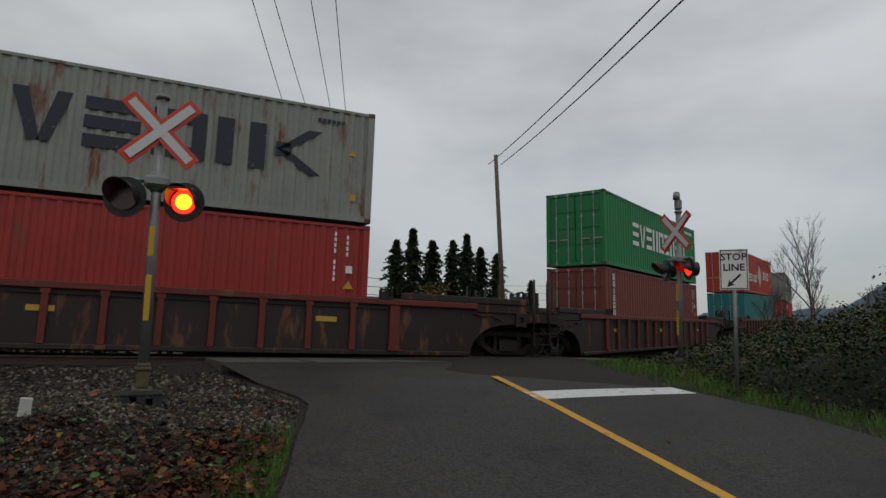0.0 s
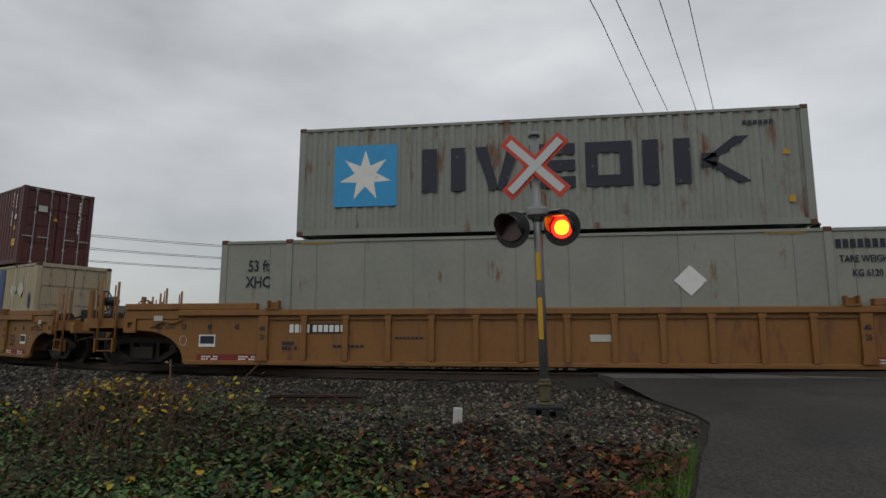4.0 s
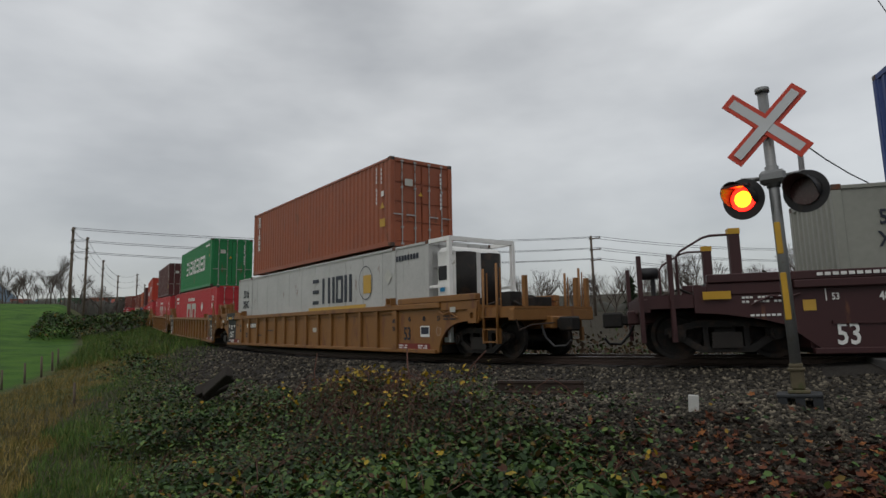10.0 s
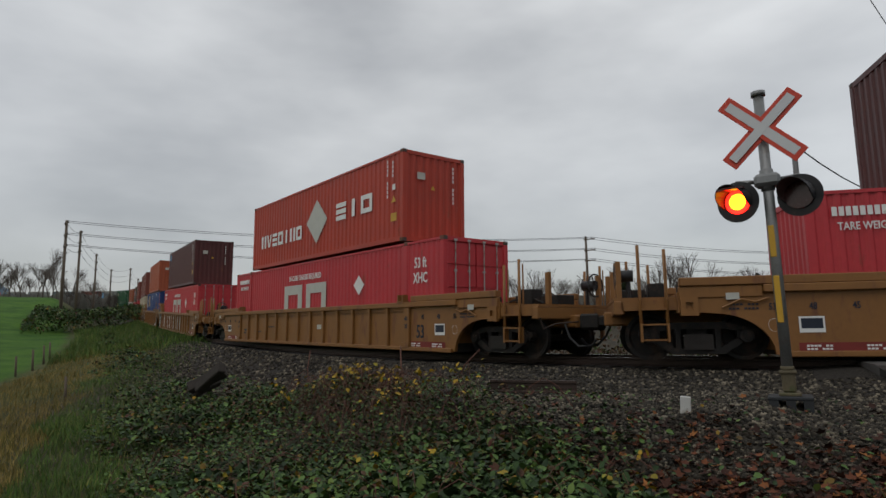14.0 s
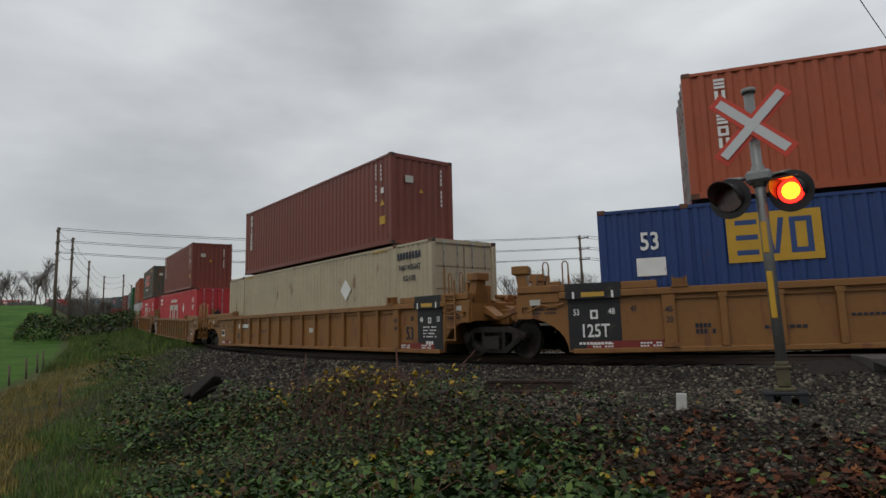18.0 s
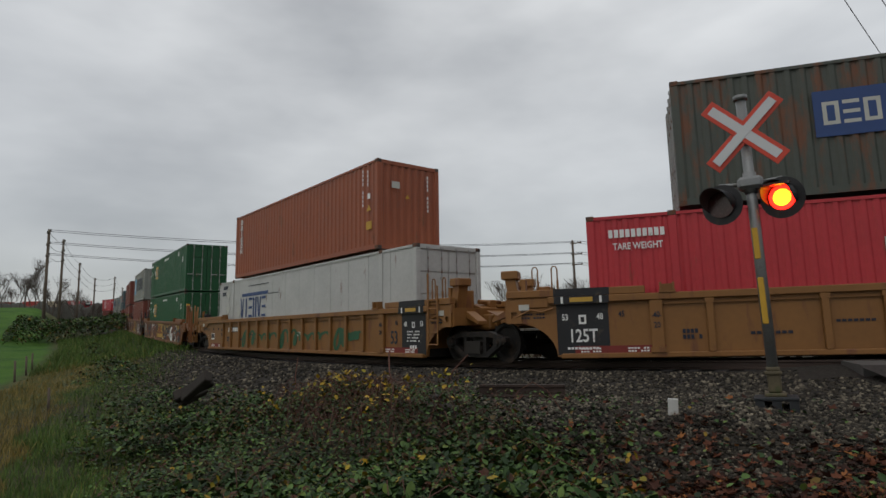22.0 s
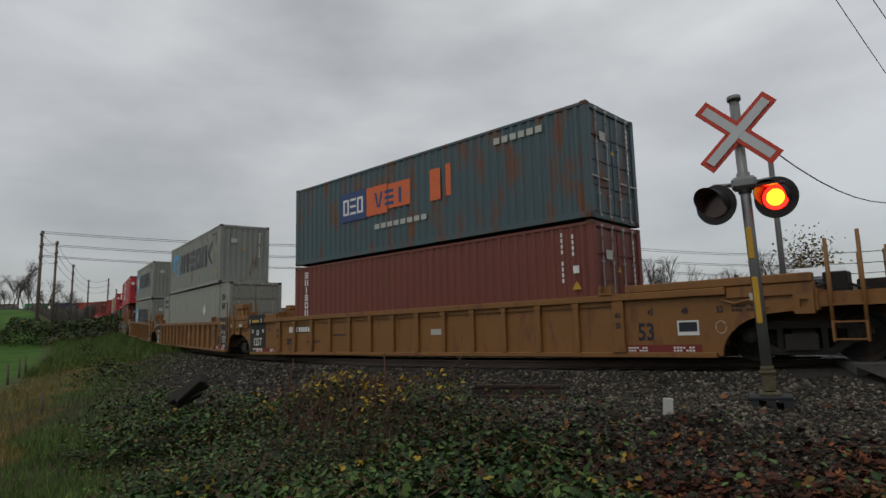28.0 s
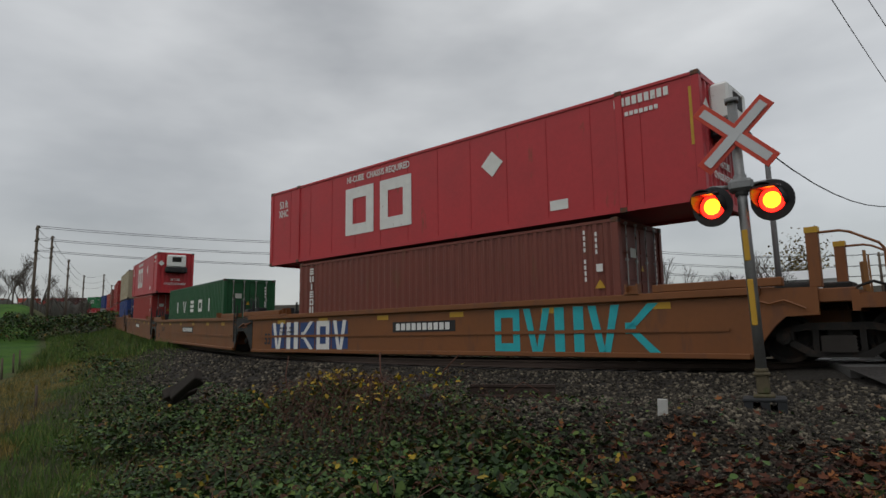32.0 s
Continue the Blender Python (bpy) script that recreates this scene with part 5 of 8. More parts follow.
    for q in (-6.65, 6.65):
        place("container_guide", cone, car, pose(q, -1.43, 0))
    base_mat = mat
    for sx, kind in ((1, ends[0]), (-1, ends[1])):
        mat = BLACK if color == "orange" and kind == "j" else base_mat
        e = pose(0, 0, 0) if sx > 0 else pose(0, 0, 0, 0, 0, 180)
        near = -1.43 * sx
        flip = 0 if sx > 0 else 180
        if color == "orange":
            shape = [(8.98, 0.13), (9.4, 0.7), (9.6, 0.88), (10.16, 0.89), (10.16, TOP - 0.02), (8.98, TOP - 0.02)]
            shape = shape if sx > 0 else [(-p, q) for p, q in shape][::-1]
            if kind == "j":
                place("end_panel", mesh_of(("end_panel", sx), lambda bm: prism(bm, shape, -1.452, -1.441), BLACK), car)
            if sx < 0 and kind == "j":
                mark(car, ("text", -9.55, 1.08, 0.24, "rust", "125T"), lambda px, pz: pose(px, -1.458, pz, 90, 0, 0))
            e_mat = paint(col, PAINTS[col], 0.5, rough=0.55)
            for side in (-1, 1):
                place("end_rail", mesh_of("orange_end_rail", lambda bm: box(bm, 7.1, 9.6, -0.1, 0.09, TOP + 0.035, TOP + 0.2, bevel=0.015), e_mat), car, e @ pose(0, side * 1.42, 0))
        bulk = mesh_of(("end_bulkhead", color), lambda bm: box(bm, 8.85, 8.97, -1.36, 1.36, 0.2, TOP - 0.05), mat)
        place("end_bulkhead", bulk, car, e)
        stop = 10.15 if kind == "j" else 10.7
        for side in (-1, 1):
            if color == "orange":
                cut = mesh_of(("side_beam", color, kind), lambda bm: box(bm, 9.2, stop + 0.02, -0.07, 0.05, TOP - 0.3, TOP - 0.05, bevel=0.015), mat)
                place("side_beam", cut, car, e @ pose(0, side * 1.3, 0))
                continue
            rail_bar = mesh_of(("end_rail", color, kind), lambda bm: box(bm, 7.1, stop, -0.1, 0.09, TOP + 0.035, TOP + 0.2, bevel=0.015), mat)
            bar = place("end_rail", rail_bar, car, e @ pose(0, side * 1.42, 0))
            cut = mesh_of(("side_beam", color, kind), lambda bm: box(bm, 9.2, stop + 0.02, -0.07, 0.05, TOP - 0.2, TOP + 0.03, bevel=0.015), mat)
            place("side_beam", cut, car, e @ pose(0, side * 1.42, 0))
            if ribbed:
                plate = mesh_of(("end_plate", color), lambda bm: (box(bm, 0, 0.33, -0.05, 0.05, 0.88, 1.0), box(bm, 0, 0.33, -0.05, 0.05, 1.14, 1.24), box(bm, 0, 0.1, -0.05, 0.05, 1.0, 1.14), box(bm, 0.23, 0.33, -0.05, 0.05, 1.0, 1.14)), mat)
                place("end_plate", plate, car, e @ pose(stop - 0.33, side * 1.45, 0))
        # brake pipe and small fittings along the end
        bent = mesh_of(("air_pipe", color), lambda bm: pipe(bm, [(9.1, 0, 1.2), (9.35, 0, 1.12), (9.6, 0, 1.18), (9.95, 0, 1.02)], 0.022), mat)
        place("air_pipe", bent, car, e @ pose(0, -1.49 * sx, 0))
        if kind == "j":
            deck = mesh_of(("end_platform", color, "j"), lambda bm: (box(bm, 8.97, 10.45, -0.45, 0.45, 0.8, 1.2, bevel=0.03), box(bm, 8.97, 10.0, -1.36, 1.36, 1.30, 1.36), prism(bm, [(9.6, 0.95), (10.55, 0.9), (10.6, 1.15), (9.6, 1.5)], -0.3, 0.3), box(bm, 10.05, 10.17, -1.38, 1.38, 0.92, 1.36), prism(bm, [(10.17, 1.28), (10.62, 1.02), (10.62, 0.94), (10.17, 1.1)], -1.0, -0.7), prism(bm, [(10.17, 1.28), (10.62, 1.02), (10.62, 0.94), (10.17, 1.1)], 0.7, 1.0)), mat)
            place("end_platform", deck, car, e)

            def lug(bm):
                prism(bm, [(9.72, 1.36), (10.12, 1.3), (10.2, 1.8), (10.22, 1.95), (9.98, 1.95), (9.94, 1.7)], -0.15, 0.15)
                box(bm, 9.9, 10.3, -0.21, 0.21, 1.92, 2.12, bevel=0.02)
                box(bm, 9.74, 9.84, -0.12, 0.12, 1.36, 1.9)
            lugm = mesh_of(("joint_pillar", color), lug if color != "orange" else (lambda bm: (box(bm, 9.7, 10.0, -0.12, 0.12, 1.3, 1.75, bevel=0.02), box(bm, 9.75, 9.83, -0.2, -0.14, 1.3, 2.1))), mat)
            for sy in (-1.12, 1.12):
                place("joint_pillar", lugm, car, e @ pose(0, sy, 0))
            knob = mesh_of(("joint_cylinder", color), lambda bm: (rod(bm, (9.5, 0.2, 1.48), (9.9, 0.2, 1.48), 0.13, n=10), box(bm, 9.4, 9.75, -0.75, -0.35, 1.36, 1.85, bevel=0.02), rod(bm, (9.75, -0.2, 1.55), (9.75, 0.6, 1.55), 0.06, n=8)), mat)
            place("joint_cylinder", knob, car, e)
            for q in (9.0, 9.45):
                loop = mesh_of(("grab_rail", color), lambda bm: (stand(bm, 0, 0, TOP + 0.2, 2.18, 0.13, 0.017), rod(bm, (0, 0, TOP + 0.2), (0, 0, 1.86), 0.026, n=6)), mat)
                place("grab_rail", loop, car, e @ pose(q, -1.2 * sx, 0))
            if sx > 0:
                def ladder(bm):
                    rod(bm, (9.28, 0, 0.42), (9.28, 0, 2.3), 0.026, n=6)
                    rod(bm, (9.68, 0, 0.42), (9.68, 0, 1.95), 0.026, n=6)
                    for z in (0.44, 0.75, 1.06, 1.36):
                        rod(bm, (9.28, 0, z), (9.68, 0, z), 0.02, n=6)
                    box(bm, 9.26, 9.7, 0.0, 0.06, 1.56, 1.6)
                place("ladder", mesh_of(("ladder", color, "j"), ladder, mat), car, e @ pose(0, -1.56, 0))
        else:
            deck = mesh_of(("end_platform", color, "c"), lambda bm: (box(bm, 8.97, 12.1, -0.3, 0.3, 0.72, 1.02, bevel=0.03), box(bm, 8.97, 11.95, -1.36, 1.36, 1.2, 1.26), box(bm, 11.75, 11.95, -1.4, 1.4, 0.92, 1.2, bevel=0.02), box(bm, 10.65, 10.77, -1.38, 1.38, 0.95, 1.32), box(bm, 10.75, 11.8, -1.4, -1.28, 1.0, 1.2), box(bm, 10.75, 11.8, 1.28, 1.4, 1.0, 1.2)), mat)
            place("end_platform", deck, car, e)
            knuckle = mesh_of("coupler", lambda bm: (box(bm, 11.6, 12.35, -0.12, 0.12, 0.72, 0.95, bevel=0.03), box(bm, 12.2, 12.62, -0.2, 0.14, 0.66, 1.0, bevel=0.04)), DARK_STEEL)
            place("coupler", knuckle, car, e)
            hose = mesh_of("brake_hose", lambda bm: pipe(bm, [(11.9, -0.45, 0.8), (12.05, -0.46, 0.5), (12.25, -0.4, 0.3), (12.5, -0.25, 0.32), (12.6, -0.2, 0.45)], 0.03), BLACK)
            place("brake_hose", hose, car, e)
            lever = mesh_of("uncoupling_lever", lambda bm: pipe(bm, [(11.98, -1.35, 0.95), (12.02, -1.3, 0.7), (12.04, -0.9, 0.82), (12.1, -0.2, 0.86)], 0.018), RAIL_SIDE)
            place("uncoupling_lever", lever, car, e)
            if ribbed:
                def ladder(bm):
                    for q, top in ((10.95, 2.2), (11.45, 2.3)):
                        rod(bm, (q, 0, 0.4), (q, 0, top), 0.034, n=7)
                        rod(bm, (q, 0.12, 1.2), (q, 0.12, top - 0.1), 0.02, n=5)
                    for z in (0.42, 0.72, 1.02):
                        box(bm, 10.95, 11.45, -0.04, 0.06, z - 0.015, z + 0.015)
                    box(bm, 10.93, 10.97, -0.04, 0.1, 0.38, 0.74)
                    box(bm, 11.43, 11.47, -0.04, 0.1, 0.38, 0.74)
                lad = mesh_of(("ladder", color, "c"), ladder, mat)
                for sy in (-1.46, 1.46):
                    place("ladder", lad, car, e @ pose(0, sy, 0))
                hutch = mesh_of(("valve_box", color), lambda bm: (box(bm, 10.7, 11.1, -0.7, -0.3, 1.26, 1.66, bevel=0.02), box(bm, 11.2, 11.75, -0.5, 0.1, 1.26, 1.5, bevel=0.02), rod(bm, (9.5, 0.55, 1.45), (10.6, 0.55, 1.45), 0.17, n=12)), DARK_STEEL)
                place("valve_box", hutch, car, e)
                post = mesh_of(("corner_stanchion", color), lambda bm: box(bm, 11.78, 11.88, -0.05, 0.05, 1.25, 2.0), mat)
                for sy in (-0.9, 0.9, 1.3):
                    place("corner_stanchion", post, car, e @ pose(0, sy, 0))
            else:
                post = mesh_of(("corner_stanchion", color), lambda bm: (box(bm, 0, 0.09, -0.05, 0.05, 0.35, 2.05), box(bm, 0.01, 0.08, 0.05, 0.09, 0.5, 1.2)), mat)
                for q, sy in ((11.3, -1.4), (11.88, -1.4), (11.3, 1.4), (11.88, 1.4)):
                    place("corner_stanchion", post, car, e @ pose(q, sy, 0))
                tall = mesh_of(("gate_post", color), lambda bm: box(bm, 10.02, 10.22, -0.08, 0.08, 1.4, 2.48, bevel=0.01), mat)
                capm = mesh_of("post_cap", lambda bm: box(bm, 10.01, 10.23, -0.09, 0.09, 2.4, 2.51), INK["yellow"])
                bendm = mesh_of(("hand_rail", color), lambda bm: pipe(bm, [(11.2, 0, 1.2), (11.2, 0, 2.0), (11.12, 0, 2.12), (10.7, 0, 2.36), (10.55, 0, 2.4), (10.1, 0, 2.4)], 0.026), mat)
                for sy in (-1.3, 1.3):
                    g = place("gate_post", tall, car, e @ pose(0, sy, 0))
                    place("post_cap", capm, g)
                    place("hand_rail", bendm, car, e @ pose(0, sy, 0))
            if sx < 0 or ends == "cc":
                def brake(bm):
                    rod(bm, (11.6, 0.75, 1.2), (11.6, 0.75, 1.75), 0.05, n=6)
                    rod(bm, (11.5, 0.75, 1.75), (11.86, 0.75, 1.75), 0.13, n=10)
                    for i in range(14):
                        p, q = i * math.tau / 14, (i + 1) * math.tau / 14
                        rod(bm, (11.86, 0.75 + 0.28 * math.cos(p), 1.75 + 0.28 * math.sin(p)), (11.86, 0.75 + 0.28 * math.cos(q), 1.75 + 0.28 * math.sin(q)), 0.02, n=5)
                    for i in range(3):
                        p = i * math.tau / 3
                        rod(bm, (11.86, 0.75, 1.75), (11.86, 0.75 + 0.28 * math.cos(p), 1.75 + 0.28 * math.sin(p)), 0.016, n=5)
                place("brake_wheel", mesh_of("brake_wheel", brake, BLACK), car, e)
            gear = mesh_of(("brake_gear", color), lambda bm: (rod(bm, (9.3, -0.7, 1.42), (9.9, -0.7, 1.42), 0.14, n=10), box(bm, 10.0, 10.5, -0.2, 0.5, 1.28, 1.55, bevel=0.03), pipe(bm, [(8.98, -1.0, 1.3), (10.4, -1.0, 1.3), (10.9, -0.6, 1.5), (11.4, -0.6, 1.3)], 0.03)), DARK_STEEL)
            place("brake_gear", gear, car, e)
    if ends[0] == "j":
        truck(car, HALF)
    else:
        truck(car, 10.35)
    if ends[1] == "c":
        truck(car, -10.35)
    # markings on the side
    y = -1.452 if not ribbed else -1.452
    at = lambda px, pz: pose(px, y, pz, 90, 0, 0)
    if extra == "far":
        return car
    if color == "yellow":
        flat = lambda d: (lambda px, pz: pose(px, -1.44 - d, pz, 90, 0, 0))
        for sx in (1, -1):
            q = sx * 8.46
            joint = ends[0 if sx > 0 else 1] == "j"
            if joint:
                mark(car, ("panel", q, 0.72, 1.13, 1.12, "black"), flat(0.012))
                mark(car, ("panel", q, 1.365, 1.2, 0.17, "black"), flat(0.116))
                mark(car, ("panel", q, 1.54, 1.22, 0.165, "black"), flat(0.086))
                for k in (-0.42, 0.42):
                    mark(car, ("panel", q + k, 1.365, 0.05, 0.15, "white"), flat(0.121))
                mark(car, ("panel", q, 1.37, 0.5, 0.1, "gold"), flat(0.121))
                if sx < 0:
                    mark(car, ("text", q, 0.56, 0.36, "white", "125T"), flat(0.017))
                    mark(car, ("glyphs", q, 0.93, 0.2, 0.2, "white", "o"), flat(0.017))
                    mark(car, ("bars", q, 0.30, 0.7, 0.05, "white", 9), flat(0.017))
                else:
                    mark(car, ("glyphs", q, 0.96, 0.16, 0.16, "white", "o"), flat(0.017))
                    mark(car, ("lines", q, 0.78, 0.6, 0.035, "white", 8, 4, 0.085), flat(0.017))
                    mark(car, ("bars", q, 0.36, 0.34, 0.09, "white", 3), flat(0.017))
                mark(car, ("text", q - 0.38, 0.98, 0.17, "white", "53" if sx < 0 else "48"), flat(0.017))
                mark(car, ("text", q + 0.38, 0.98, 0.17, "white", "48" if sx < 0 else "53"), flat(0.017))
            else:
                mark(car, ("text", sx * 8.35, 1.02, 0.16, "dark", "48"), flat(0.012))
                mark(car, ("text", sx * 9.05, 1.02, 0.16, "dark", "53"), flat(0.012))
                mark(car, ("panel", sx * 8.4, 0.68, 0.44, 0.30, "white"), flat(0.012))
                mark(car, ("panel", sx * 8.4, 0.70, 0.37, 0.19, "dark"), flat(0.017))
                mark(car, ("ring", sx * 9.05, 0.68, 0.1, "white"), flat(0.012))
            mark(car, ("text", sx * 6.9, 0.98, 0.16, "dark", "40"), flat(0.096))
            mark(car, ("panel", sx * 6.9, 0.955, 0.2, 0.015, "dark"), flat(0.096))
            mark(car, ("text", sx * 6.9, 0.76, 0.16, "dark", "20"), flat(0.096))
            mark(car, ("text", sx * 7.62, 1.02, 0.16, "dark", "45"), flat(0.012))
            mark(car, ("panel", sx * 7.7, 0.26, 1.9, 0.17, "red"), flat(0.018))
            for k in (7.3, 8.3):
                mark(car, ("lines", sx * k, 0.285, 0.45, 0.035, "white", 7, 2, 0.06), flat(0.022))
            mark(car, ("lines", sx * 9.55, 1.08, 0.55, 0.035, "dark", 8, 2, 0.08), flat(0.012))
            mark(car, ("panel", sx * 9.75, 1.24, 0.24, 0.13, "grey"), flat(0.06))
        mark(car, ("text", 7.5, 0.6, 0.46, "dark", "53"), flat(0.012))
        mark(car, ("lines", -6.2, 0.62, 0.4, 0.09, "dark", 5, 2, 0.12), flat(0.012))
        mark(car, ("bars", -4.7, 0.55, 0.8, 0.06, "dark", 7), at)
        mark(car, ("bars", -3.2, 0.75, 0.7, 0.05, "dark", 7), at)
        mark(car, ("panel", 1.3, 0.75, 0.5, 0.16, "grey"), at)
        mark(car, ("bars", 0.2, TOP - 0.03, 1.2, 0.05, "dark", 9), lambda px, pz: pose(px, -1.527, pz, 90, 0, 0))
        if extra in ("num", "scrawl"):
            mark(car, ("panel", -5.3, 0.98, 1.2, 0.24, "black"), at)
            mark(car, ("bars", -5.95, 0.98, 0.55, 0.2, "white", 4), lambda px, pz: pose(px, -1.456, pz, 90, 0, 0))
            mark(car, ("bars", -5.2, 0.98, 0.85, 0.17, "white", 6), lambda px, pz: pose(px, -1.456, pz, 90, 0, 0))
        if extra in ("red_mark", "red_mark_b"):
            mark(car, ("glyphs", -0.7, 0.78, 1.9, 0.62, "red", "HHx"), at)
        if extra == "scrawl":
            for q, w in ((-2.6, 3.6), (1.6, 4.0), (4.9, 1.6)):
                mark(car, ("script", q, 0.66, w, 0.7, "green"), at)
        if extra == "blocks":
            for i in range(8):
                mark(car, ("glyphs", -6.6 + 1.33 * i, 0.72, 1.15, 0.9, "white" if i < 5 else "grey", "Ho=oH=oH"[i]), at)
                mark(car, ("panel", -6.6 + 1.33 * i, 0.72, 1.2, 1.0, "red" if i < 5 else "dark"), lambda px, pz: pose(px, -1.4495, pz, 90, 0, 0))
    elif color == "brown":
        for q in (-10.55, -6.4, -3.2, 0.2, 3.2, 6.6, 10.55):
            mark(car, ("panel", q, 1.22, 0.5, 0.15, "yellow"), lambda px, pz: pose(px, -1.505, pz, 90, 0, 0))
        for sx in (-1, 1):
            mark(car, ("text", sx * 8.35, 0.42, 0.5, "white", "53"), at)
            mark(car, ("panel", sx * 8.95, 0.98, 0.22, 0.2, "gold"), at)
            mark(car, ("text", sx * 8.5, 1.12, 0.16, "white", "53"), at)
            mark(car, ("panel", sx * 8.5 - 0.16, 1.16, 0.02, 0.22, "white"), at)
            mark(car, ("lines", sx * 9.75, 1.24, 0.7, 0.04, "white", 10, 3, 0.08), at)
            mark(car, ("bars", sx * 9.7, 0.82, 0.55, 0.04, "white", 6), at)
            mark(car, ("bars", sx * 8.0, 1.545, 1.6, 0.06, "white", 12), lambda px, pz: pose(px, -1.53, pz, 90, 0, 0))
        mark(car, ("bars", -4.9, 0.92, 0.75, 0.22, "white", 3), at)
        mark(car, ("bars", -3.7, 0.92, 1.1, 0.24, "white", 5), at)
        mark(car, ("bars", -1.6, 0.92, 0.18, 0.26, "white", 1), at)
        mark(car, ("bars", -0.2, 1.0, 1.3, 0.1, "white", 12), at)
        mark(car, ("bars", 5.6, 1.2, 0.5, 0.1, "white", 4), at)
        mark(car, ("lines", 7.2, 1.0, 1.0, 0.07, "white", 8, 4, 0.16), at)
        for q, w in ((-6.1, "40"), (-7.0, "45"), (-7.7, "48"), (6.1, "40"), (7.0, "45"), (7.7, "48")):
            mark(car, ("text", q, 1.1, 0.2, "white", w), at)
    elif color == "orange":
        rng = random.Random(len(extra) * 7 + int(ends[0] == "c"))
        for q in (-7.0, -4.5, -1.5, 1.5, 4.5, 7.2):
            mark(car, ("panel", q, 1.18, 0.5, 0.14, "yellow"), at)
        mark(car, ("text", -7.9, 0.55, 0.5, "dark", "53"), at)
        mark(car, ("lines", -6.6, 0.95, 0.9, 0.08, "dark", 8, 3, 0.14), at)
        if extra != "mural":
            mark(car, ("panel", 0.2, 0.88, 2.5, 0.3, "black"), at)
            mark(car, ("bars", 0.2, 0.88, 2.2, 0.2, "white", 10), lambda px, pz: pose(px, -1.456, pz, 90, 0, 0))
        else:
            mark(car, ("panel", 0.2, 0.8, 2.4, 0.95, "gold"), at)
            mark(car, ("glyphs", 0.2, 0.85, 1.9, 0.6, "red", "HHx"), lambda px, pz: pose(px, -1.456, pz, 90, 0, 0))
        if extra == "mural":
            for k, ink in enumerate(("gold", "grey", "dark", "dark", "rust", "white")):
                for q in (-4.75, 5.1):
                    mark(car, ("mural", q, 0.72, 7.4, 0.96, ink, 15 if ink != "white" else 3, k + int(q)), lambda px, pz: pose(px, -1.446 - 0.007 * k, pz, 90, 0, 0))
        if extra == "tags":
            for i, q in enumerate((-7.2, -6.3, -5.4, -4.5, -3.6)):
                mark(car, ("glyphs", q, 0.68, 0.85, 0.95, "white", "vHxov"[i]), at)
                mark(car, ("panel", q, 0.68, 0.84, 0.9, "navy"), lambda px, pz: pose(px, -1.4495, pz, 90, 0, 0))
            for i, q in enumerate((3.2, 4.1, 5.0, 5.9, 6.8)):
                mark(car, ("glyphs", q, 0.72, 0.95, 1.05, "teal", "ovHvx"[i]), at)
    elif color == "dark":
        for q in (-5.9, -0.6, 5.2):
            mark(car, ("panel", q, 0.9, 0.5, 0.12, "gold"), at)
    return car


def build_train():
    moving = []
    seen = {}
    for c, color, ends, lower, upper, extra in UNITS:
        if c < -610 or c > 80:
            extra = "far"
        key = (color, ends, extra)
        if key in seen:
            car = copy_thing(seen[key], Matrix.Identity(4))
        else:
            car = seen[key] = well_car(color, ends, extra)
        moving.append((car, c, 0.0))
        base = 0.38
        for load in (lower, upper):
            if load is None:
                continue
            if load in seen:
                box_ = copy_thing(seen[load], Matrix.Identity(4))
            else:
                kind, paint_name, L, marks, doors, rust, label = LOADS[load]
                box_ = seen[load] = container(kind, paint_name, L, H, "container", label, doors, rust, marks, reefer={"reefer": "nose", "white_cooler": "cage"}.get(load, ""))
            moving.append((box_, c, base))
            base += H + 0.06
    return moving


TRAIN = build_train()


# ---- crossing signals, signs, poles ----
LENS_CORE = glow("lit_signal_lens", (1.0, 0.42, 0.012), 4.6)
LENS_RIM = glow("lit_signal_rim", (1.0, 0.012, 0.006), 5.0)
# Reddish tint puts the lamp's red glow into the hood's inner colour.
HOOD_IN = surface("hood_inside_glow_tint", (0.10, 0.05, 0.045), rough=0.45, vary=0.2, scale=20)
UNLIT_SHUTTER = surface("unlit_lens_shutter", (0.045, 0.006, 0.006), rough=0.25, vary=0.2, scale=30, spec=0.5)
FLASH_SHUTTERS = []


def ring_plate(bm, r, y0, y1, n=32, mat=0):
    a = [bm.verts.new((r * math.cos(i * math.tau / n), y0, r * math.sin(i * math.tau / n))) for i in range(n)]
    b = [bm.verts.new((r * math.cos(i * math.tau / n), y1, r * math.sin(i * math.tau / n))) for i in range(n)]
    bm.faces.new(a).material_index = mat
    bm.faces.new(b[::-1]).material_index = mat
    for i in range(n):
        bm.faces.new((a[(i + 1) % n], a[i], b[i], b[(i + 1) % n])).material_index = mat


def hood(bm):
    """Half a tube over the lens, longest at the top, black outside, the lamp's red glow painted inside."""
    n = 18
    rows = []
    for i in range(n + 1):
        g = math.radians(-25 + 230 * i / n)
        k = max(0.0, math.sin(math.radians(180 * i / n)))
        ln = 0.06 + 0.28 * k ** 0.6
        rows.append([bm.verts.new((r * math.cos(g), y, r * math.sin(g))) for r, y in ((0.182, -0.03), (0.182, -0.03 - ln), (0.172, -0.03 - ln), (0.172, -0.03))])
    for a, b in zip(rows, rows[1:]):
        for q in range(3):
            f = bm.faces.new((a[q], b[q], b[q + 1], a[q + 1]))
            f.material_index = 1 if q == 2 else 0
    for e in (rows[0], rows[-1]):
        bm.faces.new(e)


def blade(bm, w, l):
    box(bm, -w / 2, w / 2, -0.012, 0.0, -l / 2, l / 2, bevel=0.004)


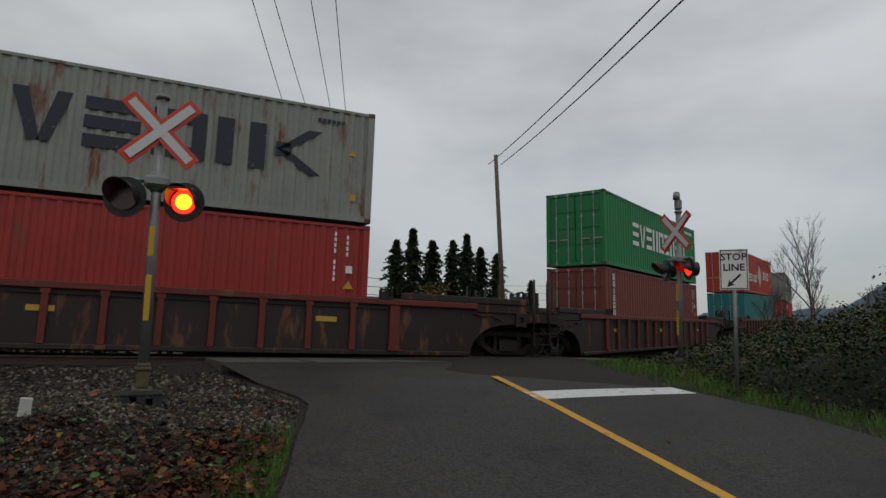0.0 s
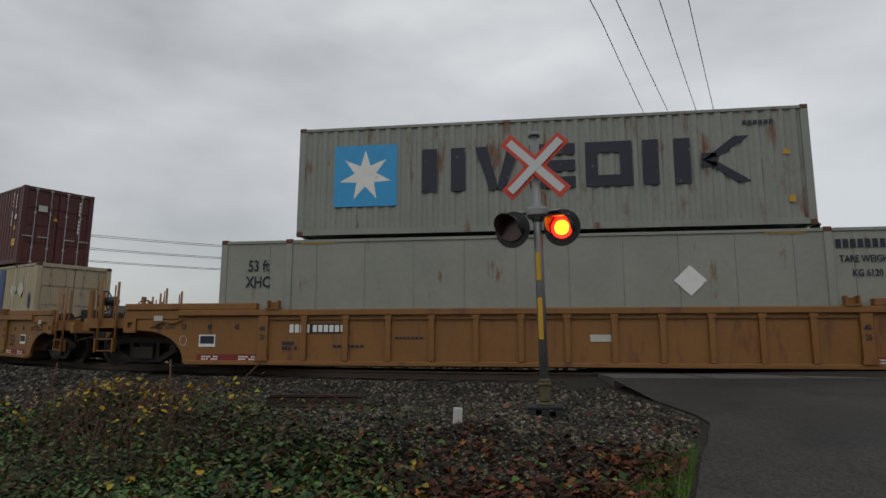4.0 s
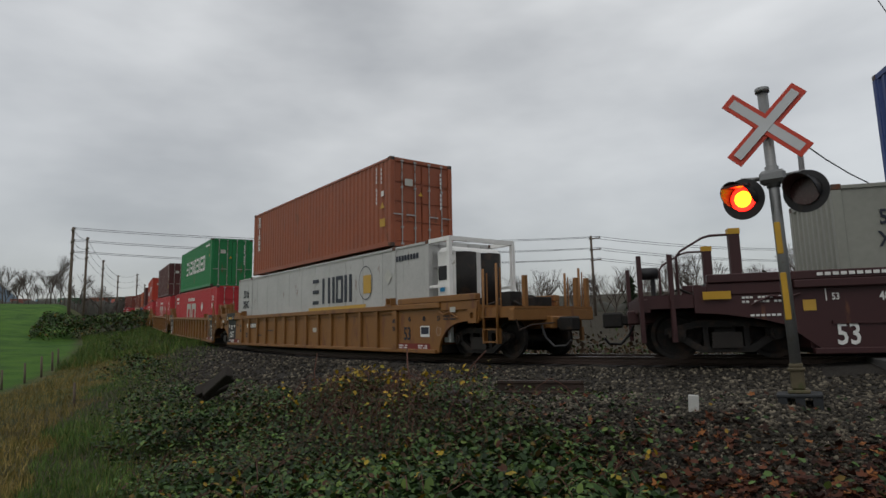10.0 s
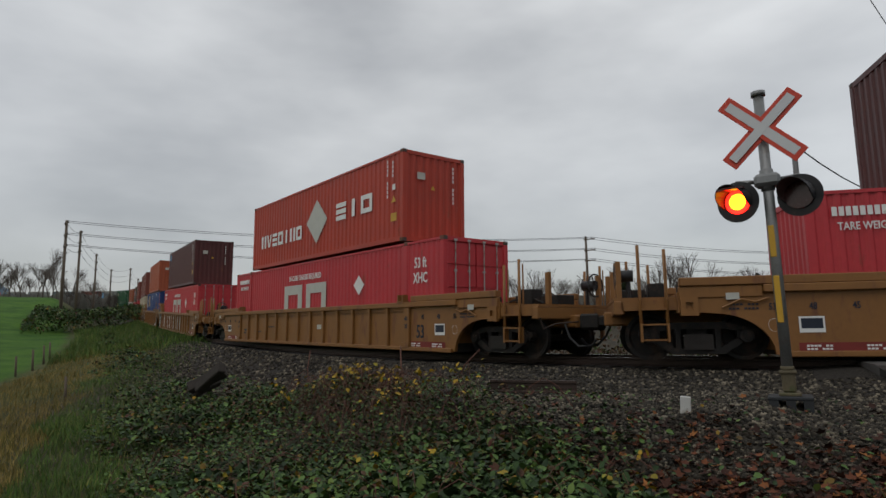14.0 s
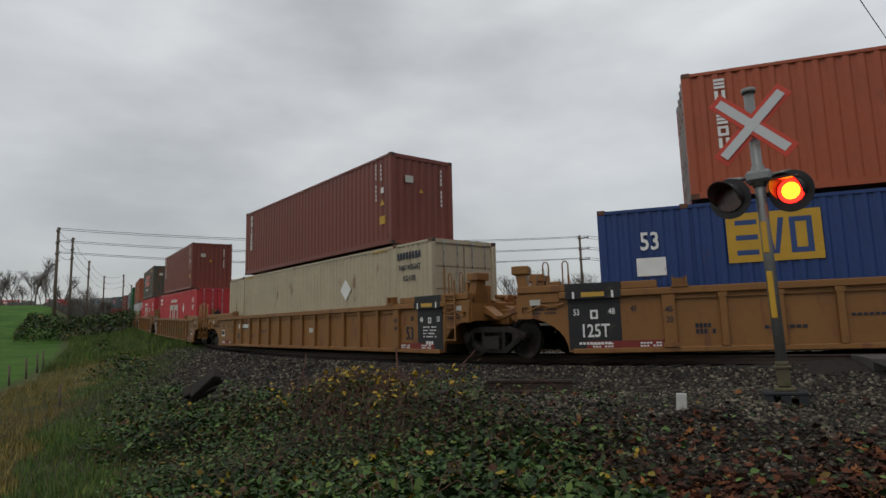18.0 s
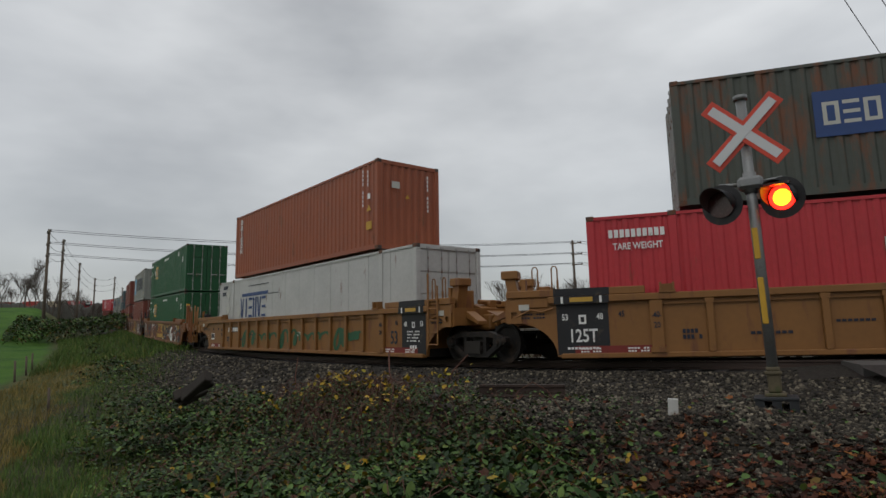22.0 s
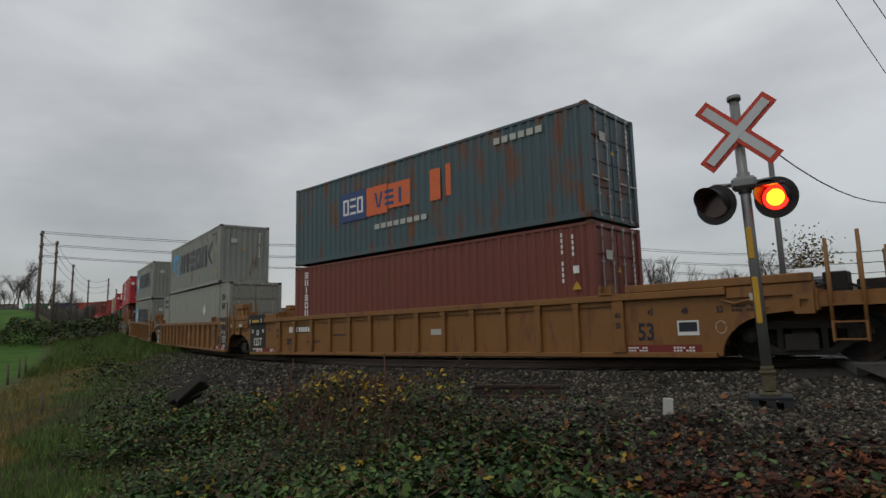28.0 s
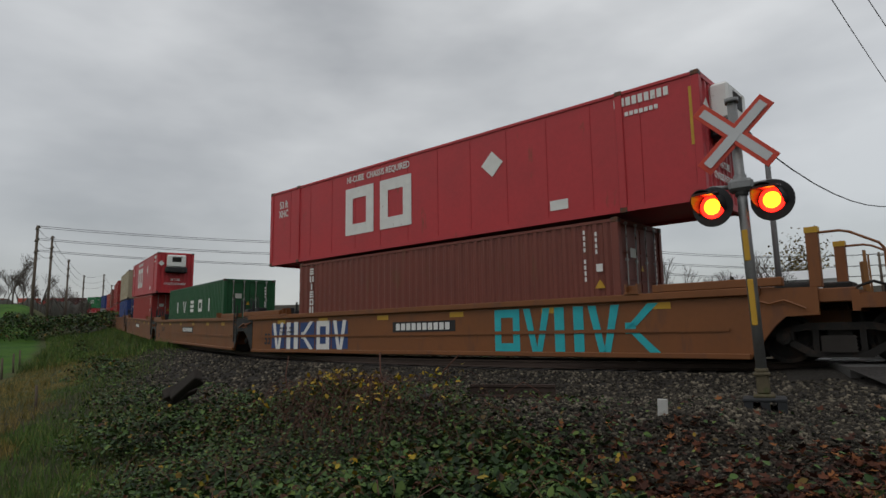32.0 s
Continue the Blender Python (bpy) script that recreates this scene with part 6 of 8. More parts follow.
def crossing_signal(bell=False, core=None):
    s = tagged(new("crossing_signal"), "crossing signal with crossbuck and two flashing red lamps", "signal", group="crossing signals")
    place("mast", mesh_of("mast", lambda bm: (rod(bm, (0, 0, 0.1), (0, 0, 3.72), 0.062, n=16), rod(bm, (0, 0, 3.72), (0, 0, 3.78), 0.085, n=16)), STEEL), s)
    rusty = surface("mossy_base_casting", (0.085, 0.07, 0.04), rough=0.8, vary=0.3, wear=(0.05, 0.06, 0.02), wear_amount=0.5)
    place("base_casting", mesh_of("base_casting", lambda bm: (box(bm, -0.075, 0.075, -0.075, 0.075, -0.02, 0.22, bevel=0.02), box(bm, -0.095, 0.095, -0.095, 0.095, 0.2, 0.24, bevel=0.01), rod(bm, (0, 0, 0.23), (0, 0, 0.29), 0.075, n=12), box(bm, -0.12, 0.12, -0.12, 0.12, -0.06, -0.02, bevel=0.01)), rusty), s)
    grey = surface("dark_grey_footing", (0.016, 0.018, 0.020), rough=0.7, vary=0.2)
    place("footing", mesh_of("footing", lambda bm: (box(bm, -0.24, 0.24, -0.22, 0.22, -0.10, -0.06, bevel=0.01), [box(bm, -0.23 + 0.18 * i, -0.13 + 0.18 * i, -0.21, 0.21, -0.4, -0.10) for i in range(3)]), grey), s)
    for z in (1.82, 1.1):
        place("yellow_strip", mesh_of(("yellow_strip", z), lambda bm: box(bm, -0.05, 0.02, -0.070, -0.05, z - (0.20 if z > 1.5 else 0.29), z + (0.20 if z > 1.5 else 0.29), bevel=0.01), YELLOW), s)
    for k, a in enumerate((45, -45)):
        b = place("crossbuck_blade", mesh_of("crossbuck_blade", lambda bm: blade(bm, 0.215, 1.16), RED_EDGE), s, pose(0, -0.085 - 0.016 * k, 3.26, 0, a, 0), "white blade with a red border")
        place("white_panel", mesh_of("white_panel", lambda bm: box(bm, -0.056, 0.056, -0.016, -0.012, -0.515, 0.515), SHEET_WHITE), b, pose(0, -0.02 * (1 - k), 0))
    place("junction_box", mesh_of("junction_box", lambda bm: (box(bm, -0.15, 0.15, -0.12, 0.12, 2.52, 2.68, bevel=0.04), rod(bm, (0, 0, 2.47), (0, 0, 2.74), 0.08, n=12)), STEEL), s)
    for sx in (-1, 1):
        place("lamp_arm", mesh_of(("lamp_arm", sx), lambda bm: (rod(bm, (sx * 0.12, 0, 2.6), (sx * 0.36, 0, 2.62), 0.028, n=8), rod(bm, (sx * 0.34, 0.02, 2.64), (sx * 0.34, 0.02, 2.36), 0.032, n=8)), STEEL), s)
        lamp = place("lamp", mesh_of("lamp_housing", lambda bm: (ring_plate(bm, 0.165, -0.02, 0.16), rod(bm, (0, 0.1, 0), (0, 0.2, 0), 0.06, n=8)), BLACK), s, pose(sx * 0.345, -0.03, 2.36, 0, 0, -20), "black signal lamp with hood")
        place("background_disc", mesh_of("background_disc", lambda bm: ring_plate(bm, 0.262, -0.03, -0.02, 40), BLACK), lamp)
        place("hood", mesh_of("hood", hood, BLACK, HOOD_IN), lamp)
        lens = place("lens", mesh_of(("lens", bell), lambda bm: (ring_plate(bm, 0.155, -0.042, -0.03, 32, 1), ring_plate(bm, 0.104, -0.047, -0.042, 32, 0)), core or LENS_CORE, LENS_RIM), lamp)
        # Added dark disc plays the unlit lens; it swings aside to imitate flashing.
        sh = place("shutter", mesh_of("shutter", lambda bm: [ring_plate(bm, 0.169, -0.002, 0.026, 32), bmesh.ops.translate(bm, verts=bm.verts, vec=(0, 0, -0.165))], UNLIT_SHUTTER), lamp, pose(0, -0.058, 0.165))
        FLASH_SHUTTERS.append((sh, sx))
    if bell:
        place("bell", mesh_of("bell", lambda bm: (box(bm, -0.07, 0.07, -0.08, 0.08, 3.80, 4.05, bevel=0.03), rod(bm, (0, -0.05, 4.05), (0, -0.05, 4.22), 0.09, 0.07, n=12)), STEEL), s)
    return s


def seat(x, y):
    return ground_z(x, y)


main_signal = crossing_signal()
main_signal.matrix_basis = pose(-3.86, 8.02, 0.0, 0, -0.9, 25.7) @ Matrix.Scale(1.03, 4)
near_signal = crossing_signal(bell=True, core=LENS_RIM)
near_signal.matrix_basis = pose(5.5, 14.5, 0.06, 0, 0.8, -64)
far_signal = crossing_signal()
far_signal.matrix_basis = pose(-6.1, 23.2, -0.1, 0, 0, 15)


def build_small_things():
    st = tagged(new("stop_line_sign"), "white sign with black lettering and arrow on a steel post", "sign")
    place("post", mesh_of("sign_post", lambda bm: rod(bm, (0, 0.03, -0.3), (0, 0.03, 2.1), 0.032, n=10), STEEL), st)
    plate = place("plate", mesh_of("sign_plate", lambda bm: box(bm, -0.225, 0.225, -0.006, 0.0, 1.50, 2.20, bevel=0.003), WHITE), st)
    place("border", mesh_of("sign_border", lambda bm: (box(bm, -0.212, 0.212, -0.009, -0.006, 2.172, 2.187), box(bm, -0.212, 0.212, -0.009, -0.006, 1.513, 1.528), box(bm, -0.212, -0.198, -0.009, -0.006, 1.528, 2.172), box(bm, 0.198, 0.212, -0.009, -0.006, 1.528, 2.172)), BLACK), plate)
    for z, w in ((2.06, "STOP"), (1.88, "LINE")):
        place("lettering", text_mesh(w, 0.17, BLACK, 0.003), plate, pose(0, -0.009, z, 90, 0, 0))

    def arrow(bm):
        d, n = Vector((-0.7, 0, -0.7)), Vector((0.7, 0, -0.7))
        c = Vector((0.0, -0.008, 1.66))
        pts = [c - d * 0.15 + n * 0.018, c - d * 0.15 - n * 0.018, c + d * 0.06 - n * 0.018, c + d * 0.04 - n * 0.065, c + d * 0.16, c + d * 0.04 + n * 0.065, c + d * 0.06 + n * 0.018]
        bm.faces.new([bm.verts.new(p) for p in pts])
    place("arrow", mesh_of("arrow", arrow, BLACK), plate)
    st.matrix_basis = pose(4.92, 10.5, 0.14, 0, 0.5, -24)
    mk = tagged(new("marker_stub", mesh_of("marker_stub", lambda bm: box(bm, -0.06, 0.06, -0.035, 0.035, -0.15, 0.16, bevel=0.008), surface("dull_white_plastic", (0.42, 0.42, 0.40), rough=0.6, vary=0.15, wear=(0.2, 0.18, 0.14), wear_amount=0.5))), "short white marker stub standing in the gravel", "marker")
    mk.matrix_basis = pose(-4.54, 6.83, ground_z(-4.54, 6.83) + 0.05, 0, 3, 33)
    old = surface("rotten_tie_wood", (0.028, 0.023, 0.019), rough=0.95, vary=0.4, scale=8, grain=60)
    for i, (x, y, dz, ln, rz, rx) in enumerate(((-13.7, 3.6, 0.66, 0.8, 65, 62), (-13.3, 3.55, 0.74, 0.9, 20, 75), (-13.95, 3.65, 0.5, 0.6, 100, 55), (-12.9, 4.15, 0.12, 1.9, -14, 2), (-7.9, 5.7, 0.12, 1.2, -30, 6), (-7.35, 5.35, 0.1, 1.3, -24, 4))):
        tagged(new("old_tie", mesh_of(("old_tie", ln), lambda bm: box(bm, -ln / 2, ln / 2, -0.11, 0.11, -0.09, 0.09, bevel=0.02), old)), "broken dark railway tie lying in brambles", "timber", group="old ties").matrix_basis = pose(x, y, ground_z(x, y) + dz, rx, -rx * 0.4, rz)
    for x0, y0, x1, y1 in ((-7.4, 6.15, -6.3, 6.85), (-13.95, 4.1, -12.1, 4.6)):
        a, b = Vector((x0, y0, ground_z(x0, y0) + 0.16)), Vector((x1, y1, ground_z(x1, y1) + 0.16))
        ln = (b - a).length
        tagged(new("old_rail", mesh_of(("old_rail", round(ln, 2)), lambda bm: prism_rail(bm, ln), RAIL_SIDE)), "rusty spare rail lying beside the ballast", "rail", group="spare rails").matrix_basis = pose(*((a + b) / 2), 0, 0, math.degrees(math.atan2(b.y - a.y, b.x - a.x)))


def prism_rail(bm, ln):
    prof = [(-0.07, -0.09), (0.07, -0.09), (0.07, -0.075), (0.012, -0.05), (0.012, 0.04), (0.036, 0.055), (0.036, 0.09), (-0.036, 0.09), (-0.036, 0.055), (-0.012, 0.04), (-0.012, -0.05), (-0.07, -0.075)]
    f0 = [bm.verts.new((-ln / 2, y, z)) for y, z in prof]
    f1 = [bm.verts.new((ln / 2, y, z)) for y, z in prof]
    bm.faces.new(f0[::-1]), bm.faces.new(f1)
    for i in range(len(prof)):
        bm.faces.new((f0[i], f0[(i + 1) % 12], f1[(i + 1) % 12], f1[i]))


build_small_things()


def utility_pole(x, y, top, z0=None, lean=0.0, arms=(), r=0.15, label="weathered wooden utility pole"):
    z0 = ground_z(x, y) if z0 is None else z0
    h = top - z0
    p = tagged(new("utility_pole"), label + " beside the railway", "pole", group="utility poles")
    place("shaft", mesh_of(("pole_shaft", round(h, 1), r), lambda bm: rod(bm, (0, 0, -0.5), (0, 0, h), r, r * 0.72, n=12), WOOD_POLE), p)
    for a in arms:
        dz, x0, x1, rz = a
        arm = place("crossarm", mesh_of(("crossarm", round(h + dz, 2), x0, x1), lambda bm: box(bm, x0, x1, -0.07, 0.07, h + dz - 0.07, h + dz + 0.07, bevel=0.01), WOOD_POLE), p, pose(0, -0.16, 0, 0, 0, rz))
        for q in (x0 + 0.12, (x0 + x1) / 2 + 0.3, x1 - 0.12):
            place("insulator", mesh_of(("insulator", round(h + dz, 2)), lambda bm: (rod(bm, (0, 0, h + dz + 0.07), (0, 0, h + dz + 0.2), 0.05, 0.07, n=8), rod(bm, (0, 0, h + dz + 0.2), (0, 0, h + dz + 0.27), 0.04, n=8)), CONCRETE), arm, pose(q, 0, 0))
    p.matrix_basis = pose(x, y, z0, 0, lean, 0)
    return p


def wire(pts, r, sag, label="thin black overhead power cable"):
    bm = bmesh.new()
    line = [Vector(pts[0])]
    for a, b in zip(pts, pts[1:]):
        a, b = Vector(a), Vector(b)
        for i in range(1, 13):
            k = i / 12
            line.append(a.lerp(b, k) - Vector((0, 0, sag * 4 * k * (1 - k))))
    pipe(bm, line, r, n=5)
    me = bpy.data.meshes.new("power_line")
    bm.to_mesh(me)
    bm.free()
    me.materials.append(WIRE)
    tagged(new("power_line", me), label, "cable", group="overhead cables")


def build_poles():
    utility_pole(3.35, 33.9, 11.0, lean=-3.4)
    p = utility_pole(-9.0, 39.0, 11.1, arms=((-0.05, -0.15, 2.75, 8),))
    place("brace", mesh_of("pole_brace", lambda bm: rod(bm, (0, -0.15, 8.9), (1.5, -0.1, 10.3), 0.05, n=6), WOOD_POLE), p)
    utility_pole(-11.6, 79.2, 9.9, arms=((-0.1, -1.2, 1.2, 0),))
    st = tagged(new("steel_pole"), "slim dark steel service pole with a cable", "pole")
    place("shaft", mesh_of("steel_shaft", lambda bm: rod(bm, (0, 0, -0.4), (0, 0, 5.9), 0.085, 0.07, n=12), surface("dull_zinc", (0.12, 0.12, 0.12), rough=0.6, metal=0.3)), st)
    place("cap", mesh_of("pole_cap", lambda bm: rod(bm, (0, 0, 5.9), (0, 0, 5.97), 0.09, n=12), DARK_STEEL), st)
    st.matrix_basis = pose(-7.68, 17.4, ground_z(-7.68, 17.4))
    for x, y, top in ((-94.8, 6.0, 16.6), (-114.6, 9.3, 18.4), (-149.2, 15.3, 19.0), (-188.6, 23.1, 19.8), (-197.9, 29.2, 21.3), (-240.0, 38.0, 22.0), (-59.3, 67.7, 14.5), (-32.0, 105.0, 12.0)):
        utility_pole(x, y, top, z0=min(ground_z(x, y), top - 7), r=0.22, arms=((-0.5, -0.2, 1.6, 10), (-2.1, -0.2, 1.6, 10), (-3.6, -0.2, 1.6, 10)))
    for o in (-0.35, 0.35):
        wire([(2.6 + o, 33.8, 10.4), (5.0 + o * 0.75, 13.1, 8.47), (7.0 + o * 0.7, -14.0, 9.4)], 0.022, 0.15)
    for x, q in ((0.3, -4.69), (1.1, -4.17), (2.1, -3.31), (2.65, -2.73)):
        wire([(-11.6 + x - 1.4, 79.1, 9.95), (-9.0 + x, 39.0 + 0.14 * x, 11.25 if x > 0.5 else 9.6), (q, 13.4, 8.4), (q + 3.2, -12.0, 9.0)], 0.011, 0.25)
    wire([(-7.68, 17.4, ground_z(-7.68, 17.4) + 5.9), (-9.0, 39.0, 8.3)], 0.02, 1.5, "twisted black service cable between poles")
    for k, dz in enumerate((-0.3, -1.9, -3.4)):
        for o in (0.0, 1.4):
            wire([(-94.8 + o, 6.0, 16.6 + dz), (-59.3 + o, 67.7, 14.5 + dz), (-32.0 + o, 105.0, 12.0 + dz), (30.0, 140.0, 13.0 + dz)], 0.03, 1.2)
        wire([(-240.0, 38.0, 22.0 + dz), (-197.9, 29.2, 21.3 + dz), (-188.6, 23.1, 19.8 + dz), (-149.2, 15.3, 19.0 + dz), (-114.6, 9.3, 18.4 + dz), (-94.8, 6.0, 16.6 + dz)], 0.03, 0.5)


build_poles()


# ---- plants, stones, leaves ----
def fast_mesh(name, V, F, mat, smooth=False):
    me = bpy.data.meshes.new(name)
    V, F = np.asarray(V, dtype=np.float32), np.asarray(F, dtype=np.int32)
    k = F.shape[1]
    me.vertices.add(len(V))
    me.vertices.foreach_set("co", V.ravel())
    me.loops.add(F.size)
    me.loops.foreach_set("vertex_index", F.ravel())
    me.polygons.add(len(F))
    me.polygons.foreach_set("loop_start", np.arange(0, F.size, k, dtype=np.int32))
    me.polygons.foreach_set("loop_total", np.full(len(F), k, dtype=np.int32))
    if smooth:
        me.polygons.foreach_set("use_smooth", np.ones(len(F), dtype=bool))
    me.update(calc_edges=True)
    me.materials.append(mat)
    return me


def turns(yaw, pitch, roll):
    cy, sy, cp, sp, cr, sr = np.cos(yaw), np.sin(yaw), np.cos(pitch), np.sin(pitch), np.cos(roll), np.sin(roll)
    R = np.empty((len(yaw), 3, 3))
    R[:, 0] = np.stack([cy * cr - sy * sp * sr, -sy * cp, cy * sr + sy * sp * cr], 1)
    R[:, 1] = np.stack([sy * cr + cy * sp * sr, cy * cp, sy * sr - cy * sp * cr], 1)
    R[:, 2] = np.stack([-cp * sr, sp, cp * cr], 1)
    return R


def scatter(name, V0, F0, P, S, R, mat, smooth=False):
    V0, F0 = np.asarray(V0, float), np.asarray(F0, int)
    V = np.einsum("nij,mj->nmi", R, V0) * np.asarray(S)[:, None, None] + np.asarray(P)[:, None, :]
    F = F0[None] + (np.arange(len(P)) * len(V0))[:, None, None]
    return fast_mesh(name, V.reshape(-1, 3), F.reshape(-1, F0.shape[1]), mat, smooth)


LEAF_V = [(0, 0, 0), (0.34, 0.32, 0.07), (0.27, 0.72, 0.06), (0, 1.0, -0.06), (-0.27, 0.72, 0.06), (-0.34, 0.32, 0.07)]
LEAF_F = [(0, 1, 2, 3), (0, 3, 4, 5)]
MAPLE_V = [(0, -0.35, 0.0), (0.3, -0.3, 0.08), (0.28, 0.0, 0.05), (0.6, 0.15, 0.16), (0.22, 0.3, 0.05), (0, 0.75, 0.18), (-0.22, 0.3, 0.05), (-0.6, 0.15, 0.2), (-0.28, 0.0, 0.05), (-0.3, -0.3, 0.06), (0, 0.1, 0.0), (0, -0.12, 0.0)]
MAPLE_F = [(11, 0, 1, 2), (11, 2, 3, 10), (10, 3, 4, 5), (10, 5, 6, 7), (11, 10, 7, 8), (11, 8, 9, 0)]
BLADE_V = [(-0.03, 0, 0), (0.03, 0, 0), (0.02, 0.10, 0.5), (-0.02, 0.10, 0.5), (0.003, 0.33, 0.95), (-0.003, 0.33, 0.95)]
BLADE_F = [(0, 1, 2, 3), (3, 2, 4, 5)]


def leaf_material(name, stops, rough=0.55, back=0.25):
    """Leaves that differ one from the next: a ramp over each leaf's own random number, and a fine mottling."""
    m = bpy.data.materials.new(name)
    m.use_nodes = True
    n, l = m.node_tree.nodes, m.node_tree.links
    b = n["Principled BSDF"]
    b.inputs["Roughness"].default_value = rough
    b.inputs["Specular IOR Level"].default_value = 0.2
    geo, ramp, co, no, mul = n.new("ShaderNodeNewGeometry"), n.new("ShaderNodeValToRGB"), n.new("ShaderNodeTexCoord"), n.new("ShaderNodeTexNoise"), n.new("ShaderNodeHueSaturation")
    ramp.color_ramp.interpolation = "LINEAR"
    for i, (p, c) in enumerate(stops):
        e = ramp.color_ramp.elements[i] if i < 2 else ramp.color_ramp.elements.new(p)
        e.position, e.color = p, (*c, 1)
    no.inputs["Scale"].default_value, no.inputs["Detail"].default_value = 1.1, 4.0
    l.new(co.outputs["Object"], no.inputs["Vector"])
    mp = n.new("ShaderNodeMapRange")
    mp.inputs["From Min"].default_value, mp.inputs["From Max"].default_value = 0.3, 0.7
    mp.inputs["To Min"].default_value, mp.inputs["To Max"].default_value = 0.5, 1.18
    l.new(no.outputs["Fac"], mp.inputs["Value"])
    l.new(geo.outputs["Random Per Island"], ramp.inputs["Fac"])
    l.new(ramp.outputs["Color"], mul.inputs["Color"])
    l.new(mp.outputs["Result"], mul.inputs["Value"])
    l.new(mul.outputs["Color"], b.inputs["Base Color"])
    return m


BRAMBLE = leaf_material("bramble_leaves", [(0.0, (0.009, 0.021, 0.007)), (0.45, (0.032, 0.068, 0.017)), (0.74, (0.085, 0.15, 0.036)), (0.82, (0.115, 0.165, 0.032)), (0.88, (0.075, 0.022, 0.012)), (0.965, (0.05, 0.032, 0.012)), (1.0, (0.26, 0.16, 0.014))])
YELLOW_LEAF = leaf_material("yellow_bramble_leaves", [(0.0, (0.30, 0.20, 0.012)), (0.6, (0.38, 0.24, 0.02)), (1.0, (0.20, 0.19, 0.02))])
DEAD_LEAF = leaf_material("fallen_maple_leaves", [(0.0, (0.022, 0.010, 0.007)), (0.5, (0.062, 0.022, 0.013)), (0.86, (0.13, 0.042, 0.018)), (1.0, (0.30, 0.12, 0.035))], rough=0.8)
BUSH_LEAF = leaf_material("dark_bush_leaves", [(0.0, (0.011, 0.020, 0.007)), (0.5, (0.032, 0.050, 0.015)), (0.8, (0.062, 0.080, 0.026)), (0.92, (0.085, 0.055, 0.022)), (1.0, (0.17, 0.11, 0.03))])
GREEN_BLADE = leaf_material("green_grass_blades", [(0.0, (0.03, 0.08, 0.012)), (0.7, (0.075, 0.16, 0.02)), (1.0, (0.16, 0.17, 0.045))])
DRY_BLADE = leaf_material("dry_grass_blades", [(0.0, (0.07, 0.08, 0.018)), (0.3, (0.14, 0.12, 0.03)), (0.65, (0.25, 0.18, 0.05)), (1.0, (0.36, 0.27, 0.10))], rough=0.8)
LUSH_BLADE = leaf_material("tall_green_grass", [(0.0, (0.036, 0.075, 0.014)), (0.6, (0.08, 0.15, 0.028)), (0.9, (0.14, 0.19, 0.042)), (1.0, (0.25, 0.2, 0.06))], rough=0.7)
STONE = leaf_material("ballast_stones", [(0.0, (0.012, 0.011, 0.009)), (0.45, (0.034, 0.029, 0.022)), (0.8, (0.085, 0.073, 0.055)), (1.0, (0.22, 0.19, 0.14))], rough=0.8)
BRUSH = leaf_material("dry_brush", [(0.0, (0.03, 0.02, 0.012)), (0.5, (0.075, 0.045, 0.026)), (0.75, (0.12, 0.075, 0.04)), (0.8, (0.04, 0.06, 0.018)), (1.0, (0.06, 0.09, 0.025))], rough=0.8)
CANE = surface("bramble_cane", (0.085, 0.036, 0.024), rough=0.8, vary=0.3)
# Near-black green puts the shade between bush leaves into the colour.
DEEP = surface("painted_undergrowth_shade", (0.010, 0.014, 0.006), rough=0.95, vary=0.4, scale=4)
rng = np.random.default_rng(7)


def polar(n, r0, r1, a0, a1, power=0.6):
    r = r0 + (r1 - r0) * rng.random(n) ** (1 / power)
    a = np.radians(a0 + (a1 - a0) * rng.random(n))
    return np.stack([-np.sin(a) * r, np.cos(a) * r], 1)


def bramble_share(x, y):
    r, az = math.hypot(x, y), math.degrees(math.atan2(-x, y))
    s, d, rz = nearest_track(x, y)
    lim = 4.7 + 0.9 * noise.noise((x * 0.5, y * 0.5, 1.0)) + 0.7 + (0.9 * smooth(60, 66, az) if az < 84 else 0.0)
    if d < (lim if r < 28 else 4.8):
        return 0.0
    k = smooth(0.0, 10.0, az - np.interp(r, [3, 5.5, 7.5, 9, 12], [20, 31, 42, 48, 55]))
    k = max(k, (0.30 if r < 8.2 else 0.12) * smooth(33, 44, az) + 0.03)
    xl, xr = road_edges(y)
    if x > xl - 0.5:
        return 0.0
    if r < 45:
        k *= 1 - smooth(77, 85, az + 3 * noise.noise((x * 0.3, y * 0.3, 9.0)))
    elif y < field_edge(x) + 2:
        return 0.0
    return k


def mound(x, y):
    """How high the brambles stand over the ground."""
    return 0.16 + 0.30 * max(0.0, 0.5 + noise.noise((x * 0.45, y * 0.45, 4.0))) + 0.34 * math.exp(-((x + 8.6) ** 2 / 5 + (y - 4.5) ** 2 / 0.9)) + 0.5 * math.exp(-((x + 14) ** 2 / 10 + (y - 3.2) ** 2 / 2)) * 0.4


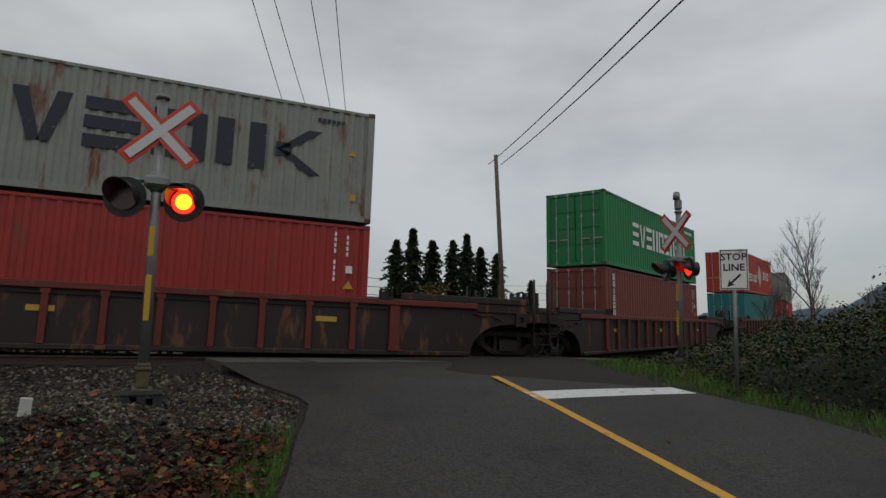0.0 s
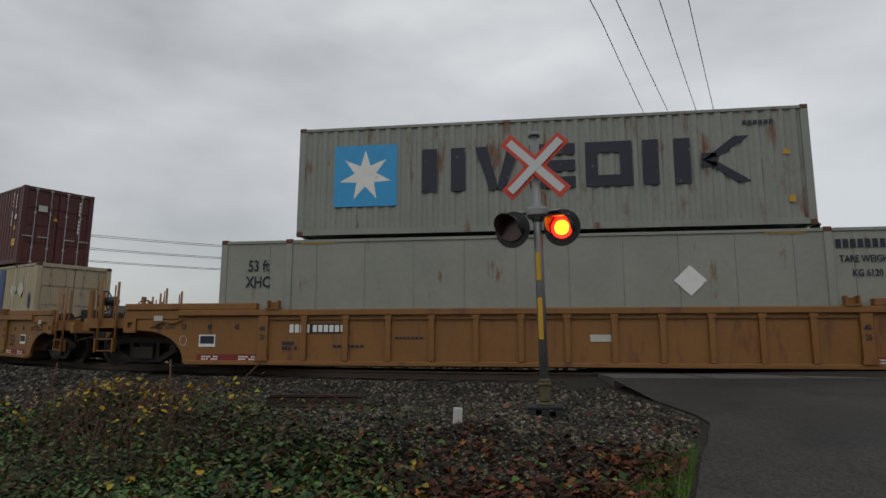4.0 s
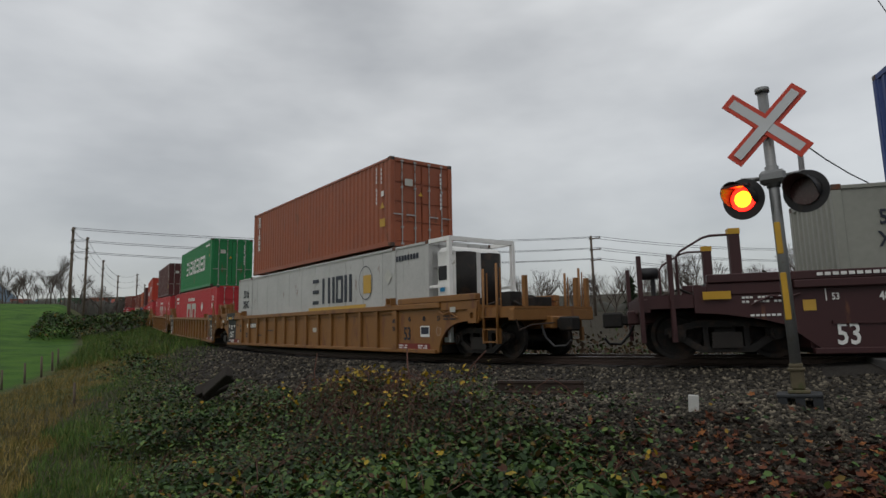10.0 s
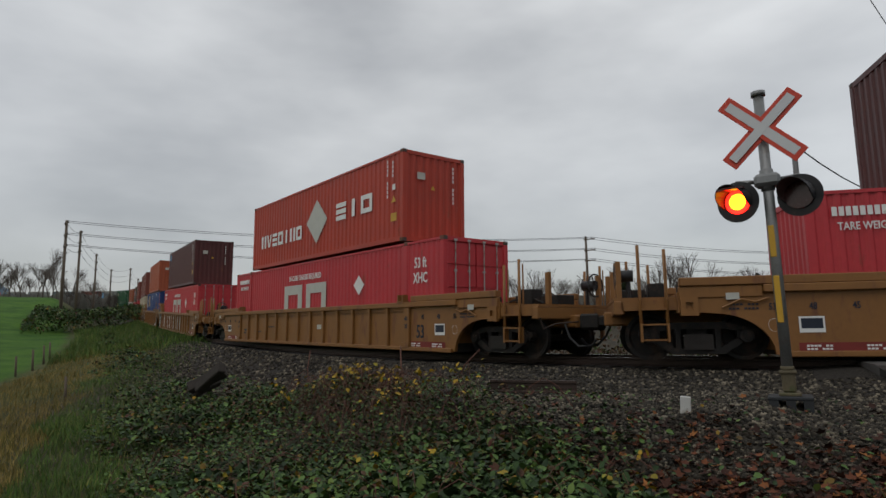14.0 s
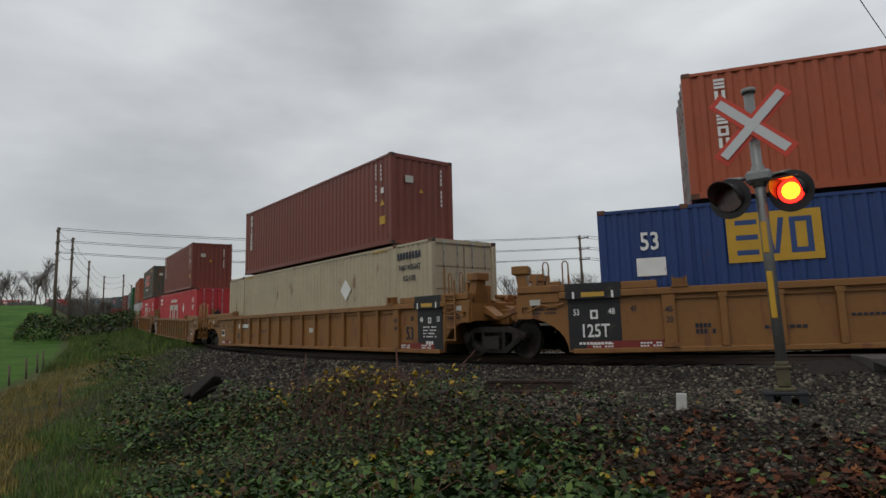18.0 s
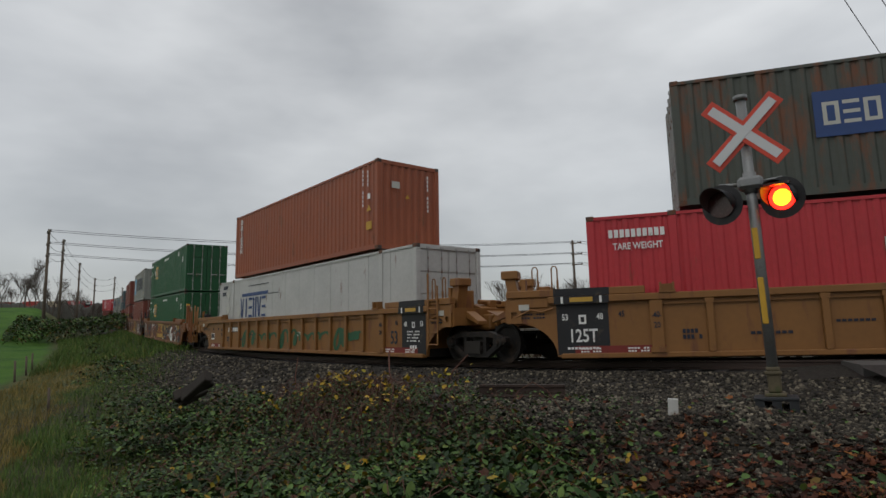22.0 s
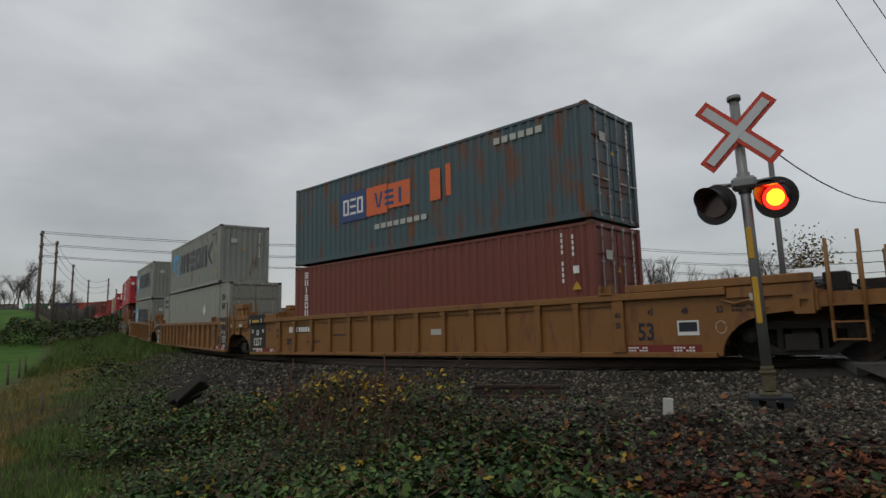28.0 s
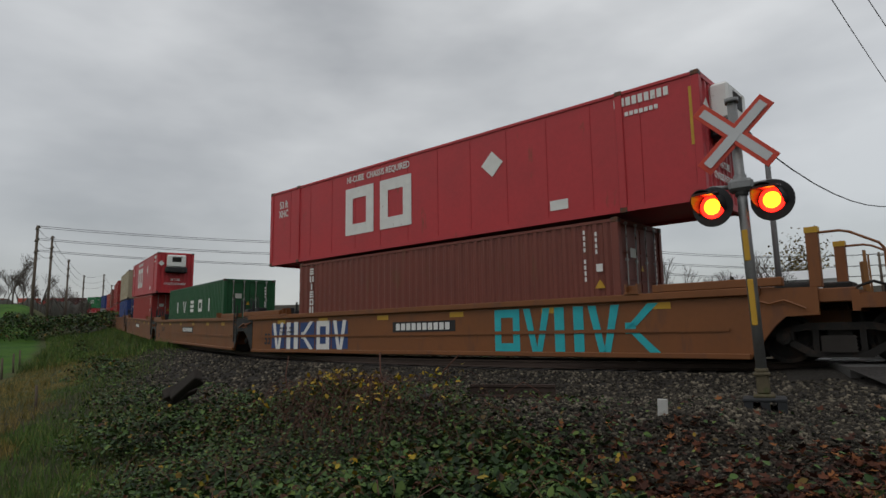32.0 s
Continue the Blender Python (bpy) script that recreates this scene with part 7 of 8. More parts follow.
def build_brambles():
    pts, size = [], []
    for n, r0, r1, a0, a1, s0, s1, pw in ((15000, 3.6, 5.6, 18, 94, 0.09, 0.14, 0.9), (16000, 4.6, 7.6, 18, 94, 0.06, 0.11, 0.9), (66000, 5.5, 14.0, 18, 92, 0.038, 0.072, 0.75), (36000, 11.0, 34.0, 50, 92, 0.06, 0.11, 0.7), (24000, 26.0, 105.0, 74, 89, 0.10, 0.19, 0.8)):
        for x, y in polar(n, r0, r1, a0, a1, pw):
            k = bramble_share(x, y)
            if rng.random() > k:
                continue
            h = mound(x, y) * (1.0 if k > 0.4 else 0.35)
            if r0 > 30:
                h = 0.6 + 1.3 * max(0, noise.noise((x * 0.1, y * 0.1, 2.0)) + 0.5)
            pts.append((x, y, ground_z(x, y) + h * (1 - 0.55 * rng.random() ** 2)))
            size.append(s0 + (s1 - s0) * rng.random())
    n = len(pts)
    R = turns(rng.random(n) * math.tau, rng.normal(0.1, 0.45, n), rng.normal(0, 0.4, n))
    tagged(new("bramble_patch", scatter("bramble_patch", LEAF_V, LEAF_F, pts, size, R, BRAMBLE)), "dense green bramble leaves with some yellow and red ones", "brambles", kind="stuff")
    # yellow sprays along the crest of the thicket
    pts = []
    for i in range(60):
        x = -8.7 + rng.normal(0, 1.25)
        y = 4.75 + (x + 8.7) * 0.1 + rng.normal(0, 0.42)
        for q in range(4):
            px_, py_ = x + rng.normal(0, 0.10), y + rng.normal(0, 0.10)
            pts.append((px_, py_, ground_z(px_, py_) + mound(px_, py_) + 0.02 + 0.16 * rng.random()))
    for i in range(26):
        x, y = polar(1, 4.6, 7.5, 34, 78)[0]
        for q in range(3):
            pts.append((x + rng.normal(0, 0.06), y + rng.normal(0, 0.06), ground_z(x, y) + mound(x, y) + 0.04))
    n = len(pts)
    tagged(new("yellow_bramble_leaves", scatter("yellow_bramble_leaves", LEAF_V, LEAF_F, pts, 0.06 + 0.035 * rng.random(n), turns(rng.random(n) * math.tau, rng.normal(0.1, 0.6, n), rng.normal(0, 0.5, n)), YELLOW_LEAF)),
           "yellow autumn leaves on the bramble thicket", "leaves", kind="stuff")
    bm = bmesh.new()
    for i in range(420):
        x, y = polar(1, 4.5, 15.0, 36, 82)[0] if i < 160 else (-8.5 + rng.normal(0, 1.5), 4.6 + rng.normal(0, 0.5))
        if bramble_share(x, y) < 0.3:
            continue
        z, a, l = ground_z(x, y), rng.random() * math.tau, 0.35 + 0.5 * rng.random()
        h = mound(x, y) + 0.04 + 0.16 * rng.random()
        line = [(x + math.cos(a) * l * k, y + math.sin(a) * l * k, z + h * math.sin(math.pi * min(1, 0.1 + 0.8 * k))) for k in (0, 0.25, 0.5, 0.75, 1)]
        pipe(bm, line, 0.0025 + 0.003 * rng.random(), n=4)
    for x, y, dx, dz in ((-8.3, 5.2, -0.35, 0.75), (-7.6, 5.6, 0.5, 0.6), (-11.6, 5.0, -0.2, 0.9)):
        z = ground_z(x, y) + 0.2
        pipe(bm, [(x, y, z), (x + dx * 0.5, y, z + dz * 0.6), (x + dx, y + 0.1, z + dz)], 0.012, n=5)
    me = bpy.data.meshes.new("bramble_canes")
    bm.to_mesh(me)
    bm.free()
    me.materials.append(CANE)
    tagged(new("bramble_canes", me), "thin arching brown bramble canes", "canes", kind="stuff")


build_brambles()


def build_dead_leaves():
    pts, size = [], []
    while len(pts) < 5200:
        x, y = polar(1, 4.0, 9.6, 12, 52, 0.8)[0]
        xl, xr = road_edges(y)
        s, d, rz = nearest_track(x, y)
        k = 1 - smooth(6.3, 8.6, math.hypot(x, y))
        k *= 0.35 + 0.65 * smooth(-0.1, 0.25, noise.noise((x * 1.1, y * 1.1, 7.0)))
        if x > xl - 0.15 or rng.random() > max(0.03, k):
            continue
        pts.append((x, y, ground_z(x, y) + 0.03 + 0.05 * rng.random()))
        size.append(0.045 + 0.07 * rng.random())
    for i in range(220):
        x, y = 4.5 + 4 * rng.random(), 6 + 9 * rng.random()
        if x > road_edges(y)[1] + 0.2:
            pts.append((x, y, ground_z(x, y) + 0.06))
            size.append(0.05 + 0.06 * rng.random())
    for x, y in ((2.6, 7.3), (0.3, 8.6), (3.9, 8.4)):
        pts.append((x, y, crown_z(x, y) + 0.01))
        size.append(0.06)
    n = len(pts)
    tagged(new("fallen_leaves", scatter("fallen_leaves", MAPLE_V, MAPLE_F, pts, size, turns(rng.random(n) * math.tau, rng.normal(0, 0.35, n), rng.normal(0, 0.35, n)), DEAD_LEAF)),
           "red-brown fallen maple leaves on gravel", "leaves", kind="stuff")


build_dead_leaves()


def paved_left(y):
    """The left edge of the asphalt, road or apron."""
    if 10.5 < y < _a[0].y:
        k = (y - 10.5) / (_a[0].y - 10.5)
        return _b[0][0] + (_a[0].x - _b[0][0]) * k
    return road_edges(y)[0]


def build_stones():
    bm = bmesh.new()
    bmesh.ops.create_icosphere(bm, subdivisions=1, radius=1.0)
    V0 = np.array([v.co[:] for v in bm.verts])
    F0 = np.array([[v.index for v in f.verts] for f in bm.faces])
    bm.free()
    for k in range(3):
        V = V0 * (0.7 + 0.5 * rng.random((len(V0), 1))) * np.array([1.0, 0.75, 0.6])
        pts, size = [], []
        for n, r0, r1, a0, a1, s0, s1 in ((9500, 4.2, 10.0, 12, 60, 0.016, 0.038), (7000, 8.0, 17.0, 12, 80, 0.026, 0.05), (3200, 15.0, 40.0, 60, 82, 0.05, 0.09)):
            for x, y in polar(n, r0, r1, a0, a1, 0.75):
                s, d, rz = nearest_track(x, y)
                if d < 1.5 or d > 9.0 or x > paved_left(y) - 0.12:
                    continue
                lim = 6.6 if math.degrees(math.atan2(-x, y)) > 50 else 9.0
                if d > lim or (d < 2.7 and -7.8 < s < 3.4):
                    continue
                pts.append((x, y, ground_z(x, y) + 0.008))
                size.append(s0 + (s1 - s0) * rng.random())
        n = len(pts)
        tagged(new("ballast", scatter("ballast", V, F0, pts, size, turns(rng.random(n) * math.tau, rng.normal(0, 0.6, n), rng.normal(0, 0.6, n)), STONE)), "grey and tan crushed stone ballast", "gravel", group="ballast stones", kind="stuff")


build_stones()


def blades(name, pts, size, mat, label):
    n = len(pts)
    tagged(new(name, scatter(name, BLADE_V, BLADE_F, pts, size, turns(rng.random(n) * math.tau, rng.normal(0, 0.25, n), rng.normal(0, 0.25, n)), mat)), label, "grass", kind="stuff")


def build_grass():
    pts, size = [], []
    while len(pts) < 4200:
        y = 3.6 + 6.0 * rng.random()
        x = road_edges(y)[0] - 0.06 - 0.75 * rng.random() ** 1.3
        if noise.noise((x * 1.5, y * 1.2, 5.0)) < -0.15 - 0.2 * (y < 6) or rng.random() < smooth(6.3, 8.2, y):
            continue
        pts.append((x, y, ground_z(x, y)))
        size.append(0.06 + 0.09 * rng.random())
    while len(pts) < 11500:
        y = 3.0 + 12.5 * rng.random()
        e = 1.5 * rng.random() ** 1.4
        x = road_edges(y)[1] + 0.05 + e
        pts.append((x, y, ground_z(x, y)))
        size.append(0.07 + 0.16 * rng.random() * (0.4 + e))
    blades("road_edge_grass", pts, size, GREEN_BLADE, "short bright green grass along the road edge")
    pts, size, lush, lush_size = [], [], [], []
    while len(pts) + len(lush) < 52000:
        x, y = polar(1, 4.6, 46.0, 75, 100, 0.62)[0]
        r, az = math.hypot(x, y), math.degrees(math.atan2(-x, y))
        if y < field_edge(x) + 0.2 or rng.random() > smooth(75, 81, az + 3 * noise.noise((x * 0.3, y * 0.3, 9.0))) + 0.03:
            continue
        green = az < np.interp(r, [5, 9, 16, 26, 40], [91, 89, 86.8, 83.8, 79]) + 2.5 * noise.noise((x * 0.5, y * 0.5, 12.0))
        (lush if green else pts).append((x, y, ground_z(x, y)))
        (lush_size if green else size).append((0.08 + 0.15 * rng.random()) * (0.8 + 0.5 * max(0, noise.noise((x * 0.4, y * 0.4, 8.0)))) * (1 + r * 0.012))
    for x in polar(11000, 38.0, 90.0, 80, 90, 0.8)[:, 0]:
        y = field_edge(x) + 8 * rng.random()
        lush.append((x, y, ground_z(x, y)))
        lush_size.append(0.3 + 0.35 * rng.random())
    blades("dry_verge_grass", pts, size, DRY_BLADE, "tall golden dry grass on the verge of the field")
    blades("lush_verge_grass", lush, lush_size, LUSH_BLADE, "tall green grass between field and brambles")


build_grass()


def bush_top(x, y):
    """Top of the bush bank right of the road, above the ground."""
    az = -math.degrees(math.atan2(-x, y))
    xl, xr = road_edges(y)
    e = x - xr - 1.0
    s, d, rz = nearest_track(x, y)
    peak = np.interp(az, [14, 18, 22, 26, 29, 32, 36, 60], [0.3, 0.45, 0.85, 1.25, 1.8, 2.45, 2.7, 2.9])
    return float(peak * smooth(0.0, 1.7, e) * smooth(2.6, 4.2, d) * (0.85 + 0.35 * noise.noise((x * 0.6, y * 0.6, 6.0))))


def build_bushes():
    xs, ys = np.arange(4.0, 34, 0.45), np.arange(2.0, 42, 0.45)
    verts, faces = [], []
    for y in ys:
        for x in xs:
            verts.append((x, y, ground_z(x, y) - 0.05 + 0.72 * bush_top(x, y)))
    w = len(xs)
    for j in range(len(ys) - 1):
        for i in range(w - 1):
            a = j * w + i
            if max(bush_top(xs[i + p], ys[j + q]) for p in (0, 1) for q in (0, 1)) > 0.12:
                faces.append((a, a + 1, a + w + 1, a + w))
    # Dark filler shell behind the leaves, painted as the shade between them.
    tagged(new("bush_bank", raw_mesh("bush_bank", verts, faces, DEEP, smooth=True)), "dark shell in the roadside bush bank, painted as shade between leaves", "bushes", kind="stuff")
    pts, size = [], []
    tries = 0
    while len(pts) < 72000 and tries < 330000:
        tries += 1
        r = 7.6 + 28 * rng.random() ** 2.0
        a = math.radians(13 + 40 * rng.random())
        x, y = math.sin(a) * r, math.cos(a) * r
        h = bush_top(x, y)
        if h < 0.12:
            continue
        pts.append((x, y, ground_z(x, y) + h * (1.0 - 0.42 * rng.random() ** 2) + 0.06 * rng.normal()))
        size.append((0.045 + 0.045 * rng.random()) * (1 + max(0, r - 14) * 0.03))
    for k in range(7):
        x, y = 8.4 + rng.normal(0, 0.25), 11.6 + rng.normal(0, 0.25)
        z = ground_z(x, y) + bush_top(x, y)
        for q in range(16):
            pts.append((x + 0.12 * rng.normal() + 0.1 * q / 16, y + 0.1 * rng.normal(), z + 1.05 * q / 16 * (0.5 + 0.5 * (k % 3) / 2)))
            size.append(0.06 + 0.06 * rng.random())
    n = len(pts)
    tagged(new("bush_leaves", scatter("bush_leaves", LEAF_V, LEAF_F, pts, size, turns(rng.random(n) * math.tau, rng.normal(-0.2, 0.6, n), rng.normal(0, 0.5, n)), BUSH_LEAF)), "dark green bramble bush leaves beside the road", "bushes", kind="stuff")


build_bushes()


def build_far_brush():
    """A low bramble bank where the field ends, and dry brush along the far side of the rails."""
    pts, size = [], []
    while len(pts) < 9000:
        az = 80.2 + 8.6 * rng.random()
        r = float(np.interp(az, [80, 85, 89], [92, 88, 84])) + 5.0 * rng.normal()
        x, y = -math.sin(math.radians(az)) * r, math.cos(math.radians(az)) * r
        top = 0.75 + r * math.tan(math.radians(float(np.interp(az, [80, 82, 86, 88, 88.8], [2.6, 3.0, 3.0, 2.6, 1.2])) + 0.25 * noise.noise((az * 1.1, r * 0.2, 0))))
        g = ground_z(x, y)
        if top > g + 0.1:
            pts.append((x, y, g + (min(top, g + 2.6) - g) * rng.random() ** 0.5))
            size.append(0.15 + 0.2 * rng.random())
    n = len(pts)
    tagged(new("field_end_brambles", scatter("field_end_brambles", LEAF_V, LEAF_F, pts, size, turns(rng.random(n) * math.tau, rng.normal(0.1, 0.6, n), rng.normal(0, 0.5, n)), BRAMBLE)), "dark green bramble bank where the field ends", "brambles", kind="stuff")
    pts, size = [], []
    while len(pts) < 16000:
        q = -46 + 84 * rng.random()
        if -7.5 < q < 4.5:
            continue
        o = 3.6 + 6.5 * rng.random()
        i = int(np.argmin(np.abs(TS - q)))
        x, y = TX[i] - math.sin(TH[i]) * o, TY[i] + math.cos(TH[i]) * o
        xl, xr = road_edges(y)
        if xl - 0.6 < x < xr + 0.6:
            continue
        h = (0.25 + 0.85 * smooth(3.6, 7.0, o)) * (0.6 + 0.9 * max(0, 0.5 + noise.noise((x * 0.5, y * 0.5, 2))))
        pts.append((x, y, ground_z(x, y) + h * rng.random()))
        size.append(0.09 + 0.12 * rng.random())
    n = len(pts)
    tagged(new("trackside_brush", scatter("trackside_brush", LEAF_V, LEAF_F, pts, size, turns(rng.random(n) * math.tau, rng.normal(0.3, 0.8, n), rng.normal(0, 0.6, n)), BRUSH)), "brown and green weeds along the far side of the rails", "brush", kind="stuff")


build_far_brush()


# ---- trees and distance ----
def bare_tree_mesh(seed, h, spread, fine, thick=0.015):
    rg = random.Random(seed)
    bm = bmesh.new()

    def grow(p, d, l, r, depth):
        k = 3 if depth > 1 else 2
        q = p
        for i in range(k):
            d = (d + Vector((rg.gauss(0, 0.10), rg.gauss(0, 0.10), rg.gauss(0.05, 0.05)))).normalized()
            e = q + d * l / k
            rod(bm, q, e, r * (1 - 0.25 * i / k), r * (1 - 0.25 * (i + 1) / k), n=6 if depth > 2 else 4, cap=False)
            q = e
            if depth > 0 and i > 0:
                for _ in range(2 if depth > 1 else fine):
                    a = rg.uniform(0, math.tau)
                    side = Vector((math.cos(a), math.sin(a), rg.uniform(0.25, 1.0)))
                    nd = (d * (1.15 - spread) + side * spread).normalized()
                    grow(q, nd, l * rg.uniform(0.5, 0.75), r * 0.5, depth - 1)
        if depth > 0:
            grow(q, d, l * 0.6, r * 0.6, depth - 1)

    grow(Vector((0, 0, -0.3)), Vector((0, 0, 1)), h * 0.42, h * thick, 4)
    me = bpy.data.meshes.new("bare_tree")
    bm.to_mesh(me)
    bm.free()
    me.materials.append(BARK)
    return me


def conifer_mesh(seed, h, w):
    rg = random.Random(seed)
    V, F = [], []
    z = 0.12 * h
    while z < h:
        k = 1 - z / h
        reach = w * (k ** 0.62) * rg.uniform(0.45, 1.25) + 0.12
        for i in range(13):
            a = rg.uniform(0, math.tau)
            ln = reach * rg.uniform(0.6, 1.1)
            for j in range(7):
                t = (j + 0.5) / 7
                c = Vector((math.cos(a) * ln * t, math.sin(a) * ln * t, z - 0.35 * ln * t * t + rg.uniform(-0.05, 0.05)))
                s_ = 0.16 * h / 9 * (1.2 - 0.5 * t) * rg.uniform(0.8, 1.5)
                for q in range(2):
                    u = Vector((rg.gauss(0, 1), rg.gauss(0, 1), rg.gauss(0, 0.6))).normalized() * s_ * 1.5
                    v = Vector((rg.gauss(0, 1), rg.gauss(0, 1), rg.gauss(-0.4, 0.6))).normalized() * s_
                    b = len(V)
                    V += [c - u, c + v, c + u, c - v * 0.6]
                    F.append((b, b + 1, b + 2, b + 3))
        z += 0.035 * h
    return fast_mesh("conifer_crown", V, F, CONIFER)


OCHRE = leaf_material("ochre_foliage", [(0.0, (0.05, 0.04, 0.012)), (0.6, (0.12, 0.085, 0.02)), (1.0, (0.2, 0.14, 0.03))])
CONIFER = leaf_material("conifer_needles", [(0.0, (0.012, 0.024, 0.012)), (0.7, (0.028, 0.05, 0.022)), (1.0, (0.055, 0.07, 0.03))], rough=0.8)


def build_trees():
    trees = [bare_tree_mesh(s, h, sp, 2) for s, h, sp in ((3, 8.0, 0.55), (11, 8.0, 0.45), (23, 8.0, 0.6))]
    trees.append(bare_tree_mesh(31, 8.0, 0.40, 4, 0.011))

    def bare(x, y, h, k, rz, label="bare leafless deciduous tree"):
        t = tagged(new("tree"), label + " in the distance", "tree", group="bare trees")
        place("crown", trees[k], t)
        t.matrix_basis = pose(x, y, ground_z(x, y) - 0.1, 0, 0, rz) @ Matrix.Scale(h / 8.0, 4)

    bare(22.9, 38.6, 8.0, 3, 20, "bare many-stemmed roadside tree")
    bare(21.6, 40.5, 4.8, 0, 80, "bare many-stemmed roadside tree")
    rg = random.Random(5)
    for i in range(26):
        az = math.radians(82.2 + 8.6 * (i / 25) ** 0.9 + rg.uniform(-0.15, 0.15))
        r = rg.uniform(165, 215)
        bare(-math.sin(az) * r, math.cos(az) * r, rg.choice((7, 8, 9, 12)) * (1.2 if 0.55 < i / 25 < 0.72 else 0.85), i % 3, rg.uniform(0, 360))
    for i in range(22):
        az = math.radians(22 + 26 * i / 21 + rg.uniform(-0.5, 0.5))
        r = rg.uniform(62, 92)
        bare(-math.sin(az) * r, math.cos(az) * r, rg.uniform(5.0, 8.5), i % 3, rg.uniform(0, 360))
    for i in range(9):
        az = math.radians(-26 - 2.2 * i)
        r = rg.uniform(85, 120)
        bare(-math.sin(az) * r, math.cos(az) * r, rg.uniform(5, 8), i % 3, rg.uniform(0, 360))
    crowns = [conifer_mesh(2, 9.0, 2.9), conifer_mesh(8, 9.0, 2.5), conifer_mesh(5, 9.0, 3.4)]
    trunk = mesh_of("conifer_trunk", lambda bm: rod(bm, (0, 0, -0.4), (0, 0, 8.6), 0.2, 0.03, n=8), BARK)
    for i, (x, y, top) in enumerate(((-4.6, 56, 9.2), (-3.0, 54, 9.9), (-1.4, 58, 9.5), (0.6, 60, 9.9), (1.9, 58, 10.2), (3.4, 61, 9.4), (4.9, 59, 8.6), (14.9, 58.0, 14.6), (16.6, 60.0, 11.5), (-43.0, 55.0, 6.6), (-40.0, 56.0, 5.6), (-31.0, 60.0, 6.2), (8.6, 62.0, 6.4))):
        t = tagged(new("tree"), "dark green conifer standing behind the railway", "tree", group="conifers")
        place("crown", crowns[i % 3], t)
        place("trunk", trunk, t)
        z = ground_z(x, y)
        t.matrix_basis = pose(x, y, z, 0, 0, i * 70) @ Matrix.Scale((top - z) / 9.0, 4)
    n = 900
    pts = np.stack([-0.9 + rng.normal(0, 0.8, n), 53.0 + rng.normal(0, 0.6, n), 0.8 + 4.2 * rng.random(n) ** 0.8], 1)
    pts[:, 2] += ground_z(-0.9, 53.0)
    shrub = tagged(new("autumn_shrub"), "yellowing autumn shrub among the conifers", "shrub")
    place("foliage", scatter("foliage", LEAF_V, LEAF_F, pts, 0.16 + 0.16 * rng.random(n), turns(rng.random(n) * math.tau, rng.normal(0, 0.6, n), rng.normal(0, 0.6, n)), OCHRE), shrub)
    place("stem", mesh_of("shrub_stem", lambda bm: rod(bm, (0, 0, -0.3), (0, 0, 3.4), 0.09, 0.03, n=7), BARK), shrub, pose(-0.9, 53.0, ground_z(-0.9, 53.0)))


build_trees()


def build_distance():
    # Blue-grey base colour paints distance haze onto the wooded hills.
    haze = surface("haze_painted_hill", (0.10, 0.13, 0.16), rough=1.0, vary=0.2, scale=0.02, grain=0.2, bump=0.0, spec=0.0)
    hedge = surface("far_hedge", (0.035, 0.034, 0.026), rough=1.0, vary=0.35, scale=0.2, grain=2.0, bump=0.0)
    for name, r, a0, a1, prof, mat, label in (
            ("hill_west", 900, 84, 125, lambda a: 40 + 42 * math.exp(-((a - 91.5) / 2.2) ** 2) + 22 * smooth(93, 105, a), haze, "wooded hill on the horizon, painted blue-grey for haze"),
            ("hill_east", 700, -75, -20, lambda a: 28 + 34 * smooth(-28, -38, a) + 5 * math.sin(a), haze, "wooded ridge on the horizon, painted blue-grey for haze"),
            ("hedge_west", 190, 80, 100, lambda a: 13.2 + 1.6 * noise.noise((a * 1.3, 0, 0)), hedge, "dark low hedge and brush beyond the field"),
            ("hedge_north", 96, 5, 60, lambda a: 5.2 + 1.4 * noise.noise((a * 0.9, 2, 0)), hedge, "dark low brush behind the railway")):
        V, F = [], []
        n = 240
        for i in range(n + 1):
            a = a0 + (a1 - a0) * i / n
            t = prof(a) * (1 + 0.03 * noise.noise((a * 6, 1, 0)))
            for k, (q, z) in enumerate(((1.0, -6), (1.004, t * 0.55), (1.02, t * 0.85), (1.05, t), (1.2, t * 0.9))):
                ar = math.radians(a)
                V.append((-math.sin(ar) * r * q, math.cos(ar) * r * q, z + (0.02 * t * noise.noise((a * 3, k, 3)) if k else 0)))
        for i in range(n):
            for k in range(4):
                p = i * 5 + k
                F.append((p, p + 5, p + 6, p + 1) if a1 < a0 else (p, p + 1, p + 6, p + 5))
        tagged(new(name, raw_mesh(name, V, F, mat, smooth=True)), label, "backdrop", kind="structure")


build_distance()


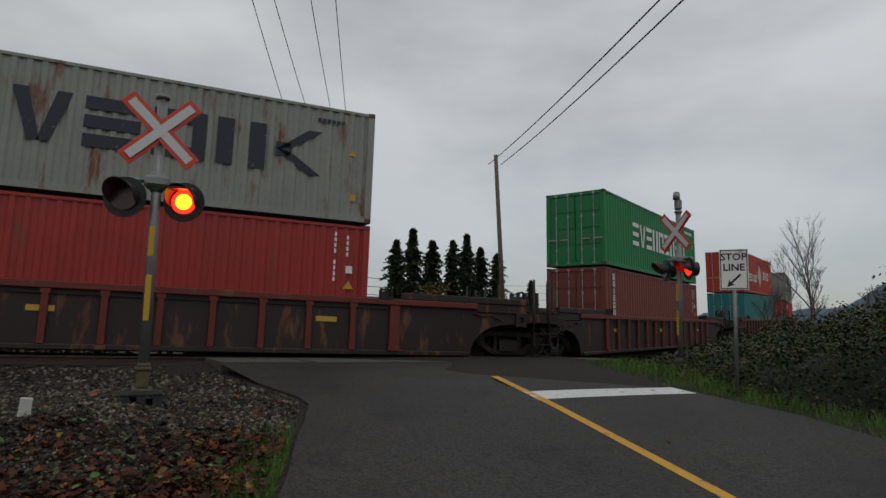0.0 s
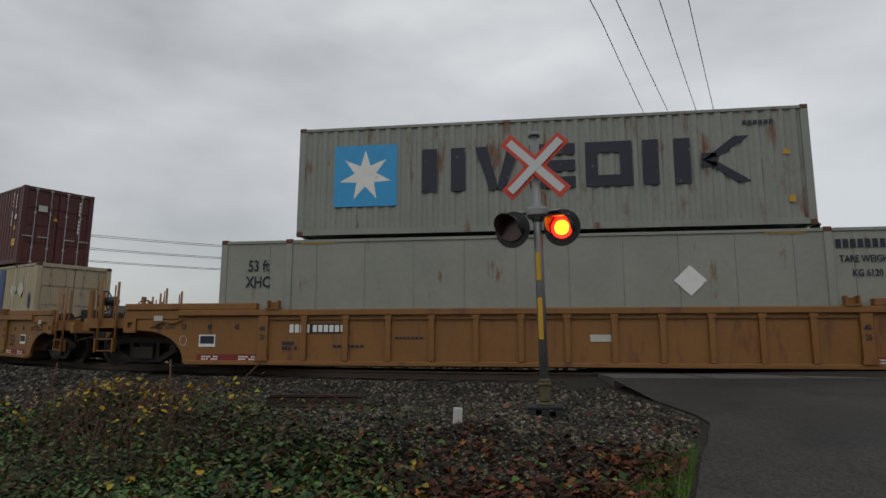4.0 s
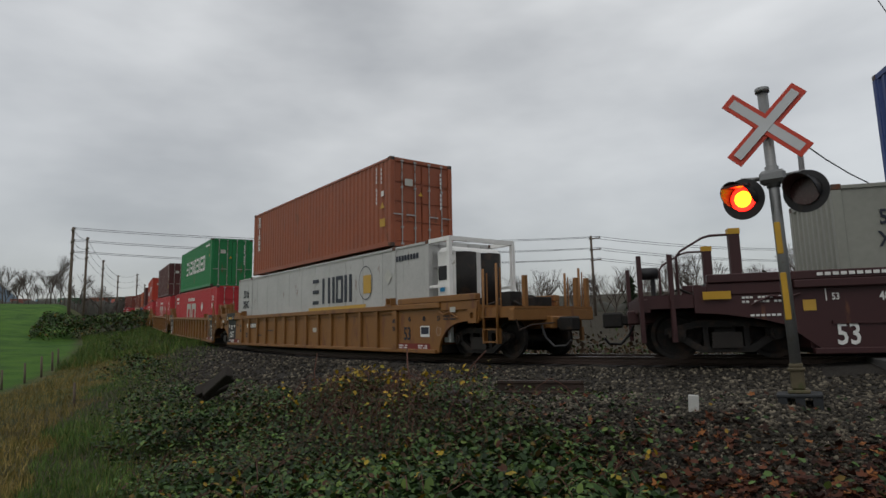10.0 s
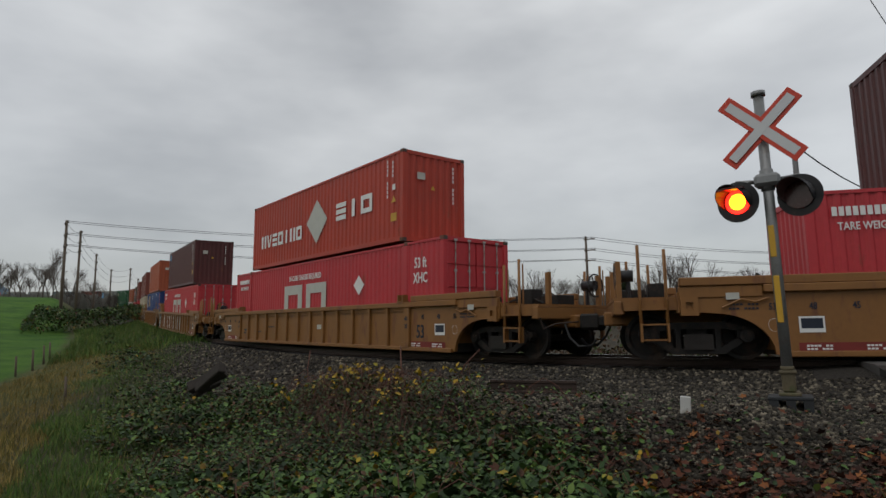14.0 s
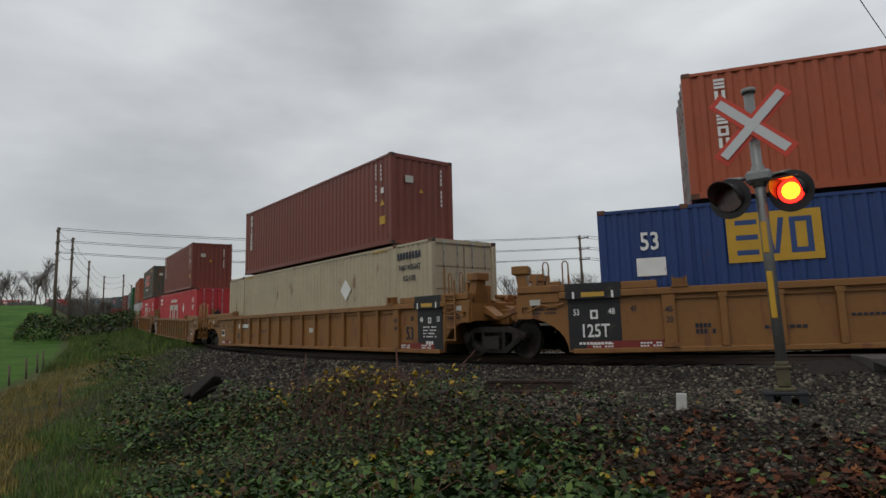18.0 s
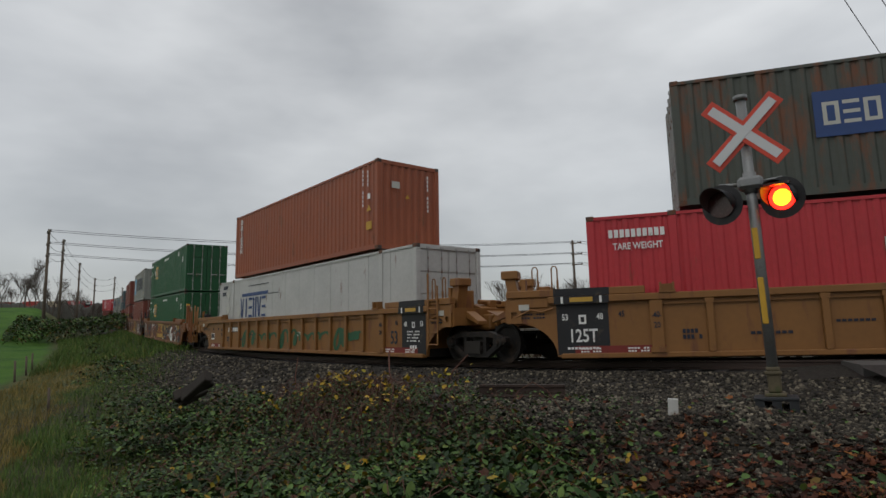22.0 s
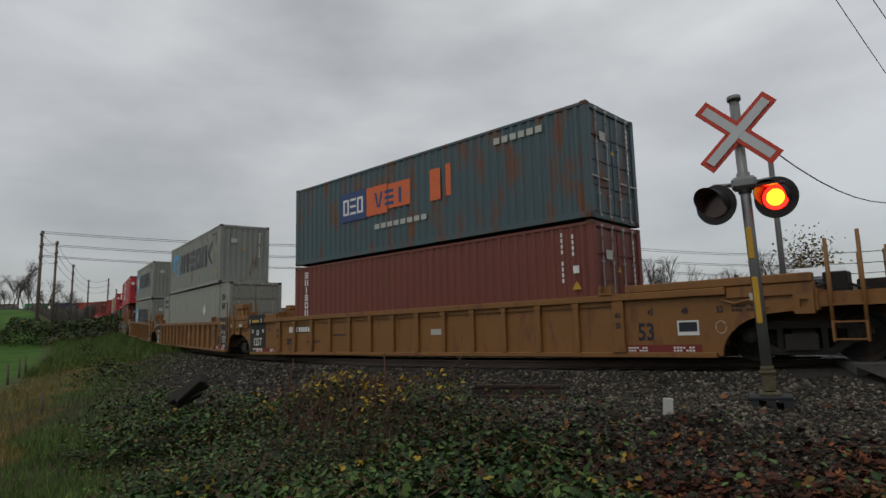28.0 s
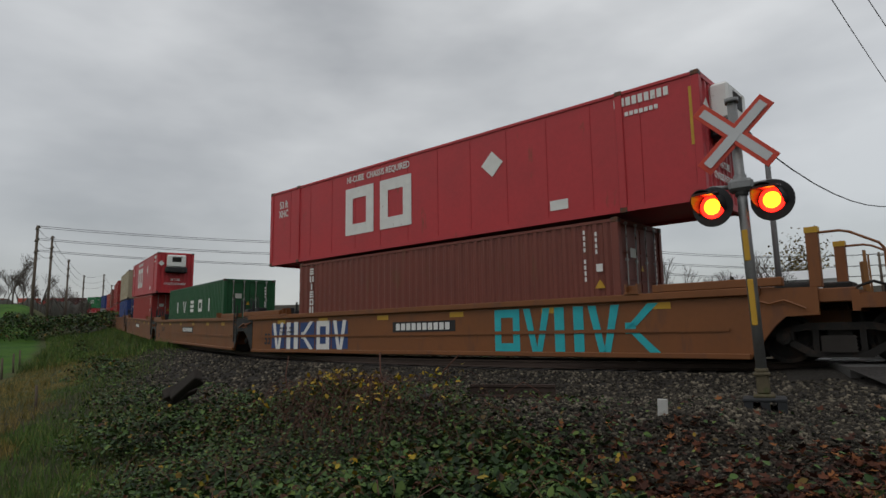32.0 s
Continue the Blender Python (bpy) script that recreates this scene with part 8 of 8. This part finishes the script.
def build_shed():
    """A long low white shed behind the railway, with a pitched roof and a wide door."""
    shed = tagged(new("farm_shed"), "long low white shed with a pale metal roof behind the railway", "shed")
    x, y = -30.4, 68.6
    z = ground_z(x, y)
    h = 5.9 - z
    place("wall", mesh_of("shed_wall", lambda bm: prism(bm, [(-5.5, -0.5), (5.5, -0.5), (5.5, h), (-5.5, h)], -3.0, 3.0), surface("white_cladding", (0.55, 0.56, 0.56), rough=0.6, vary=0.08, scale=1.5)), shed)

    def gable(bm):
        lo = [bm.verts.new(c) for c in ((-5.8, -3.3, h), (5.8, -3.3, h), (5.8, 3.3, h), (-5.8, 3.3, h))]
        hi = [bm.verts.new(c) for c in ((-5.8, 0, h + 1.2), (5.8, 0, h + 1.2))]
        for f in ((lo[0], lo[1], hi[1], hi[0]), (lo[2], lo[3], hi[0], hi[1]), (lo[1], lo[2], hi[1]), (lo[3], lo[0], hi[0]), (lo[3], lo[2], lo[1], lo[0])):
            bm.faces.new(f)
    place("roof", mesh_of("shed_roof", gable, surface("pale_metal_roof", (0.5, 0.51, 0.52), rough=0.45, vary=0.1, scale=1.0)), shed)
    place("door", mesh_of("shed_door", lambda bm: box(bm, -1.6, 1.6, -3.06, -3.0, -0.3, h * 0.75), surface("grey_shed_door", (0.25, 0.26, 0.27), rough=0.6)), shed)
    shed.matrix_basis = pose(x, y, z, 0, 0, 24)
    t = tagged(new("tree"), "small autumn tree with ochre leaves behind the railway", "tree")
    x, y = -32.0, 79.0
    z = ground_z(x, y)
    n = 1300
    pts = rng.normal(0, 1, (n, 3)) * np.array([1.5, 1.5, 1.5]) + np.array([0, 0, 6.2])
    place("crown", scatter("ochre_crown", LEAF_V, LEAF_F, pts, 0.2 + 0.2 * rng.random(n), turns(rng.random(n) * math.tau, rng.normal(0, 0.7, n), rng.normal(0, 0.7, n)), OCHRE), t)
    place("trunk", mesh_of("ochre_trunk", lambda bm: (rod(bm, (0, 0, -0.4), (0.1, 0, 4.6), 0.2, 0.1, n=8), rod(bm, (0.1, 0, 4.4), (0.9, 0.2, 6.8), 0.08, 0.03, n=6), rod(bm, (0.1, 0, 4.2), (-0.8, -0.2, 6.6), 0.08, 0.03, n=6)), BARK), t)
    t.matrix_basis = pose(x, y, z)


build_shed()


def build_fence():
    bm_post = mesh_of("fence_post", lambda bm: rod(bm, (0, 0, -0.2), (0, 0, 1.0), 0.055, 0.05, n=7), WOOD_POLE)
    for x, y, h in ((-33.5, 0.6, 0.9), (-36.0, 1.3, 1.0), (-39.5, 1.9, 1.0), (-44.0, 2.4, 1.0), (-21.0, 1.6, 0.7), (-30.5, -0.2, 0.8)):
        f = tagged(new("fence_post", bm_post), "short weathered wooden fence post in dry grass", "post", group="fence posts")
        f.matrix_basis = pose(x, y, ground_z(x, y), 2, 3, 0) @ Matrix.Scale(h, 4)


build_fence()


# ---- what moves ----
def motions():
    """The train rolls by along the track, and added shutters swing over the signal lenses to imitate flashing."""
    for thing, c, up in TRAIN:
        rows = []
        t = 0.0
        while t <= 32.001:
            s = c + travelled(t)
            rows.append((t, ride(s, up)))
            t += 0.5
        walk(thing, rows)
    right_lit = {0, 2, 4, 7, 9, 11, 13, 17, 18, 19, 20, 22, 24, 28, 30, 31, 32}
    for sh, side in FLASH_SHUTTERS:
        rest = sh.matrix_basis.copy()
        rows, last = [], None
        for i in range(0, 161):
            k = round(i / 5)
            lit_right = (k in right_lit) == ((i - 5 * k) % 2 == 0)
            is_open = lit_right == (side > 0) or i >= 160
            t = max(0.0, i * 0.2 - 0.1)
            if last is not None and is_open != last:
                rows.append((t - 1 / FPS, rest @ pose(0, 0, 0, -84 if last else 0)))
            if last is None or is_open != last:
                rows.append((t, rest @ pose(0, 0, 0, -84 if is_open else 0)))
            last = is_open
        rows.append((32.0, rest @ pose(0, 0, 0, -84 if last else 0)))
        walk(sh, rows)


motions()
